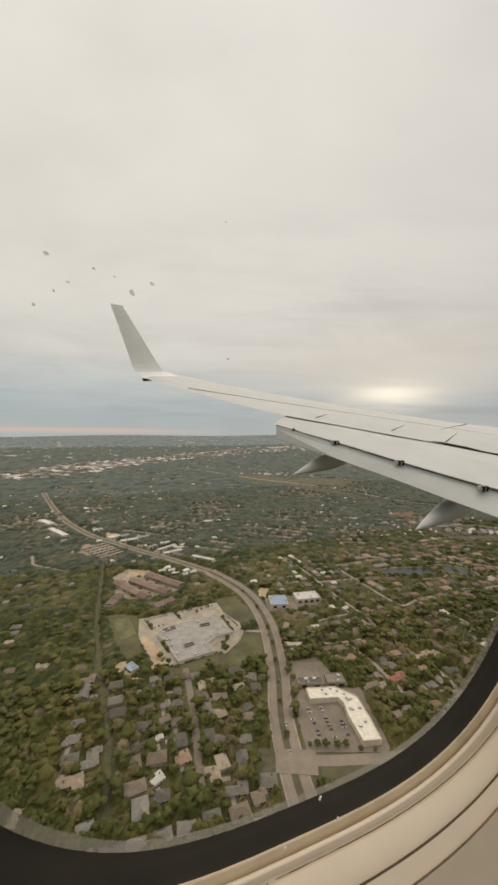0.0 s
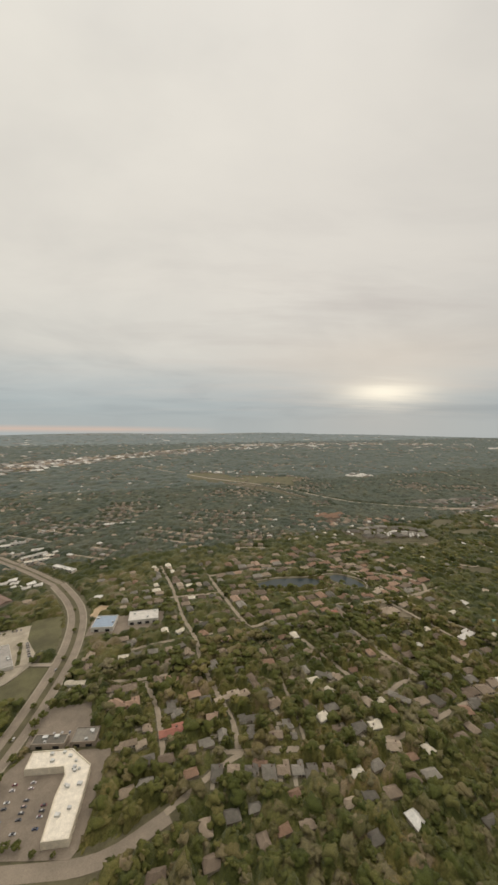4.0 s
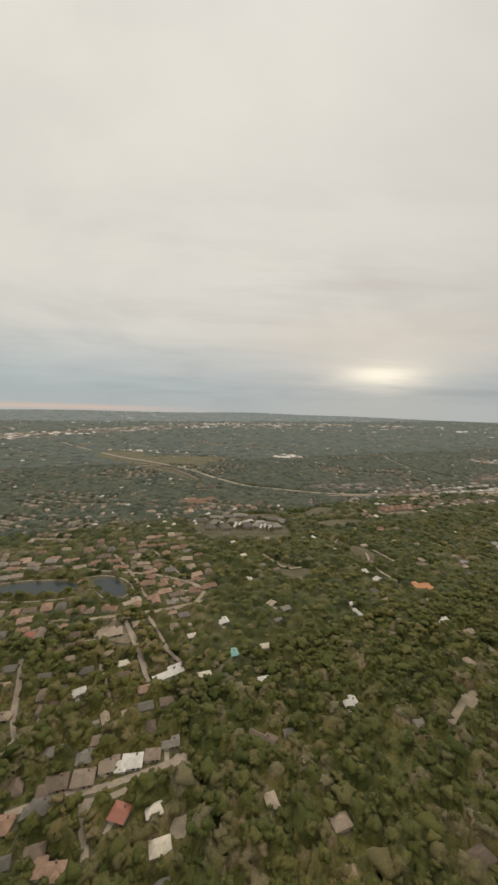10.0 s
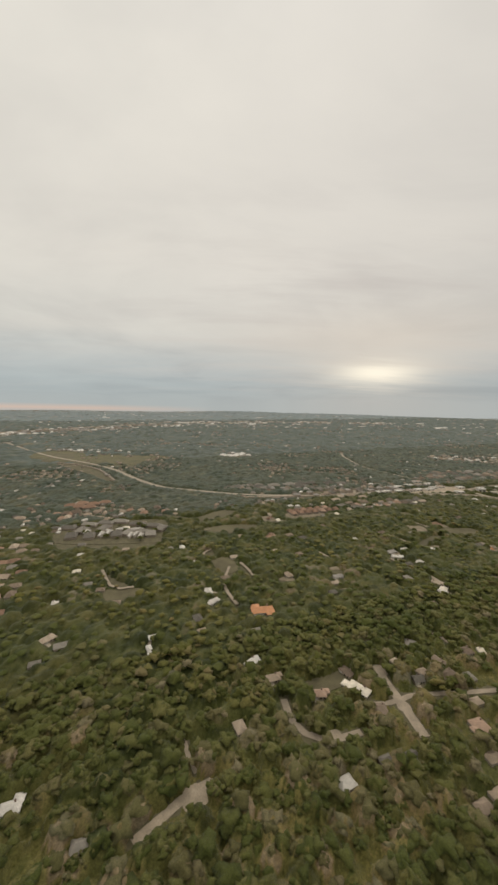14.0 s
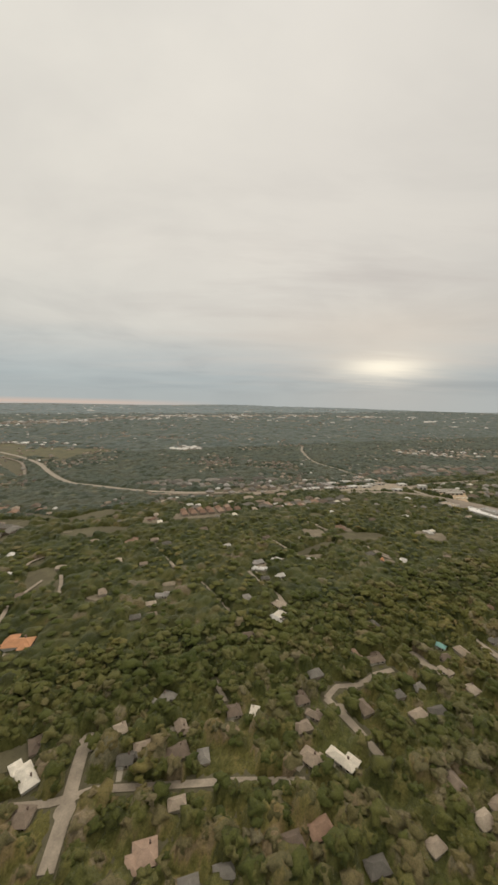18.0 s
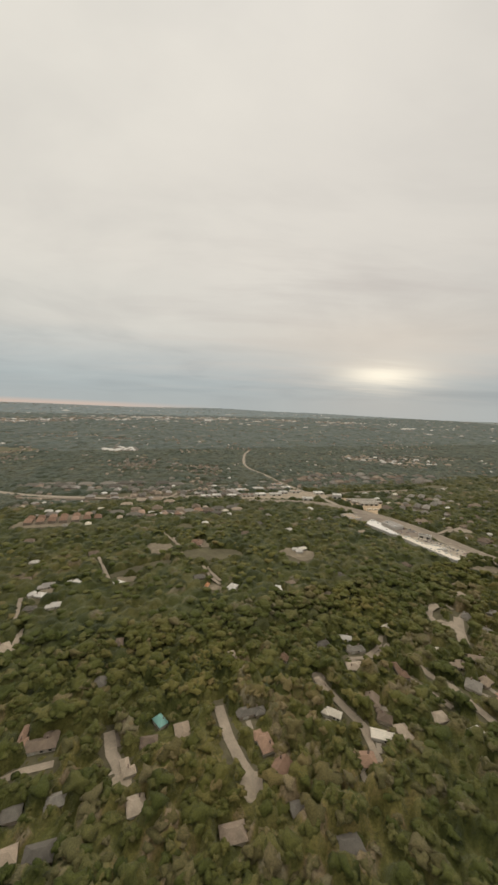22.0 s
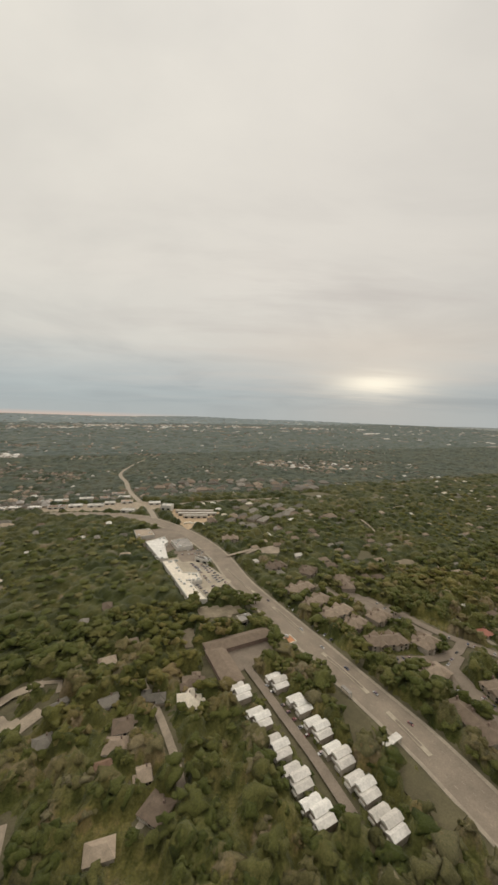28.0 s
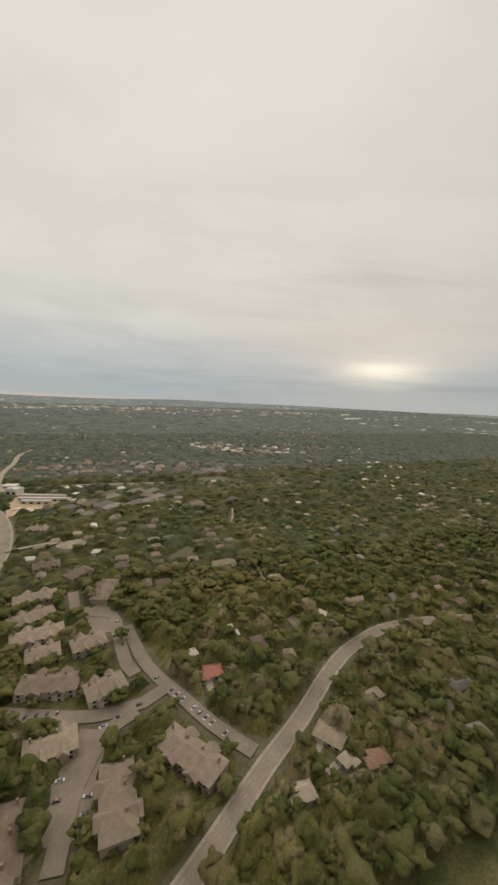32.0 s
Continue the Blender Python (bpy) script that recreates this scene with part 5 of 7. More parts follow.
def far_houses(name, label, places, roof):
    """Many hipped houses in one mesh: walls and roof of each, at x, y, turn, length, width."""
    P = np.asarray(places, dtype=float).reshape(-1, 5)
    n = len(P)
    if not n:
        return
    unit = np.array([(-1, -1, -0.2), (1, -1, -0.2), (1, 1, -0.2), (-1, 1, -0.2), (-1, -1, 1.9), (1, -1, 1.9), (1, 1, 1.9), (-1, 1, 1.9),
                     (-1.08, -1.1, 1.9), (1.08, -1.1, 1.9), (1.08, 1.1, 1.9), (-1.08, 1.1, 1.9), (-0.45, 0, 3.7), (0.45, 0, 3.7)])
    tri = np.array([(0, 1, 5), (0, 5, 4), (1, 2, 6), (1, 6, 5), (2, 3, 7), (2, 7, 6), (3, 0, 4), (3, 4, 7),
                    (8, 9, 13), (8, 13, 12), (9, 10, 13), (10, 11, 12), (10, 12, 13), (11, 8, 12)])
    a = np.radians(P[:, 2])[:, None]
    u, v = unit[None, :, 0] * P[:, 3:4] / 2, unit[None, :, 1] * P[:, 4:5] / 2
    X, Y = P[:, 0:1] + u * np.cos(a) - v * np.sin(a), P[:, 1:2] + u * np.sin(a) + v * np.cos(a)
    Z = np.broadcast_to(unit[None, :, 2], X.shape) * np.clip(P[:, 4:5] / 5.5, 0.85, 1.7)
    Z = Z + np.array([rise_at(x, y) for x, y in P[:, :2]])[:, None]
    verts = np.stack([X, Y, Z], -1).reshape(-1, 3)
    tris = (tri[None] + 14 * np.arange(n)[:, None, None]).reshape(-1, 3)
    me = big_mesh(name, verts, tris, M["wall"], smooth=False)
    me.materials.append(M["many_" + roof])
    me.polygons.foreach_set("material_index", np.tile(np.array([0] * 8 + [1] * 6, dtype=np.int32), n))
    tagged(new(name, me), label, "houses", kind="stuff")


far = {}
for x, y, turn, size, roof in far_plots:
    far.setdefault(roof, []).append((x, y, turn, 9.5 * size, 6.8 * size))


def cluster(cx, cy, rx, ry, turn, count, roofs, size=(8, 13), minimum=0.0):
    """A scatter of roofs over an ellipse, on a loose grid."""
    c, s = math.cos(radians(turn)), math.sin(radians(turn))
    for _ in range(count):
        u, v = nrng.uniform(-1, 1), nrng.uniform(-1, 1)
        if u * u + v * v > 1:
            continue
        x, y = cx + u * rx * c - v * ry * s, cy + u * rx * s + v * ry * c
        L = nrng.uniform(*size)
        far.setdefault(roofs[nrng.randint(len(roofs))], []).append((x, y, turn + nrng.choice([0, 90]) + nrng.uniform(-6, 6), L, L * nrng.uniform(0.5, 0.8)))
        claim(x, y, L * 0.4)


W_, G_, B_, T_, R_ = "roof_white", "roof_grey", "roof_brown", "roof_tan", "roof_terracotta"
def block(roof, L, W, turn, *places):
    """Far building wings of one size."""
    for x, y in places:
        far.setdefault(roof, []).append((x, y, turn, L, W))
        claim(x, y, min(L, W) * 0.5)


block(W_, 9, 5, 25, (-76, 636), (-68, 640), (-53, 643), (-45, 646), (-37, 648), (157, 771))
# grey apartments round white carports
block(G_, 11, 15, 15, (325, 578), (344, 578), (371, 584), (407, 586))
block(G_, 18, 8, -5, (311, 603), (330, 614), (347, 620), (362, 626), (385, 618), (405, 612))
block(G_, 9, 15, -20, (383, 588), (396, 590), (330, 595), (352, 602), (416, 603))
block(W_, 2.6, 11, -15, (356, 582), (388, 580), (393, 583), (399, 578), (362, 588), (338, 588))
block(W_, 14, 2.6, 10, (372, 602), (352, 596), (388, 602))
block(W_, 3.5, 5, 0, (306, 590), (303, 600))
block(R_, 15, 9, 20, (276, 688), (290, 684), (303, 682), (287, 700), (303, 697), (316, 706))
cluster(330, 660, 110, 16, 12, 22, (T_, R_, B_))
# terracotta terraces
block(R_, 7, 9, 20, (577, 660), (587, 664), (597, 667), (607, 670), (618, 673), (628, 677), (638, 681))
block(R_, 7, 8, 20, (574, 671), (583, 674), (593, 678), (603, 681), (614, 685), (625, 689))
block(G_, 14, 8, 18, (652, 699), (672, 692), (708, 705), (728, 712), (746, 719), (762, 726), (778, 733))
block(W_, 7, 4, 18, (688, 706), (700, 702), (694, 696))
block(T_, 13, 8, 12, (653, 730), (665, 750), (684, 757), (700, 748))
block(G_, 20, 10, 12, (502, 804), (540, 810), (568, 822), (596, 829), (618, 836), (637, 840), (672, 845), (693, 840), (555, 800), (610, 815))
cluster(690, 705, 120, 16, 12, 26, (R_, T_, B_, G_))
cluster(600, 812, 130, 24, 4, 70, (G_, G_, "roof_pale", B_, G_), (6, 11))
cluster(700, 790, 120, 20, 15, 60, (G_, G_, B_, "roof_pale", T_), (6, 11))
cluster(80, 1230, 150, 20, -8, 40, (W_, G_))
cluster(500, 1180, 40, 30, 0, 40, (W_, W_, G_), (9, 20))
cluster(1010, 930, 160, 45, 10, 80, (G_, G_, B_), (9, 16))
block(G_, 18, 8, 55, (993, 751), (1007, 770), (1018, 791), (1030, 760), (1047, 774), (1051, 816), (1035, 814), (1061, 795), (1020, 765), (1075, 815))
cluster(1050, 760, 90, 40, 20, 16, (G_, B_, B_))
cluster(-330, 700, 60, 40, 45, 20, (W_, T_, G_, G_, B_), (7, 12))
cluster(-230, 640, 60, 22, 30, 16, (T_, G_, B_), (7, 11))
cluster(1150, 1150, 120, 60, -20, 90, (W_, G_, T_), (7, 12))
# the built-up belt along the freeway
for cx, cy in ((-660, 1230), (-600, 1420), (-480, 1580), (-340, 1800), (-180, 2000), (60, 2260), (320, 2560), (640, 2700), (1000, 2750), (1450, 2760)):
    cluster(cx, cy, 210, 120, 55 if cy < 1700 else 25, 170 if cy < 1500 else 110, (W_, W_, "roof_pale", G_, G_, "roof_pale", "roof_pale", T_, B_), (7, 28))
    lawn([(cx - 150, cy - 60), (cx - 120, cy + 50), (cx - 20, cy + 110), (cx + 130, cy + 120), (cx + 100, cy - 10), (cx - 30, cy - 20)], "dull dry ground beside the distant freeway", "grass", 0.3)
# suburbs on the plain: rows of houses on both sides of short pale streets
def suburb(cx, cy, turn, rows, cols, roofs):
    c, s_ = math.cos(radians(turn)), math.sin(radians(turn))
    for j in range(rows):
        v = (j - rows / 2) * 30.0 + nrng.uniform(-4, 4)
        line = [(cx + u * c - v * s_, cy + u * s_ + v * c) for u in np.linspace(-cols * 7.5, cols * 7.5, 4)]
        far_streets.append(line)
        for p in rounded(line, 3.0):
            claim(p.x, p.y, 2.6)
        for i, k in product(range(cols), (-1, 1)):
            if nrng.rand() < 0.25:
                continue
            u, w = (i - cols / 2 + 0.5) * 15.0 + nrng.uniform(-3, 3), v + k * (9.5 + nrng.uniform(-1, 1))
            x, y = cx + u * c - w * s_, cy + u * s_ + w * c
            L = nrng.uniform(5.0, 7.6)
            far.setdefault(roofs[nrng.randint(len(roofs))], []).append((x, y, turn + nrng.choice([0, 90]), L, L * 0.66))
            claim(x, y - 2.0, L * 0.5)


far_streets = []
for _ in range(130):
    d = 480 + 1500 * nrng.rand() ** 1.5
    x, y = back(nrng.uniform(-0.75 * d - 150, 1250 + 0.75 * d), d)
    if is_taken(x, y) or noise.noise(Vector((x, y, 0)) * 0.0022) < -0.18:
        continue
    suburb(x, y, nrng.choice([15, 35, 0, -20]), nrng.randint(2, 4), nrng.randint(3, 7), ((G_, B_, T_, G_, B_), (G_, B_, B_, G_, G_, "roof_pale"), (T_, B_, B_, G_))[nrng.randint(3)])
# scattered roofs over the plain
for _ in range(5200):
    d = 470 + 2300 * nrng.rand() ** 1.5
    x, y = back(nrng.uniform(-0.75 * d - 250, 1300 + 0.75 * d), d)
    if noise.noise(Vector((x, y, 0)) * 0.004) + nrng.uniform(-0.3, 0.3) < -0.05 or is_taken(x, y):
        continue
    L = nrng.uniform(3.8, 6.8) * (1 + d / 2400)
    far.setdefault((W_, G_, G_, G_, G_, G_, B_, B_, B_, B_, T_, T_, "roof_pale", "roof_pale")[nrng.randint(14)], []).append((x, y, nrng.uniform(0, 180), L, L * 0.65))
    claim(x, y - L * 0.35, L * 0.42)
# the city along the skyline: sheds and blocks with pale roofs
for _ in range(2300):
    r, a = 2000 + 2250 * nrng.rand() ** 1.2, radians(nrng.uniform(20, 165))
    x, y = 570 + r * math.cos(a), 220 + r * math.sin(a)
    if noise.noise(Vector((x * 0.5, y, 0)) * 0.0022) + nrng.uniform(-0.25, 0.25) < 0.02:
        continue
    L = nrng.uniform(10, 28) if nrng.rand() < 0.88 else nrng.uniform(35, 75)
    far.setdefault((W_, "roof_pale", G_, "roof_pale", G_, W_)[nrng.randint(6)], []).append((x, y, nrng.uniform(-20, 30), L, L * nrng.uniform(0.35, 0.6)))
vs, fs = [], []
for line in far_streets:
    v, f = ribbon(rounded(line, 20.0), 3.6, 0.2)
    fs += [tuple(i + len(vs) for i in q) for q in f]
    vs += v
tagged(new("distant_streets", mesh_of("distant_streets", vs, fs, [M["street"]])), "short pale streets of distant suburbs", "street", kind="stuff")
for roof, places in far.items():
    far_houses("distant_houses", f"distant scattered houses with {ROOF_WORDS[roof]} roofs", places, roof)

# ---- clearings and bare ground ----
def clearing(pts, opened, mat, label):
    """An open patch of ground; the woods keep back from it on its open side."""
    claim_poly(opened)
    if mat in ("grass", "pasture", "field"):       # single trees left standing on it
        xs, ys = [p[0] for p in opened], [p[1] for p in opened]
        wide, deep = max(xs) - min(xs), max(ys) - min(ys)
        for _ in range(int(wide * deep / 26) if wide < 90 else 40):
            release(nrng.uniform(min(xs), max(xs)), nrng.uniform(min(ys), max(ys)), 2.8 if wide < 90 else 7.0)
    q = rounded(pts + pts[:1], 2.5)[:-1]
    lawn([(p.x + 0.9 * noise.noise(p * 0.4), p.y + 0.9 * noise.noise(p * 0.4 + Vector((7, 3, 0)))) for p in q], label, mat)


def open_lane(width, line, opened):
    """A lane in a gap of the woods."""
    if len(opened) > 2:
        claim_poly(opened)
    lane(width, *line)


clearing([(126, 1185), (230, 1143), (308, 1160), (324, 1124), (275, 1070), (200, 1036)], [(126, 1185), (134, 1166), (208, 1016), (283, 1051), (332, 1104), (324, 1124), (308, 1160)], "field", "distant strip of dry pasture")
clearing([(464, 604), (467, 617), (475, 620), (474, 610), (471, 601)], [(464, 604), (468, 593), (474, 590), (478, 600), (478, 610), (475, 620), (467, 617)], "bare_patch", "bare tan patch of ground between trees")
clearing([(475, 600), (488, 614), (490, 605), (478, 598)], [(475, 600), (478, 590), (482, 587), (494, 595), (492, 604), (488, 614)], "bare_patch", "bare tan patch of ground between trees")
clearing([(492, 609), (502, 617), (504, 610), (495, 605)], [(492, 609), (495, 598), (498, 594), (507, 600), (504, 610), (502, 617)], "bare_patch", "bare tan patch of ground between trees")
clearing([(449, 602), (458, 614), (461, 609), (455, 598)], [(449, 602), (453, 592), (459, 587), (465, 598), (461, 609), (458, 614)], "bare_patch", "bare tan patch of ground between trees")
clearing([(481, 644), (493, 650), (514, 644), (513, 637), (486, 637)], [(481, 644), (484, 633), (489, 625), (516, 625), (517, 633), (514, 644), (493, 650)], "pasture", "dry tan grass clearing between trees")
clearing([(525, 634), (561, 641), (563, 634), (528, 628)], [(525, 634), (527, 623), (529, 618), (565, 623), (563, 634), (561, 641)], "pasture", "dry tan grass clearing between trees")
clearing([(532, 654), (546, 655), (552, 638), (536, 635)], [(532, 654), (534, 642), (538, 624), (554, 627), (552, 638), (546, 655)], "bare_patch", "bare tan patch of ground between trees")
clearing([(382, 668), (410, 660), (446, 644), (448, 635), (412, 649), (387, 658)], [(382, 668), (387, 657), (392, 647), (454, 624), (451, 633), (446, 644), (410, 660)], "pasture", "dry tan grass clearing between trees")
clearing([(476, 522), (493, 530), (504, 507), (491, 495)], [(476, 522), (480, 513), (495, 486), (507, 498), (504, 507), (493, 530)], "grass", "dull green glade in the woods")
open_lane(2.2, [(470, 531), (470, 538), (476, 548)], [(470, 531), (474, 523), (480, 540), (476, 548), (470, 538)])
open_lane(2.2, [(491, 485), (493, 495), (495, 508)], [(491, 485), (495, 477), (498, 501), (495, 508), (493, 495)])
open_lane(2.4, [(583, 541), (591, 528)], [(583, 541), (584, 532), (592, 520), (591, 528)])
clearing([(535, 487), (542, 490), (551, 486), (549, 482), (538, 484)], [(535, 487), (537, 478), (540, 475), (551, 474), (554, 478), (551, 486), (542, 490)], "bare_patch", "bare tan patch of ground between trees")
clearing([(584, 506), (594, 510), (595, 504), (587, 502)], [(584, 506), (585, 498), (588, 493), (596, 496), (595, 504), (594, 510)], "bare_patch", "worn bare yard under trees")
clearing([(712, 615), (726, 621), (728, 606), (714, 599)], [(712, 605), (714, 589), (728, 596), (728, 606), (726, 621), (712, 615)], "bare_patch", "bare tan patch of ground between trees")
clearing([(692, 561), (705, 574), (730, 590), (732, 583), (711, 566), (695, 556)], [(692, 552), (695, 546), (711, 557), (732, 574), (732, 583), (730, 590), (705, 574), (692, 561)], "pasture", "dry tan grass clearing between trees")
open_lane(2.2, [(674, 588), (684, 571), (695, 552)], [(674, 588), (675, 579), (696, 543), (695, 552), (684, 571)])
clearing([(654, 536), (661, 545), (665, 539), (660, 525)], [(654, 536), (656, 527), (662, 517), (667, 531), (665, 539), (661, 545)], "bare_patch", "worn bare yard under trees")
open_lane(2.4, [(649, 525), (659, 503)], [(649, 525), (650, 517), (661, 496), (659, 503)])
open_lane(3.0, [(669, 490), (672, 480), (676, 471)], [(669, 490), (670, 483), (674, 473), (678, 464), (676, 471)])
open_lane(2.2, [(766, 567), (774, 554)], [(765, 560), (773, 546), (774, 554), (766, 567)])
clearing([(699, 557), (715, 559), (714, 552), (702, 550)], [(699, 557), (700, 548), (702, 542), (714, 543), (715, 550), (715, 559)], "bare_patch", "bare tan patch of ground between trees")
open_lane(4.4, [(514, 747), (578, 754), (636, 760), (691, 772), (704, 799), (726, 823)], [(514, 747), (515, 735), (638, 749), (692, 760), (728, 811), (726, 823)])
clearing([(822, 610), (832, 620), (851, 614), (852, 601), (841, 592), (834, 598)], [(822, 601), (833, 589), (840, 583), (852, 592), (852, 601), (851, 614), (832, 620), (822, 610)], "bare_patch", "bare tan patch of ground between trees")
clearing([(764, 548), (773, 549), (775, 543), (766, 542)], [(764, 548), (766, 540), (768, 534), (776, 535), (775, 543), (773, 549)], "bare_patch", "bare tan patch of ground between trees")
clearing([(842, 540), (851, 545), (851, 539), (842, 533)], [(841, 532), (842, 526), (850, 532), (851, 539), (851, 545), (842, 540)], "bare_patch", "bare tan patch of ground between trees")
open_lane(2.2, [(759, 578), (767, 558), (774, 549)], [(759, 578), (760, 571), (769, 550), (775, 542), (774, 549)])
open_lane(2.2, [(714, 646), (722, 634), (736, 614)], [(714, 646), (716, 638), (738, 606), (736, 614), (722, 634)])
clearing([(705, 617), (710, 622), (719, 619), (721, 610), (711, 607)], [(705, 617), (708, 608), (714, 598), (724, 601), (722, 610), (719, 619), (710, 622)], "bare_patch", "bare tan patch of ground between trees")
clearing([(738, 600), (747, 611), (784, 611), (789, 595), (748, 587)], [(738, 600), (740, 591), (750, 578), (791, 586), (789, 595), (784, 611), (747, 611)], "grass", "dull green glade in the woods")
clearing([(722, 668), (728, 677), (739, 671), (739, 660), (727, 659)], [(722, 668), (724, 658), (729, 649), (741, 650), (742, 661), (739, 671), (728, 677)], "pasture", "dry tan grass clearing between trees")
clearing([(748, 630), (754, 635), (761, 618), (754, 615)], [(748, 630), (750, 620), (756, 606), (763, 609), (761, 618), (754, 635)], "bare_patch", "bare tan patch of ground between trees")
open_lane(3.0, [(920, 529), (911, 523), (907, 516), (908, 508), (913, 506)], [(905, 510), (905, 502), (911, 500), (913, 506), (920, 529), (911, 523), (907, 516)])
clearing([(977, 588), (987, 592), (1002, 592), (1001, 584), (983, 579)], [(977, 588), (977, 581), (984, 572), (1001, 576), (1003, 585), (1002, 592), (987, 592)], "bare_patch", "bare tan patch of ground between trees")
clearing([(972, 567), (978, 570), (979, 554), (975, 553)], [(972, 567), (972, 560), (976, 546), (980, 546), (979, 563), (978, 570)], "bare_patch", "worn bare yard under trees")
clearing([(1018, 684), (1033, 690), (1039, 680), (1034, 673), (1021, 675)], [(1017, 675), (1020, 666), (1033, 664), (1038, 672), (1039, 680), (1033, 690), (1018, 684)], "street", "pale paved forecourt of a house")
open_lane(3.0, [(993, 665), (1006, 674), (1019, 684)], [(993, 657), (1019, 676), (1019, 684), (1006, 674), (993, 665)])
open_lane(2.2, [(1137, 770), (1138, 750), (1137, 729)], [(1134, 721), (1137, 729), (1138, 750), (1137, 770), (1134, 762)])
clearing([(1090, 892), (1117, 905), (1135, 892), (1122, 871), (1094, 869)], [(1088, 880), (1091, 857), (1119, 860), (1132, 881), (1135, 892), (1117, 905), (1090, 892)], "pasture", "dry tan grass clearing between trees")
open_lane(2.6, [(1008, 670), (1019, 681)], [(1008, 670), (1011, 663), (1022, 673), (1019, 681)])
clearing([(1066, 661), (1072, 664), (1076, 657), (1072, 649)], [(1066, 661), (1067, 653), (1074, 641), (1077, 649), (1076, 657), (1072, 664)], "bare_patch", "worn bare yard under trees")
clearing([(1126, 660), (1138, 665), (1143, 658), (1137, 651), (1128, 650)], [(1125, 652), (1127, 642), (1136, 644), (1142, 650), (1143, 658), (1138, 665), (1126, 660)], "bare_patch", "worn bare yard under trees")
open_lane(2.0, [(1155, 653), (1156, 643), (1158, 636)], [(1153, 646), (1154, 637), (1156, 630), (1158, 636), (1155, 653)])
clearing([(1166, 601), (1174, 606), (1175, 599), (1170, 593)], [(1164, 595), (1167, 587), (1173, 593), (1175, 599), (1174, 606), (1166, 601)], "bare_patch", "bare tan patch of ground between trees")
clearing([(1008, 754), (1034, 780), (1041, 770), (1019, 741)], [(1008, 754), (1010, 745), (1022, 731), (1044, 760), (1041, 770), (1034, 780)], "pasture", "dry tan grass clearing between trees")
clearing([(992, 800), (1014, 831), (1020, 817), (1004, 789)], [(992, 800), (994, 790), (1006, 778), (1023, 806), (1020, 817), (1014, 831)], "pasture", "dry tan grass clearing between trees")
clearing([(1097, 663), (1107, 682), (1115, 678), (1111, 663)], [(1097, 655), (1111, 655), (1115, 670), (1115, 678), (1107, 682), (1097, 663)], "pasture", "dry tan grass clearing between trees")
clearing([(-36, 1177), (-6, 1230), (53, 1227), (105, 1166), (100, 1114), (3, 1100)], [(-36, 1177), (-23, 1134), (16, 1057), (113, 1071), (118, 1123), (105, 1166), (53, 1227), (-6, 1230)], "field", "distant dry pasture beyond the woods")
clearing([(110, 1146), (252, 1097), (276, 1023), (189, 1036), (34, 1085)], [(34, 1085), (42, 1046), (197, 997), (284, 984), (276, 1023), (252, 1097), (110, 1146)], "field", "distant mown field beyond the woods")
claim_poly([(88, 1040), (92, 1024), (284, 839), (281, 856), (216, 957), (154, 1008)])
road("road", [(88, 1040), (154, 1008), (216, 957), (281, 856)], 4.6, "grey road through distant woods")
clearing([(298, 604), (345, 630), (412, 637), (420, 576), (411, 564), (318, 562)], [(298, 604), (302, 588), (322, 546), (414, 549), (424, 561), (415, 622), (412, 637), (345, 630)], "scrub", "dry ground round condominium blocks")
clearing([(454, 584), (487, 618), (508, 611), (499, 595), (466, 583)], [(454, 574), (465, 572), (498, 584), (508, 600), (508, 611), (487, 618), (454, 584)], "pasture", "dry tan grass clearing between trees")
clearing([(447, 643), (482, 679), (505, 670), (466, 635)], [(447, 631), (465, 623), (504, 658), (505, 670), (482, 679), (447, 643)], "pasture", "dry tan grass clearing between trees")
clearing([(566, 665), (605, 693), (629, 686), (615, 659), (570, 648)], [(563, 654), (567, 637), (612, 648), (626, 675), (629, 686), (605, 693), (566, 665)], "bare_patch", "bare tan patch of ground between trees")
open_lane(2.4, [(385, 501), (401, 474), (410, 469), (420, 472)], [(385, 501), (387, 493), (403, 466), (412, 460), (422, 463), (420, 472)])
open_lane(2.6, [(505, 516), (511, 504), (517, 488)], [(504, 507), (516, 480), (517, 488), (511, 504), (505, 516)])
open_lane(2.6, [(491, 476), (495, 462), (502, 446)], [(490, 469), (494, 455), (501, 438), (502, 446), (491, 476)])
clearing([(407, 439), (414, 446), (422, 448), (420, 441)], [(407, 439), (409, 430), (421, 432), (423, 439), (422, 448), (414, 446)], "pasture", "dry tan grass clearing between trees")
clearing([(396, 468), (424, 471), (432, 460), (409, 449)], [(396, 468), (398, 460), (411, 440), (434, 451), (432, 460), (424, 471)], "grass", "dull green glade in the woods")
open_lane(2.4, [(280, 384), (295, 356), (310, 327)], [(280, 384), (282, 377), (312, 320), (310, 327), (295, 356)])
open_lane(2.4, [(294, 390), (304, 375)], [(294, 390), (296, 383), (306, 367), (304, 375)])
open_lane(2.4, [(312, 357), (326, 342)], [(312, 357), (313, 350), (327, 335), (326, 342)])
clearing([(266, 377), (273, 385), (289, 370), (290, 361), (275, 364)], [(266, 377), (268, 369), (278, 356), (293, 353), (292, 362), (289, 370), (273, 385)], "bare_patch", "bare tan patch of ground between trees")
clearing([(463, 609), (497, 622), (528, 619), (506, 600), (467, 593)], [(460, 598), (464, 583), (503, 589), (524, 608), (528, 619), (497, 622), (463, 609)], "pasture", "dry tan grass clearing between trees")
clearing([(265, 380), (277, 382), (281, 372), (269, 364)], [(264, 371), (268, 355), (280, 364), (281, 372), (277, 382), (265, 380)], "bare_patch", "bare tan patch of ground between trees")
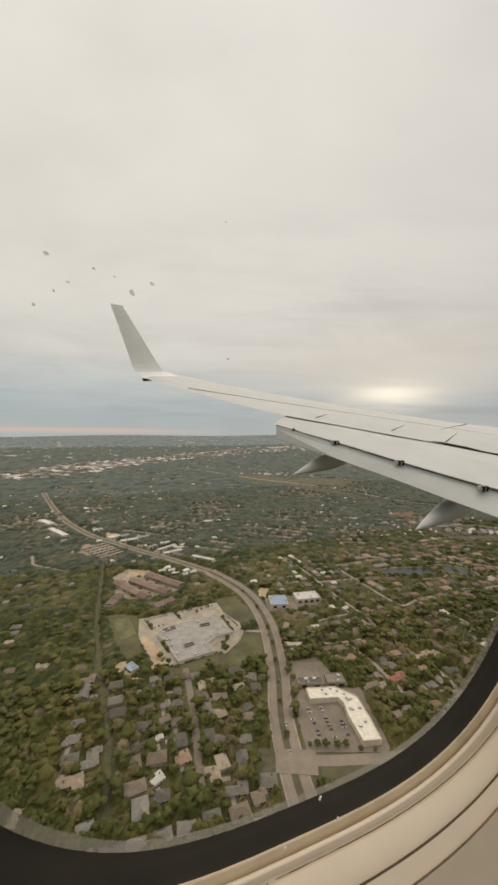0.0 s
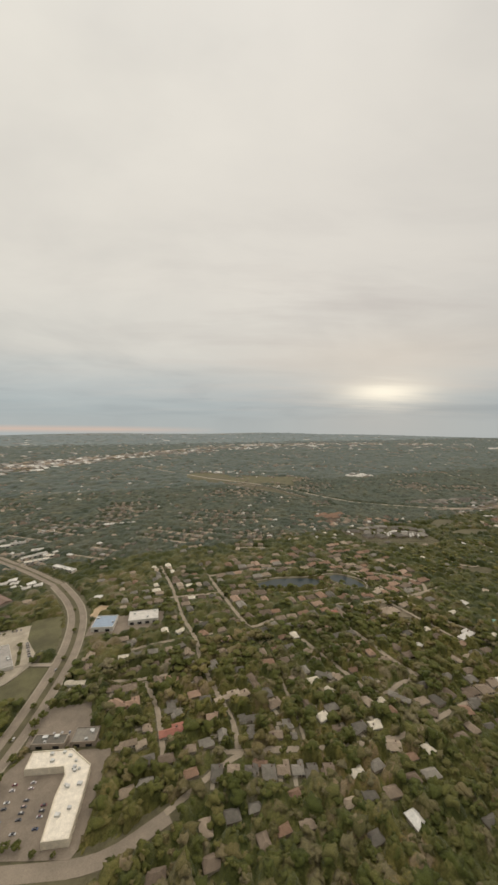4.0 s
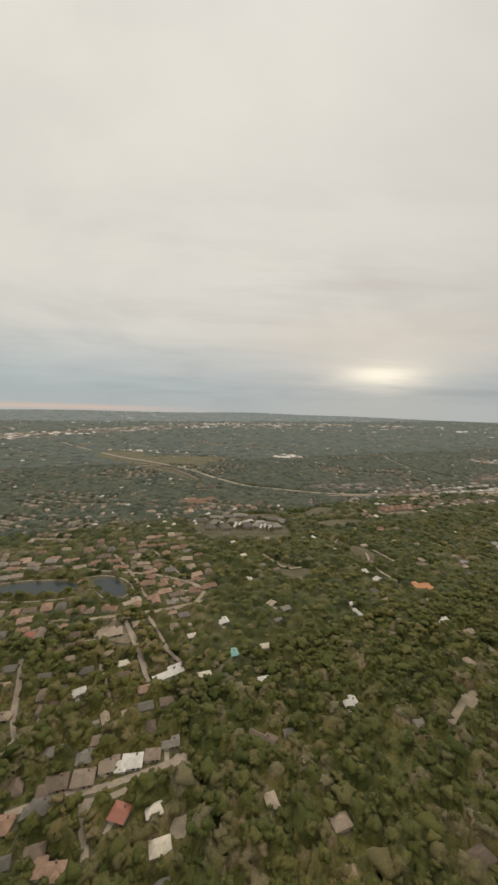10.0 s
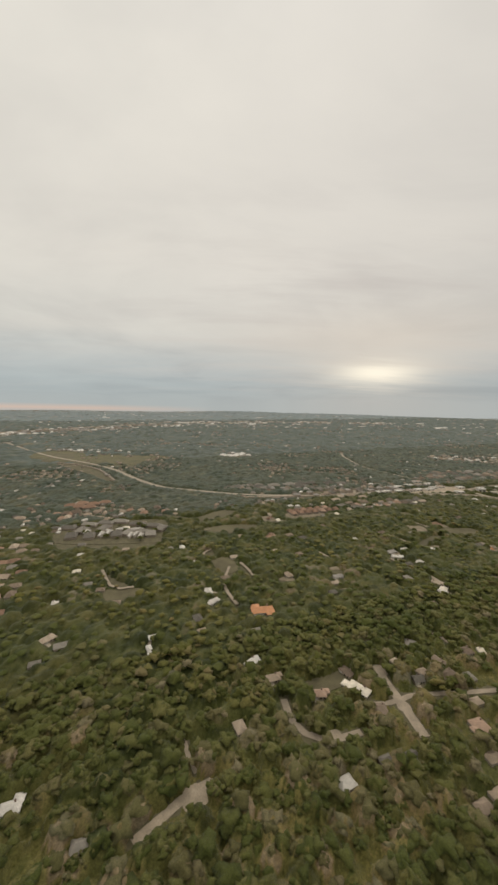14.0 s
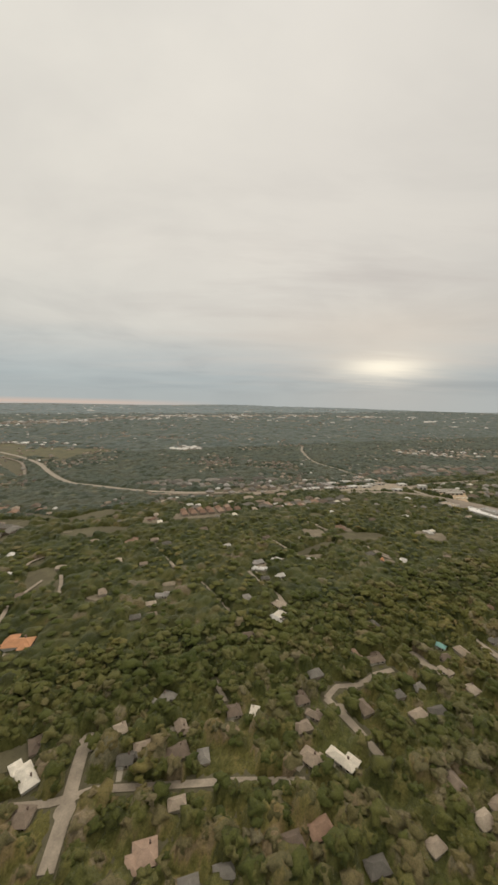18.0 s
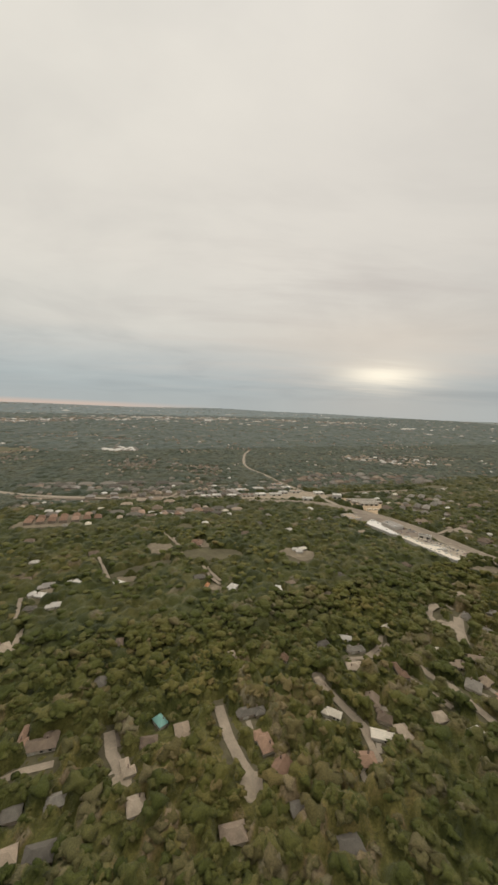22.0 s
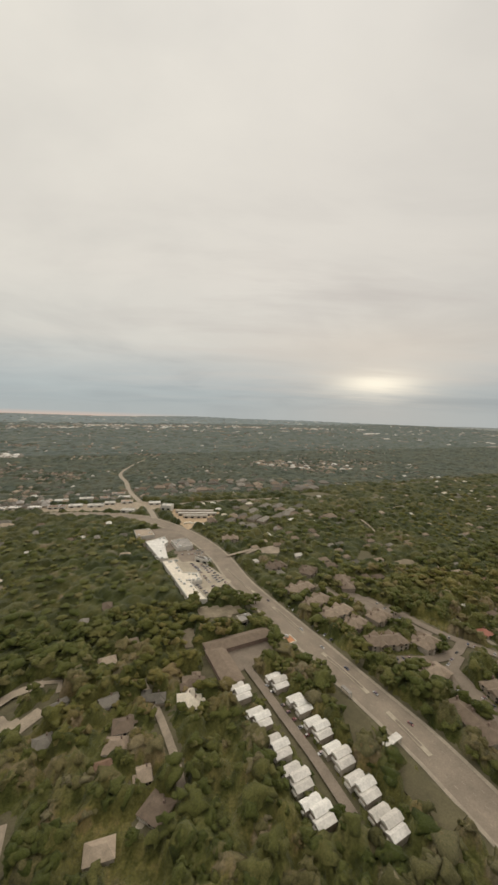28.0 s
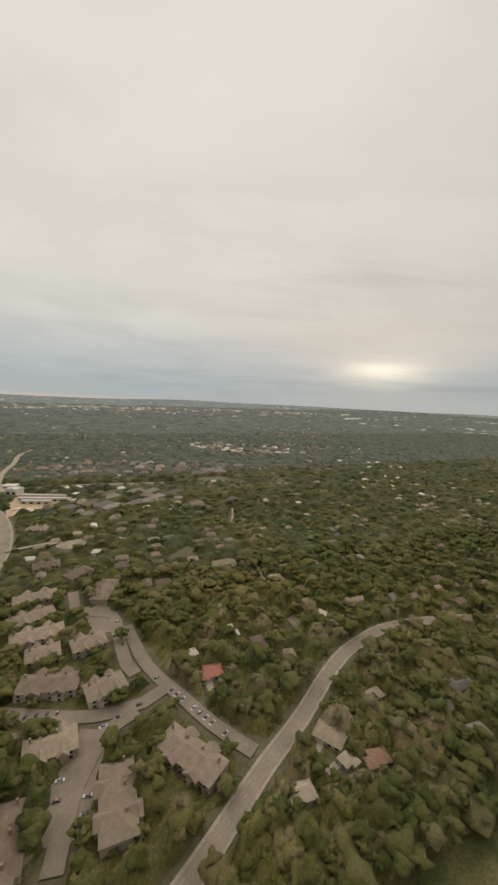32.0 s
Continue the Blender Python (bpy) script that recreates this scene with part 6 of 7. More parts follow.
lawn([(536, 372), (560, 380), (566, 372), (540, 362)], "dry lawn behind houses")
lawn([(1050, 490), (1058, 494), (1068, 478), (1058, 472)], "green verge beside the broad road")
lawn([(3, 1158), (64, 1193), (104, 1100), (51, 1093)], "distant dry tan field", "pasture")
lawn([(106, 1098), (120, 1130), (260, 1150), (290, 1070), (150, 1052)], "distant mown field", "field")

# ---- trees ----
def blob(seed, sub, flat, rough):
    """A leafy clump: a lumpy, uneven half-open ball of triangles, about one across."""
    bm = bmesh.new()
    bmesh.ops.create_icosphere(bm, subdivisions=sub, radius=0.5)
    o = Vector((seed * 3.1, seed * 7.7, seed * 1.3))
    for v in bm.verts:
        k = 1 + rough * noise.noise(v.co * 3.2 + o) + rough * 0.8 * noise.noise(v.co * 7.0 + o)
        v.co *= k
        v.co.z *= flat
    low = [v for v in bm.verts if v.co.z < -0.27 * flat]
    bmesh.ops.delete(bm, geom=low, context="VERTS")
    bm.verts.index_update()
    verts = np.array([v.co[:] for v in bm.verts])
    tris = np.array([[v.index for v in f.verts] for f in bm.faces])
    bm.free()
    return verts, tris


def scatter(name, label, shapes, P, mat):
    """P: x, y, z, wide, tall, turn of each clump; all in one mesh."""
    VS, TS, n0 = [], [], 0
    pick = np.arange(len(P)) % len(shapes)
    for k, (v, t) in enumerate(shapes):
        Q = P[pick == k]
        if not len(Q):
            continue
        a = Q[:, 5:6]
        X = Q[:, 0:1] + (v[None, :, 0] * np.cos(a) - v[None, :, 1] * np.sin(a)) * Q[:, 3:4]
        Y = Q[:, 1:2] + (v[None, :, 0] * np.sin(a) + v[None, :, 1] * np.cos(a)) * Q[:, 3:4]
        Z = Q[:, 2:3] + v[None, :, 2] * Q[:, 4:5]
        VS.append(np.stack([X, Y, Z], -1).reshape(-1, 3))
        TS.append((t[None] + len(v) * np.arange(len(Q))[:, None, None]).reshape(-1, 3) + n0)
        n0 += len(VS[-1])
    ob = new(name, big_mesh(name, np.concatenate(VS), np.concatenate(TS), mat))
    return tagged(ob, label, "woodland", kind="stuff")


fine = [blob(k, 2, 0.74, 0.95) for k in range(12)]
mid = [blob(k + 20, 1, 0.72, 0.7) for k in range(10)]


def tree_share(x, y):
    """How thickly trees stand."""
    s, d = along(x, y)
    g = np.array([noise.noise(Vector((a, b0, 3.0)) * 0.02) for a, b0 in zip(x, y)])
    share = 0.80 + 0.3 * g
    share = np.where((s > 150) & (s < 480) & (d < 415) & (s - 0.5 * d < 330), 0.96 + 0.20 * g, share)
    share = np.where((s > -20) & (s < 150) & (d < 350) & (d > 110), 0.97 + 0.15 * g, share)
    share = np.where((s > 480) & (s < 1130) & (d < 140), 0.80 + 0.5 * g, share)
    share = np.where((s > 600) & (s < 1110) & (d > 140) & (d < 420), 0.97, share)
    share = np.where(s < 0, 0.93, share)
    share = np.where((s > 1125) & (s < 1300) & (d < 300), 0.80 + 0.3 * g, share)
    return share


def stand_of(s0, s1, d0, d1, step, low, high):
    S, D = np.meshgrid(np.arange(s0, s1, step), np.arange(d0, d1, step), indexing="ij")
    S, D = S.ravel() + nrng.uniform(-0.45, 0.45, S.size) * step, D.ravel() + nrng.uniform(-0.45, 0.45, D.size) * step
    x, y = back(S, D)
    keep = ~is_taken(x, y)
    x, y = x[keep], y[keep]
    keep = nrng.rand(len(x)) < tree_share(x, y)
    x, y = x[keep], y[keep]
    w = nrng.uniform(low, high, len(x))
    for _ in range(2):                             # small trees beside roofs, none over them
        over = np.zeros(len(x), dtype=bool)
        for k in range(8):
            over |= is_taken(x + 0.26 * w * math.cos(0.785 * k), y + 0.26 * w * math.sin(0.785 * k), roofed)
        w = np.where(over, w * 0.62, w)
    keep = ~(over & (w < 2.0))
    x, y, w = x[keep], y[keep], w[keep]
    t = w * nrng.uniform(0.75, 1.25, len(x))
    return np.stack([x, y, t * 0.42, w, t, nrng.uniform(0, 6.28, len(x))], -1)


def crowned(P, count, spread, small):
    """Each tree of P as several clumps of uneven size, the first the largest."""
    out = []
    for k in range(count):
        Q = P.copy()
        a, r = nrng.uniform(0, 6.28, len(P)), (0.0 if k == 0 else 1.0) * nrng.uniform(0.4, 1.0, len(P)) * spread
        Q[:, 0] += np.cos(a) * r * P[:, 3]
        Q[:, 1] += np.sin(a) * r * P[:, 3]
        f = 1.0 if k == 0 else nrng.uniform(small, small + 0.25, len(P))
        Q[:, 3] *= f
        Q[:, 4] *= f
        Q[:, 2] += (nrng.uniform(0.0, 0.30, len(P)) - 0.10 * (k == 0)) * P[:, 4]
        Q[:, 5] = nrng.uniform(0, 6.28, len(P))
        out.append(Q)
    return np.concatenate(out)


def canopy(name, label, zones, step, P, mat, low, jitter):
    """Crowns grown together: a dome for each tree over low brush, one sheet with gaps."""
    VS, TS, TONE, n0 = [], [], [], 0
    ps, pd = along(P[:, 0], P[:, 1])
    for s0, s1, d0, d1 in zones:
        ns, nd = int((s1 - s0) / step) + 1, int((d1 - d0) / step) + 1
        S, D = np.meshgrid(s0 + step * np.arange(ns), d0 + step * np.arange(nd), indexing="ij")
        S, D = S + nrng.uniform(-0.38, 0.38, S.shape) * step, D + nrng.uniform(-0.38, 0.38, S.shape) * step
        x, y = back(S, D)
        H = nrng.uniform(*low, S.shape)
        lived = ((D < 140) & (S > 470)) | ((S > -20) & (S < 470) & (D < 350))
        T = np.where(lived, nrng.uniform(0.22, 0.68, S.shape), nrng.uniform(0.05, 0.45, S.shape))
        inside = (ps > s0) & (ps < s1) & (pd > d0) & (pd < d1)
        for s, d, w, t, tone in zip(ps[inside], pd[inside], P[inside, 3], P[inside, 4], P[inside, 6]):
            r = w * 0.56
            i0, i1 = max(int((s - r - s0) / step), 0), min(int((s + r - s0) / step) + 2, ns)
            j0, j1 = max(int((d - r - d0) / step), 0), min(int((d + r - d0) / step) + 2, nd)
            q = ((S[i0:i1, j0:j1] - s) ** 2 + (D[i0:i1, j0:j1] - d) ** 2) / (r * r)
            dome = t * (0.66 * np.sqrt(np.clip(1.0 - q * 0.93, 0, 1)))
            dome[q > 1.07] = 0
            h = H[i0:i1, j0:j1]
            T[i0:i1, j0:j1] = np.where(dome > h, tone, T[i0:i1, j0:j1])
            H[i0:i1, j0:j1] = np.maximum(h, dome)
        H = H * (1 + nrng.uniform(-jitter, jitter, H.shape))
        open_ = nrng.rand(*x.shape) > np.clip(tree_share(x.ravel(), y.ravel()).reshape(x.shape) * 0.4 + 0.72, 0, 1)
        wave = np.array([noise.noise(Vector((a, b0, 5.0)) * 0.03) for a, b0 in zip(x[:, 0], y[:, 0])])[:, None]
        fade = np.clip((d1 - D - 14 - 14 * wave) / 22.0, 0.02, 1) * np.clip((D - d0) / (3 * step), 0.02, 1) * np.clip((S - s0) / (3 * step), 0.02, 1)
        H[is_taken(x, y) | (open_ & (H < low[1]))] = -0.4
        H = np.where(H > 0, H * fade, H)
        away = np.hypot(x - 570, y - 220)
        H[away > 4330] = -0.4
        lift = np.array([rise_at(a, b0) for a, b0 in zip(x.ravel(), y.ravel())]).reshape(x.shape) if d1 > 2300 else 0.0
        idx = np.arange(x.size).reshape(x.shape)
        A, B, Cc, Dd = idx[:-1, :-1].ravel(), idx[1:, :-1].ravel(), idx[1:, 1:].ravel(), idx[:-1, 1:].ravel()
        tris = np.concatenate([np.stack([A, B, Cc], -1), np.stack([A, Cc, Dd], -1)])
        tris = tris[(H.ravel()[tris] > 0).any(1)]
        VS.append(np.stack([x.ravel(), y.ravel(), (H + lift).ravel()], -1))
        TONE.append(T.ravel() + nrng.uniform(-0.08, 0.08, T.size))
        TS.append(tris + n0)
        n0 += x.size
    me = big_mesh(name, np.concatenate(VS), np.concatenate(TS), mat)
    me.attributes.new("tone", "FLOAT", "POINT").data.foreach_set("value", np.clip(np.concatenate(TONE), 0, 1).astype(np.float32))
    tagged(new(name, me), label, "woodland", kind="stuff")


def toned(P):
    """A leaf tone for each tree: green where the wood is thick, browner in the dry strip by the houses."""
    s, d = along(P[:, 0], P[:, 1])
    patch = np.array([noise.noise(Vector((a, b0, 9.0)) * 0.018) for a, b0 in P[:, :2]])
    dryness = np.where((d < 140) & (s > 470), 0.30, np.where((s > 60) & (s < 470) & (d < 415), 0.34, np.where((s > -20) & (s < 61) & (d > 100), 0.2, 0.04))) + 0.35 * patch
    tone = np.where(nrng.rand(len(P)) < dryness, nrng.uniform(0.62, 1.0, len(P)), nrng.uniform(0.0, 0.62, len(P)) * np.where((d > 140) & (s > 420), 0.82, 1.0))
    return np.concatenate([P, tone[:, None]], 1)


NEAR = ((-80, 421, 60, 262), (420, 1560, 45, 202))
near = toned(np.concatenate([stand_of(*z, 4.4, 3.4, 9.2) for z in NEAR]))
TREES = near[::80][:235]
# large oaks between the apartment blocks and along the broad road
LARGE = ((1077, 520, 11), (1074, 529, 9), (1058, 564, 6.5), (1057, 543, 6), (1091, 563, 6), (1074, 549, 6.5), (1084, 537, 6), (1102, 550, 5.5), (1066, 528, 6), (1093, 583, 5.5), (1119, 535, 6), (1121, 527, 6), (1037, 534, 7),
         (1019, 552, 6.5), (1020, 536, 6), (1029, 602, 6), (1016, 568, 7), (1000, 571, 7), (1012, 595, 6), (1001, 598, 6.5), (1106, 512, 5), (1060, 593, 6), (1118, 579, 7), (1039, 528, 7), (1030, 524, 5.5))
LARGE += tuple((x, y, 3.3) for x, y in ((-86.9, 324.2), (-78.8, 327.7), (-53.6, 335), (-46.9, 329.6), (-43.2, 335.1), (-38.8, 340.7), (-56.8, 344.5), (-46.4, 340.7), (-66, 328), (-62, 321), (-88, 312), (-83, 305), (-66, 281), (-61, 274), (-22, 320), (-17, 311), (-13, 303), (-19, 281), (-16, 289)))
LARGE += tuple((x, y, 5.0) for x, y in ((164, 414), (180, 413.5), (196, 415), (212, 416), (224, 420), (231, 432), (226, 440), (205, 444), (188, 443.5), (170, 437), (246, 424), (256, 414), (273, 420), (270, 436), (255, 446)))
LARGE += tuple((x, y, 5.5) for x, y in ((318, 590), (337, 586), (350, 588), (362, 577), (378, 594), (345, 608), (365, 613), (395, 606), (410, 594), (400, 570), (332, 604), (320, 610), (375, 573), (388, 613)))
LARGE += tuple((x, y, 3.6) for x, y in ((-122, 402), (-111, 394), (-98, 387), (-86, 377), (-135, 391), (-124, 383), (-112, 372), (-100, 362), (-88, 356), (-138, 372), (-127, 368), (-116, 358), (-137, 345), (-122, 341), (-108, 342), (-96, 340), (-80, 360), (-66, 372)))
LARGE += ((-2, 302, 4.5), (-65, 264.5, 4), (-78, 260, 6), (-100, 325, 4.5), (35, 191, 3.6), (39, 191, 3.2), (43.5, 190.6, 3.6), (50, 190.6, 3.4), (54.5, 191, 3.2), (62, 188.6, 3.0), (70, 188.6, 3.2), (29, 249, 4.2), (30.5, 254.5, 4), (32, 243, 3.4), (30, 228, 3.6))
LARGE += tuple((x, y, 3.0) for x, y in ((21.2, 222), (21.6, 240), (21, 262), (20.3, 283), (17.5, 306), (9, 340), (-5, 372), (-30, 407), (22.8, 197)))
TREES = np.concatenate([TREES[:, :6], np.array([(x, y, 2.0, w, w, 1.7 * w) for x, y, w in LARGE])])
canopy("woodland", "thick canopy of live oak and half-bare trees between houses", NEAR, 1.4, near, M["canopy"], (0.15, 0.8), 0.20)
dry = near[:, 6] > 0.62
loose = near.copy()
loose[:, 2] = loose[:, 4] * 0.50
loose[:, 3] *= nrng.uniform(0.48, 0.86, len(loose))
loose[:, 4] *= 0.55
scatter("leaf_clumps", "leafy upper boughs of oaks and junipers", fine, crowned(loose[~dry][:, :6], 3, 0.66, 0.42), M["oak"])
scatter("leaf_clumps", "brownish upper boughs of half-bare trees", fine, crowned(loose[dry][:, :6], 2, 0.62, 0.50), M["dry_oak"])
MIDDLE = ((-420, 420, 228, 500), (420, 2300, 168, 500), (-420, -78, 60, 230), (1558, 2300, 45, 170))
middle = toned(np.concatenate([stand_of(*z, 5.2, 4.4, 10.5) for z in MIDDLE]))
middle[:, 4] *= 0.72
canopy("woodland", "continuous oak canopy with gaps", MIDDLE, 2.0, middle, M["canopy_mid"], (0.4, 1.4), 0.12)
loose = middle[(along(middle[:, 0], middle[:, 1])[1] < 360) & (nrng.rand(len(middle)) < 0.5)].copy()
loose[:, 2] = loose[:, 4] * 0.62
loose[:, 3] *= 0.66
loose[:, 4] *= 0.5
scatter("leaf_clumps", "upper boughs over the continuous canopy", mid, loose[:, :6], M["oak"])
REMOTE = ((-700, 2500, 452, 940),)
remote = toned(stand_of(*REMOTE[0], 8.0, 7.0, 14.0))
remote[:, 4] *= 0.46
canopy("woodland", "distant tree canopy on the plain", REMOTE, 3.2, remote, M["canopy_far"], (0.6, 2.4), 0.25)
UTMOST = ((-1500, 3800, 880, 2700),)
utmost = toned(stand_of(*UTMOST[0], 22.0, 16.0, 34.0))
utmost[:, 4] *= 0.24
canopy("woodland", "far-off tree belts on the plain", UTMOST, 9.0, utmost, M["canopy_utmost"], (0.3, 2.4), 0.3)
SKYLINE = ((-2300, 4600, 2500, 4000),)
skyline = toned(stand_of(*SKYLINE[0], 34.0, 30.0, 60.0))
skyline[:, 4] *= 0.17
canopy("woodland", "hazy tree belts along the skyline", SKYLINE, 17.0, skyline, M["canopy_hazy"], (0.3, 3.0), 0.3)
# the same woods go on under the flight and behind it
BEHIND = ((-420, 2300, -560, 62),)
behind = toned(stand_of(*BEHIND[0], 10.0, 8.5, 16.0))
behind[:, 4] *= 0.55
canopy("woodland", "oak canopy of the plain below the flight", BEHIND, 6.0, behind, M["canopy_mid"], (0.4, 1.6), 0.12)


# single trees by the near lots
def tree_kind(seed):
    r = random.Random(seed)
    base = empty("tree", pose(0, 0, 0), "spreading oak tree with dense dark green crown", "tree", "oak trees")
    bm = bmesh.new()
    bmesh.ops.create_cone(bm, cap_ends=True, segments=7, radius1=0.22, radius2=0.12, depth=2.0, matrix=Matrix.Translation((0, 0, 1.0)))
    for k in range(5):
        a = 2 * math.pi * k / 5 + r.uniform(-0.4, 0.4)
        m = pose(0.5 * math.cos(a), 0.5 * math.sin(a), 2.2) @ Matrix.Rotation(a, 4, "Z") @ Matrix.Rotation(radians(48), 4, "Y")
        bmesh.ops.create_cone(bm, cap_ends=False, segments=5, radius1=0.10, radius2=0.03, depth=1.6, matrix=m)
    part("trunk", bm, M["bark"], base, "grey-brown trunk and limbs")
    VS, TS, n = [], [], 0
    for k in range(32):
        a, e, rad = r.uniform(0, 6.28), r.uniform(-0.2, 1.0), r.uniform(0.5, 1.0)
        c = np.array([rad * 2.1 * math.cos(a) * math.cos(e), rad * 2.1 * math.sin(a) * math.cos(e), 2.2 + rad * 1.3 * math.sin(e)])
        v, t = mid[r.randrange(8)]
        VS.append(v * r.uniform(1.0, 1.7) + c)
        TS.append(t + n)
        n += len(v)
    child("crown", big_mesh("crown", np.concatenate(VS), np.concatenate(TS), M["oak"]), base, "uneven crown of leaf clumps")
    return base


kinds = [tree_kind(k) for k in range(6)]
for i, q in enumerate(TREES):
    k = kinds[i % 6]
    m = pose(q[0], q[1], 0, 0, 0, math.degrees(q[5])) @ Matrix.Scale(q[3] / 5.0, 4)
    if i < 6:
        k.matrix_basis = m
    else:
        copy_thing(k, m)


# ---- parked cars ----
def car_kind():
    base = empty("car", pose(0, 0, 0), "parked car on asphalt", "car", "parked cars")
    bm = bmesh.new()
    bm_box(bm, -1.25, 1.25, -0.5, 0.5, 0.18, 0.48)
    bmesh.ops.bevel(bm, geom=list(bm.edges), offset=0.08, segments=1, affect="EDGES")
    part("body", bm, M["car"], base)
    bm = bmesh.new()
    vs = bm_box(bm, -0.75, 0.62, -0.44, 0.44, 0.47, 0.80)
    for v in vs:
        if v.co.z > 0.7:
            v.co.x *= 0.7
            v.co.y *= 0.86
    part("cabin", bm, M["glass_dark"], base, "dark glazed cabin")
    part("cabin_roof", box_bm([(-0.5, 0.42, -0.37, 0.37, 0.795, 0.83)]), M["car"], base)
    for x, y in product((-0.8, 0.8), (-0.46, 0.46)):
        bm = bmesh.new()
        bmesh.ops.create_cone(bm, cap_ends=True, segments=10, radius1=0.2, radius2=0.2, depth=0.12, matrix=pose(x, y, 0.2, 90))
        part("wheel", bm, M["rubber"], base)
    return base


first = car_kind()
spots_at = []
for ax, ay, bx, by, n, turn in ((38, 218, 42, 194, 9, 5), (46, 219, 50, 195, 9, 5), (55, 216, 58, 197, 8, 5), (1070, 502, 1016, 606, 7, 118), (24, 178, 22, 250, 4, 95), (15, 322, 28, 160, 3, 95), (60, 246, 40, 244, 5, 95), (970, 646, 990, 606, 14, 30), (974, 650, 994, 612, 13, 30), (966, 652, 974, 640, 5, 30), (982, 606, 974, 618, 6, 30), (952, 676, 972, 678, 8, 100), (956, 668, 974, 671, 7, 100),
                                (978, 648, 996, 616, 9, 30), (950, 690, 975, 672, 6, 30), (1093, 529, 1098, 514, 6, 15), (1102, 527, 1105, 514, 6, 15), (1084, 602, 1095, 579, 9, 30), (1099, 541, 1110, 551, 6, 35),
                                (1109, 565, 1140, 539, 14, 50), (1066, 543, 1085, 547, 6, 95), (1050, 558, 1031, 594, 9, 28), (1012, 530, 1030, 496, 10, 25), (30, 268, 50, 270, 6, 90),
                                (-92, 315, -70, 326, 9, 115), (-62, 330, -33, 343, 11, 115), (-82, 303, -72, 309, 6, 120), (-20, 326, -8, 308, 7, 30)):
    for k in range(n):
        if rng.random() < 0.72:
            u = (k + 0.5) / n
            spots_at.append((ax + (bx - ax) * u, ay + (by - ay) * u, turn + rng.choice((0, 180)) + rng.uniform(-3, 3)))
for i, (x, y, turn) in enumerate(spots_at):
    m = pose(x, y, 0.09, 0, 0, turn)
    if i == 0:
        first.matrix_basis = m
    else:
        copy_thing(first, m)

# ---- the airliner at the start of its descent: window wall and wing ----
air, nt, b = material("painted_aluminium", 0.6)
pos = node(nt, "ShaderNodeTexCoord").outputs["Object"]
nt.links.new(ramp(nt, spots(nt, 1.6, 5.0, 0.65, pos), ((0.3, (0.475, 0.475, 0.46)), (0.7, (0.535, 0.535, 0.52)))), b.inputs["Base Color"])
M["alu"] = air
# wing skin in a lighter copy, to offset the shade on the winglet
paint, nt, b = material("lightened_winglet_skin", 0.5)
pos = node(nt, "ShaderNodeTexCoord").outputs["Object"]
nt.links.new(ramp(nt, spots(nt, 1.2, 4.0, 0.6, pos), ((0.3, (0.74, 0.73, 0.71)), (0.7, (0.81, 0.80, 0.78)))), b.inputs["Base Color"])
M["winglet_lightened"] = paint
M["trim_tan"] = surface("tan_window_reveal", ((0, (0.43, 0.335, 0.22)), (1, (0.48, 0.38, 0.255))), 8.0, 60.0, 0.6, 0.08, 0.0)
M["grime"] = surface("dark_seal", ((0, (0.016, 0.014, 0.011)), (1, (0.022, 0.019, 0.015))), 6.0, 40.0, 0.9, 0.1, 0.0)
M["grime"].node_tree.nodes["Principled BSDF"].inputs["Specular IOR Level"].default_value = 0.12
M["joint"] = surface("brown_shadow_gap", ((0, (0.30, 0.245, 0.18)), (1, (0.34, 0.28, 0.21))), 6.0, 40.0, 0.9, 0.1, 0.0)
M["hinge"] = surface("worn_hinge_metal", ((0, (0.34, 0.32, 0.29)), (1, (0.42, 0.40, 0.37))), 8.0, 40.0, 0.6, 0.3, 0.0)
M["seal_grey"] = surface("grey_pane_edge", ((0, (0.20, 0.185, 0.15)), (1, (0.22, 0.20, 0.165))), 6.0, 20.0, 0.8, 0.08, 0.0)
cabin, nt, b = material("beige_cabin_plastic", 0.55)
pos = node(nt, "ShaderNodeTexCoord").outputs["Object"]
tone = ramp(nt, spots(nt, 4.0, 3.0, 0.5, pos), ((0.3, (0.625, 0.515, 0.39)), (0.7, (0.675, 0.56, 0.43))))
nt.links.new(mix(nt, 1.0, tone, ramp(nt, spots(nt, 45.0, 4.0, 0.6, pos), ((0.3, (0.965, 0.965, 0.965)), (0.7, (1.02, 1.02, 1.02)))), "MULTIPLY"), b.inputs["Base Color"])
bump(nt, b, spots(nt, 900.0, 2.0, 0.5, pos), 0.08, 0.0005)
M["trim"] = cabin
M["seal_grey"].node_tree.nodes["Principled BSDF"].inputs["Alpha"].default_value = 0.6
M["dirt"] = surface("dried_dirt", ((0, (0.30, 0.28, 0.26)), (1, (0.36, 0.34, 0.31))), 40.0, 400.0, 0.9, 0.2, 0.0)
M["trim_white"] = surface("white_crumb", ((0, (0.70, 0.68, 0.64)), (1, (0.75, 0.73, 0.70))), 40.0, 400.0, 0.8, 0.1, 0.0)
M["dirt"].node_tree.nodes["Principled BSDF"].inputs["Alpha"].default_value = 0.3
plane = empty("airliner", pose(*eye_at(0), 0, 0, 21.36), "airliner wing and cabin window of a jet in flight", "airplane")


def wing_z(lat):
    return -1.6 + 0.236 * lat


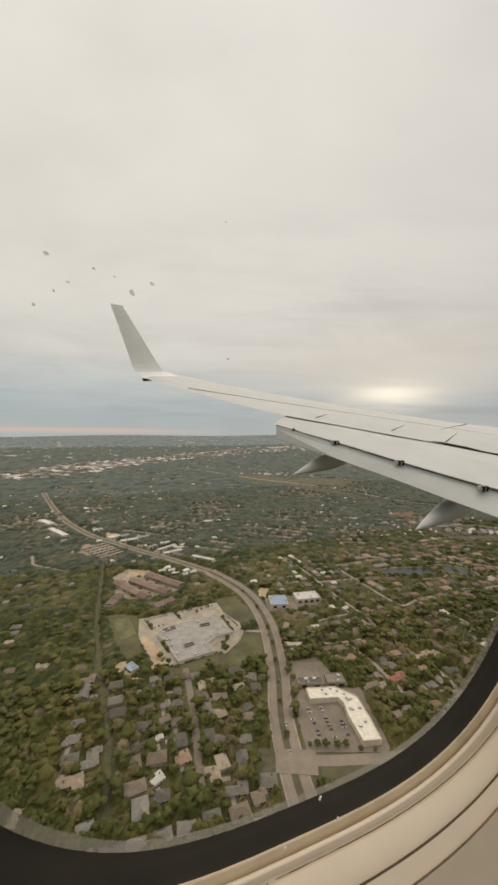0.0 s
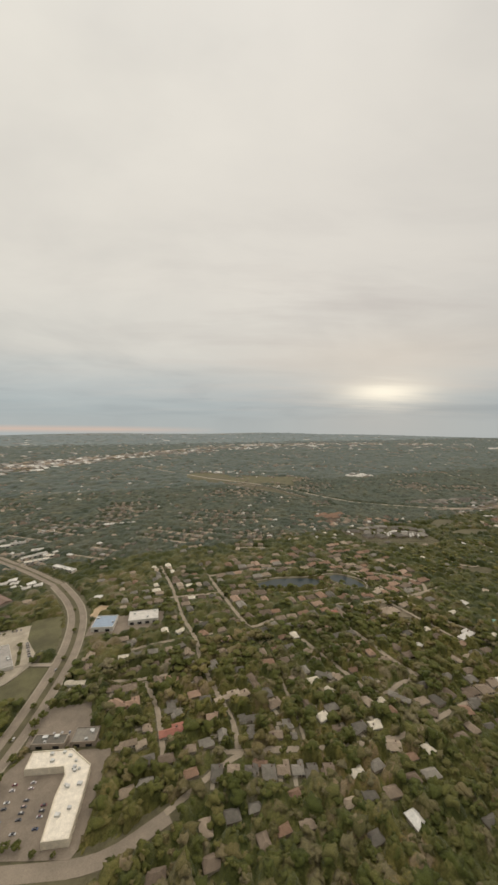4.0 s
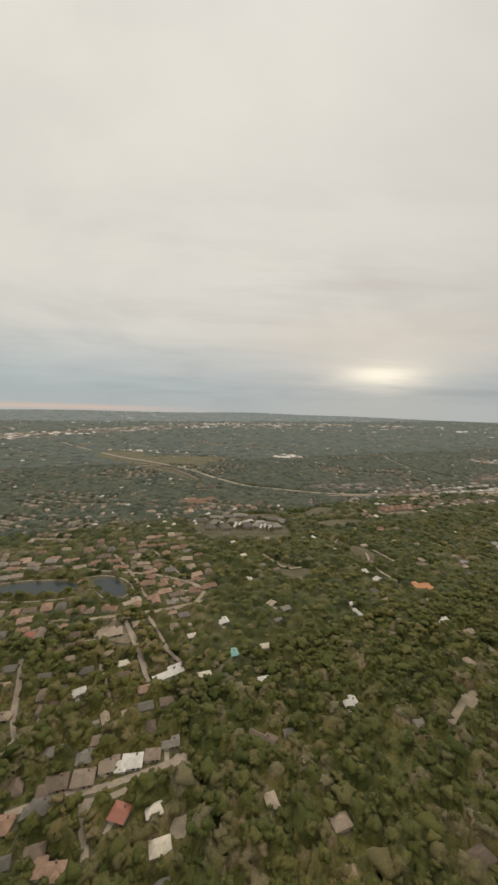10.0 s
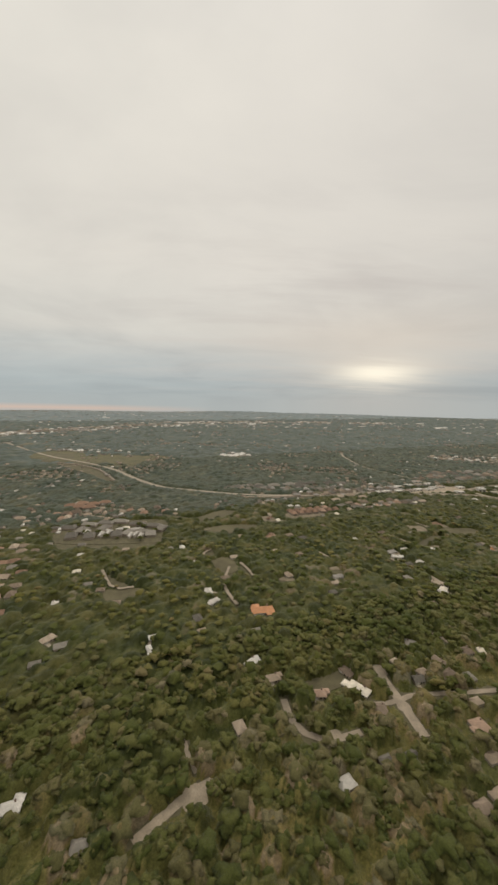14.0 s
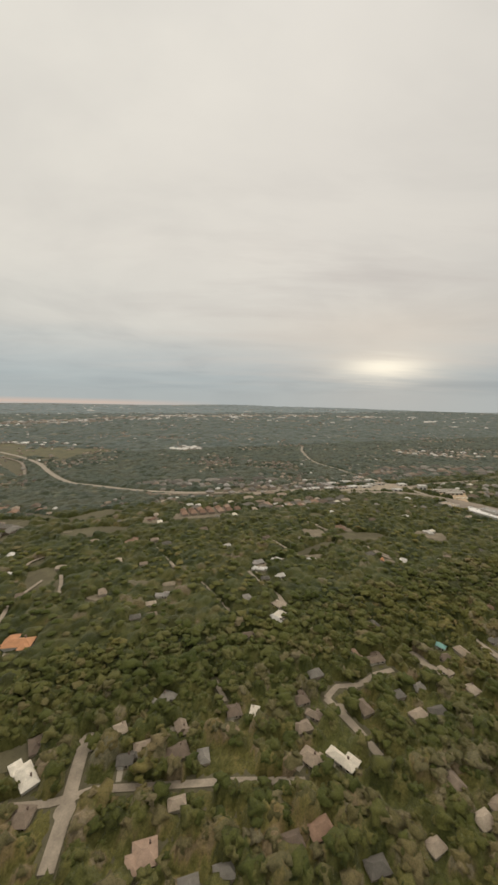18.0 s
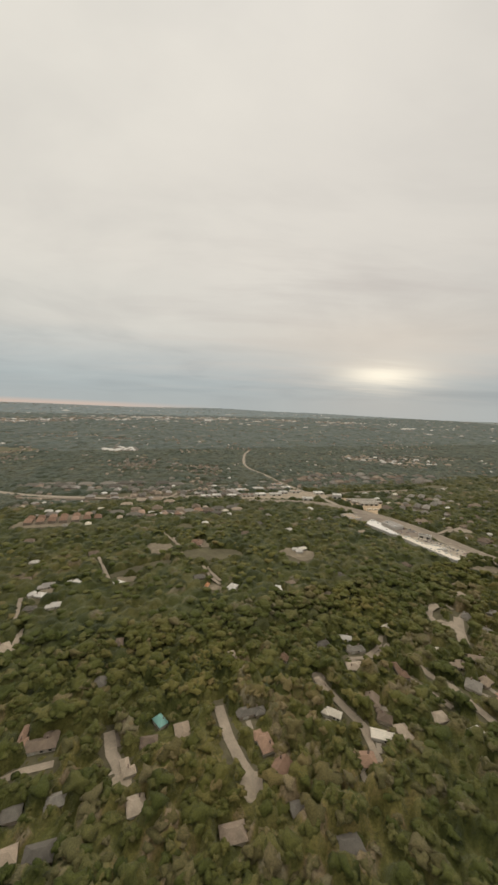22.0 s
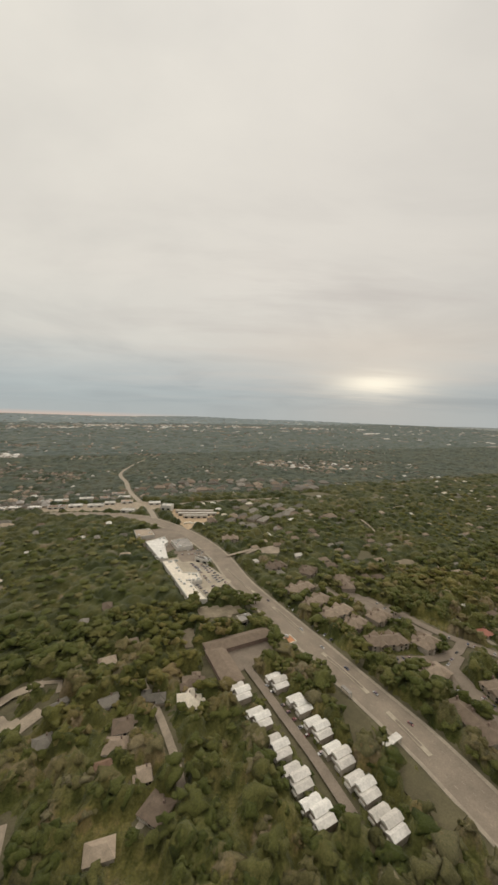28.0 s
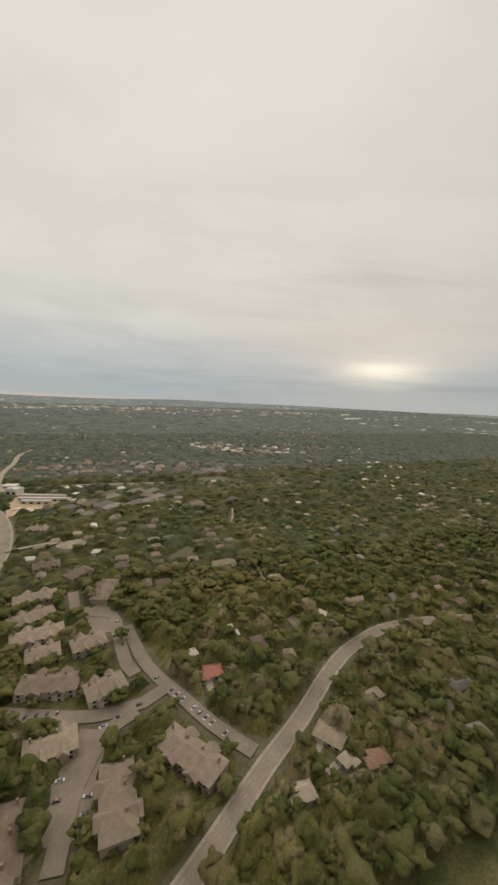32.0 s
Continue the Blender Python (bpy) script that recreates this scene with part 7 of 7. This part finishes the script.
def loft(name, sections, mat, parent, label="", smooth=True):
    """A closed skin through sections of equal length."""
    n, verts, faces = len(sections[0]), [], []
    for s in sections:
        verts += s
    for i in range(len(sections) - 1):
        for k in range(n):
            faces.append((i * n + k, i * n + (k + 1) % n, (i + 1) * n + (k + 1) % n, (i + 1) * n + k))
    faces.append(tuple(reversed(range(n))))
    faces.append(tuple(range((len(sections) - 1) * n, len(sections) * n)))
    me = mesh_of(name, verts, faces, [mat], smooth=smooth)
    bm = bmesh.new()
    bm.from_mesh(me)
    bmesh.ops.recalc_face_normals(bm, faces=bm.faces)
    bm.to_mesh(me)
    bm.free()
    ob = child(name, me, parent, label)
    return ob


# wing: forward and outward places of trailing and leading edge, tip to root
EDGES = (((1.22, 13.05), (2.42, 15.15)), ((2.21, 10.75), (3.87, 12.18)), ((3.18, 8.61), (5.17, 10.43)), ((3.76, 7.58), (6.26, 8.95)), ((5.45, 5.84), (8.42, 7.01)), ((6.72, 4.60), (9.46, 6.50)), ((8.2, 3.1), (12.2, 4.8)))
secs = []
for (tf, tl), (lf, ll) in EDGES:
    chord = math.hypot(lf - tf, ll - tl)
    ring = []
    for u, up_ in ((0, 0.0), (0.2, 0.008), (0.55, 0.010), (0.85, 0.004), (1.0, 0.0), (0.9, -0.05), (0.5, -0.08), (0.15, -0.03)):
        f0, l0 = tf + (lf - tf) * u, tl + (ll - tl) * u
        ring.append((f0, l0, wing_z(l0) + up_ * chord - 0.015 * (u == 0)))
    secs.append(ring)
wing = loft("wing", secs, M["alu"], plane, "pale grey wing skin with panel seams", smooth=False)
# seams on the upper skin
for a, c, w in (((2.3, 10.9), (4.3, 9.0), 0.02), ((4.3, 9.0), (9.0, 5.0), 0.02), ((5.57, 6.07), (6.41, 6.56), 0.01), ((6.15, 5.24), (7.19, 5.84), 0.01), ((7.07, 6.17), (8.62, 6.73), 0.01), ((4.42, 7.18), (4.97, 7.56), 0.01)):
    p0, p1 = Vector((*a, wing_z(a[1]) + 0.035)), Vector((*c, wing_z(c[1]) + 0.035))
    side = (p1 - p0).cross(Vector((0, 0, 1))).normalized() * w / 2
    verts = [p0 - side, p0 + side, p1 + side, p1 - side]
    child("panel_seam", mesh_of("panel_seam", verts + [v - Vector((0, 0, 0.02)) for v in verts], [(0, 1, 2, 3), (7, 6, 5, 4), (0, 4, 5, 1), (2, 6, 7, 3), (1, 5, 6, 2), (3, 7, 4, 0)], [M["seal_grey"]]), wing)
# upswept winglet, blended from the tip
rise = (((1.22, 13.05, 1.47), (2.60, 13.9, 1.70), 0.10), ((1.08, 13.6, 1.68), (2.25, 14.0, 1.82), 0.09), ((0.96, 14.0, 1.88), (1.95, 14.1, 1.97), 0.08), ((0.57, 14.0, 3.0), (1.27, 14.05, 3.0), 0.06), ((0.18, 14.0, 4.11), (0.59, 14.05, 4.10), 0.04))
bent = []
for k in range(len(rise) - 1):                     # a soft bend from the tip upwards
    p = [rise[max(k - 1, 0)], rise[k], rise[k + 1], rise[min(k + 2, len(rise) - 1)]]
    for i in range(5):
        u = i / 5
        w = (-0.5 * u + u * u - 0.5 * u ** 3, 1 - 2.5 * u * u + 1.5 * u ** 3, 0.5 * u + 2 * u * u - 1.5 * u ** 3, -0.5 * u * u + 0.5 * u ** 3)
        bent.append((sum((f * Vector(q[0]) for f, q in zip(w, p)), Vector()), sum((f * Vector(q[1]) for f, q in zip(w, p)), Vector()), p[1][2] + (p[2][2] - p[1][2]) * u))
bent.append(rise[-1])
secs = []
for a, c, t in bent:
    a, c = Vector(a), Vector(c)
    m = a.lerp(c, 0.6)
    secs.append([tuple(a), tuple(m + Vector((0, -0.25 * t, 0))), tuple(c), tuple(m + Vector((0, t, 0)))])
loft("winglet", secs, M["winglet_lightened"], plane, "upswept pale grey winglet", smooth=False)
child("tip_lamp", mesh_of("tip_lamp", [(1.2, 13.1, 1.42), (1.5, 13.2, 1.45), (1.5, 13.5, 1.5), (1.2, 13.4, 1.5), (1.2, 13.1, 1.36), (1.5, 13.2, 1.4), (1.5, 13.5, 1.45), (1.2, 13.4, 1.45)],
                          [(0, 1, 2, 3), (7, 6, 5, 4), (0, 4, 5, 1), (1, 5, 6, 2), (2, 6, 7, 3), (3, 7, 4, 0)], [M["grime"]]), plane)


def flap(name, upper, lower, thick, label):
    secs = []
    for a, c in zip(upper, lower):
        a, c = Vector(a), Vector(c)
        d = Vector((0, 0, thick))
        secs.append([tuple(a), tuple(a.lerp(c, 0.4) + d * 0.35), tuple(c), tuple(a.lerp(c, 0.4) - d)])
    return loft(name, secs, M["alu"], plane, label, smooth=False)


UPPER = ((4.0, 7.72, 0.17), (4.85, 6.92, -0.0), (5.6, 5.98, -0.23), (6.24, 5.17, -0.41), (6.76, 4.63, -0.55), (7.29, 3.83, -0.73))
LOWER = ((3.38, 7.2, -0.03), (4.07, 5.79, -0.36), (4.48, 4.77, -0.6), (4.83, 3.99, -0.78), (5.11, 3.47, -0.9), (5.47, 2.86, -1.05))
AFT_UPPER = ((3.42, 7.16, -0.05), (4.11, 5.85, -0.39), (4.54, 4.83, -0.63), (4.89, 4.04, -0.81), (5.17, 3.52, -0.94), (5.55, 2.9, -1.09))
AFT_LOWER = ((3.4, 7.1, -0.32), (3.95, 5.61, -0.66), (4.35, 4.62, -0.9), (4.63, 3.8, -1.1), (4.81, 3.34, -1.21), (5.13, 2.66, -1.37))
flap("flap", UPPER, LOWER, 0.10, "lowered main flap")
flap("aft_flap", AFT_UPPER, AFT_LOWER, 0.06, "lowered aft flap")
# the dark slots ahead of the flap and of the aft flap
for upper, lower, u0, u1, lift, words in ((UPPER, LOWER, -0.02, 0.045, 0.024, "dark gap ahead of the flap"), (AFT_UPPER, AFT_LOWER, 0.0, 0.02, 0.006, "dark gap ahead of the aft flap")):
    secs = []
    for a, c in zip(upper, lower):
        p0, p1 = Vector(a).lerp(Vector(c), u0), Vector(a).lerp(Vector(c), u1)
        secs.append([(p0.x, p0.y, p0.z + lift), (p1.x, p1.y - 0.01, p1.z + lift), (p1.x, p1.y - 0.01, p1.z - 0.02), (p0.x, p0.y, p0.z - 0.02)])
    loft("flap_slot", secs, M["grime"], plane, words, smooth=False)
for x, y, z in ((3.68, 6.78, -0.16), (4.07, 5.88, -0.37), (4.52, 4.71, -0.64), (4.97, 3.59, -0.9)):
    bm = bmesh.new()
    bm_box(bm, -0.13, 0.07, -0.06, 0.06, -0.06, 0.05)
    bmesh.ops.bevel(bm, geom=list(bm.edges), offset=0.02, segments=2, affect="EDGES")
    hinge = part("flap_hinge", bm, M["hinge"], plane, "worn flap hinge fitting with dark lugs")
    hinge.matrix_basis = pose(x, y, z, 12, 0, 0) @ Matrix.Scale(0.72, 4)
    for v in (-0.09, 0.01):
        part("lug", box_bm([(v, v + 0.05, -0.075, 0.0, -0.045, 0.058)]), M["grime"], hinge)
for (x0, y0, z0), (x1, y1, z1), r in (((3.13, 5.84, -0.94), (5.1, 7.2, -0.78), 0.205), ((3.92, 3.76, -1.44), (6.0, 4.75, -1.42), 0.205)):
    secs = []
    for u, w in ((0.0, 0.02), (0.1, 0.17), (0.3, 0.42), (0.55, 0.70), (0.8, 0.90), (1.0, 0.98)):
        c = Vector((x0, y0, z0)).lerp(Vector((x1, y1, z1)), u)
        ax = Vector((x1 - x0, y1 - y0, 0)).normalized()
        sd_ = Vector((-ax.y, ax.x, 0))
        secs.append([tuple(c + sd_ * (r * w * math.cos(a)) + Vector((0, 0, r * 1.15 * w * math.sin(a)))) for a in [2 * math.pi * k / 12 for k in range(12)]])
    loft("flap_track_fairing", secs, M["alu"], plane, "pointed canoe fairing under the flap")


# cabin window: rings from the outer pane in to the sidewall
CW = 0.135


def ring_at(c, a, h, n=144):
    """A rounded oblong round the window's middle, as wide as it looks from the eye, at c metres from it."""
    out = []
    for k in range(n):
        t = 2 * math.pi * k / n
        x = math.copysign(abs(math.cos(t)) ** (2 / 3), math.cos(t)) * a
        z = math.copysign(abs(math.sin(t)) ** (2 / 3), math.sin(t)) * h
        out.append(((0.58 + x) * c, c, (0.9 + z) * c))
    return out


def band(name, rings_, mat, label):
    n = len(rings_[0])
    verts = [v for r in rings_ for v in r]
    faces = [(i * n + k, i * n + (k + 1) % n, (i + 1) * n + (k + 1) % n, (i + 1) * n + k) for i in range(len(rings_) - 1) for k in range(n)]
    return child(name, mesh_of(name, verts, faces, [mat], smooth=True), plane, label)


band("pane_edge", [ring_at(CW * 1.02, 1.16, 2.128), ring_at(CW * 1.0, 1.205, 2.155)], M["seal_grey"], "frosted grey edge of the pane")
band("window_seal", [ring_at(CW * 1.0, 1.205, 2.155), ring_at(CW * 0.97, 1.265, 2.19), ring_at(CW * 0.955, 1.275, 2.20), ring_at(CW * 0.93, 1.33, 2.24), ring_at(CW * 0.90, 1.365, 2.272)], M["grime"], "black rubber window seal")
band("window_reveal", [ring_at(CW * 0.90, 1.365, 2.272), ring_at(CW * 0.89, 1.375, 2.285), ring_at(CW * 0.885, 1.43, 2.325)], M["trim_tan"], "tan inner edge of the window opening")
band("window_bezel", [ring_at(CW * 0.885, 1.43, 2.325), ring_at(CW * 0.865, 1.44, 2.335), ring_at(CW * 0.858, 1.475, 2.355), ring_at(CW * 0.87, 1.50, 2.37), ring_at(CW * 0.86, 1.55, 2.385)], M["trim"], "beige plastic window bezel")
band("sidewall_panel", [ring_at(CW * 0.855, 1.555, 2.39), ring_at(CW * 0.84, 1.57, 2.41), ring_at(CW * 0.80, 1.70, 2.57)], M["trim"], "beige cabin sidewall panel")
band("sidewall_panel", [ring_at(CW * 0.79, 1.715, 2.585), ring_at(CW * 0.76, 1.81, 2.71)], M["trim"], "beige cabin sidewall panel")
band("sidewall_panel", [ring_at(CW * 0.75, 1.825, 2.725), ring_at(CW * 0.68, 2.6, 3.6)], M["trim"], "beige cabin sidewall panel")
band("panel_joint", [ring_at(CW * 0.815, 1.69, 2.56), ring_at(CW * 0.80, 1.73, 2.60)], M["joint"], "brown shadow gap between panels")
band("panel_joint", [ring_at(CW * 0.775, 1.80, 2.70), ring_at(CW * 0.76, 1.84, 2.74)], M["joint"], "brown shadow gap between panels")

# dirt on the outer pane, and a white thread and crumbs on the seal
for k, (x, z, s) in enumerate(((-0.128, 0.392, 1.0), (-0.024, 0.373, 0.7), (0.065, 0.327, 1.2), (0.115, 0.356, 0.9), (0.024, 0.361, 0.5), (-0.156, 0.270, 0.8), (0.315, 0.552, 0.4), (0.324, 0.178, 0.7), (-0.113, 0.308, 0.6), (-0.082, 0.332, 0.5))):
    bm = bmesh.new()
    bmesh.ops.create_icosphere(bm, subdivisions=1, radius=0.00072 * s)
    for v in bm.verts:
        v.co.x *= 1.5 + 0.5 * math.sin(3.0 * k + 40 * v.co.z / 0.001)
        v.co.y *= 0.15
    part("dirt_speck", bm, M["dirt"], plane, "small dried grey dirt speck on the pane").matrix_basis = pose(x * 0.141, 0.141, z * 0.141, 0, 25 + 20 * (k % 3), 0)
for x, z, s in ((0.663, -1.269, 1.0), (0.736, -1.370, 0.7), (0.533, -1.393, 0.8)):
    bm = bmesh.new()
    bm_box(bm, -0.0005 * s, 0.0005 * s, -0.0003, 0.0003, -0.0009 * s, 0.0009 * s)
    bmesh.ops.bevel(bm, geom=list(bm.edges), offset=0.0002, segments=2, affect="EDGES")
    part("white_crumb", bm, M["trim_white"], plane, "white crumb caught in the seal").matrix_basis = pose(x * 0.118, 0.118, z * 0.118, 0, 25, 0)
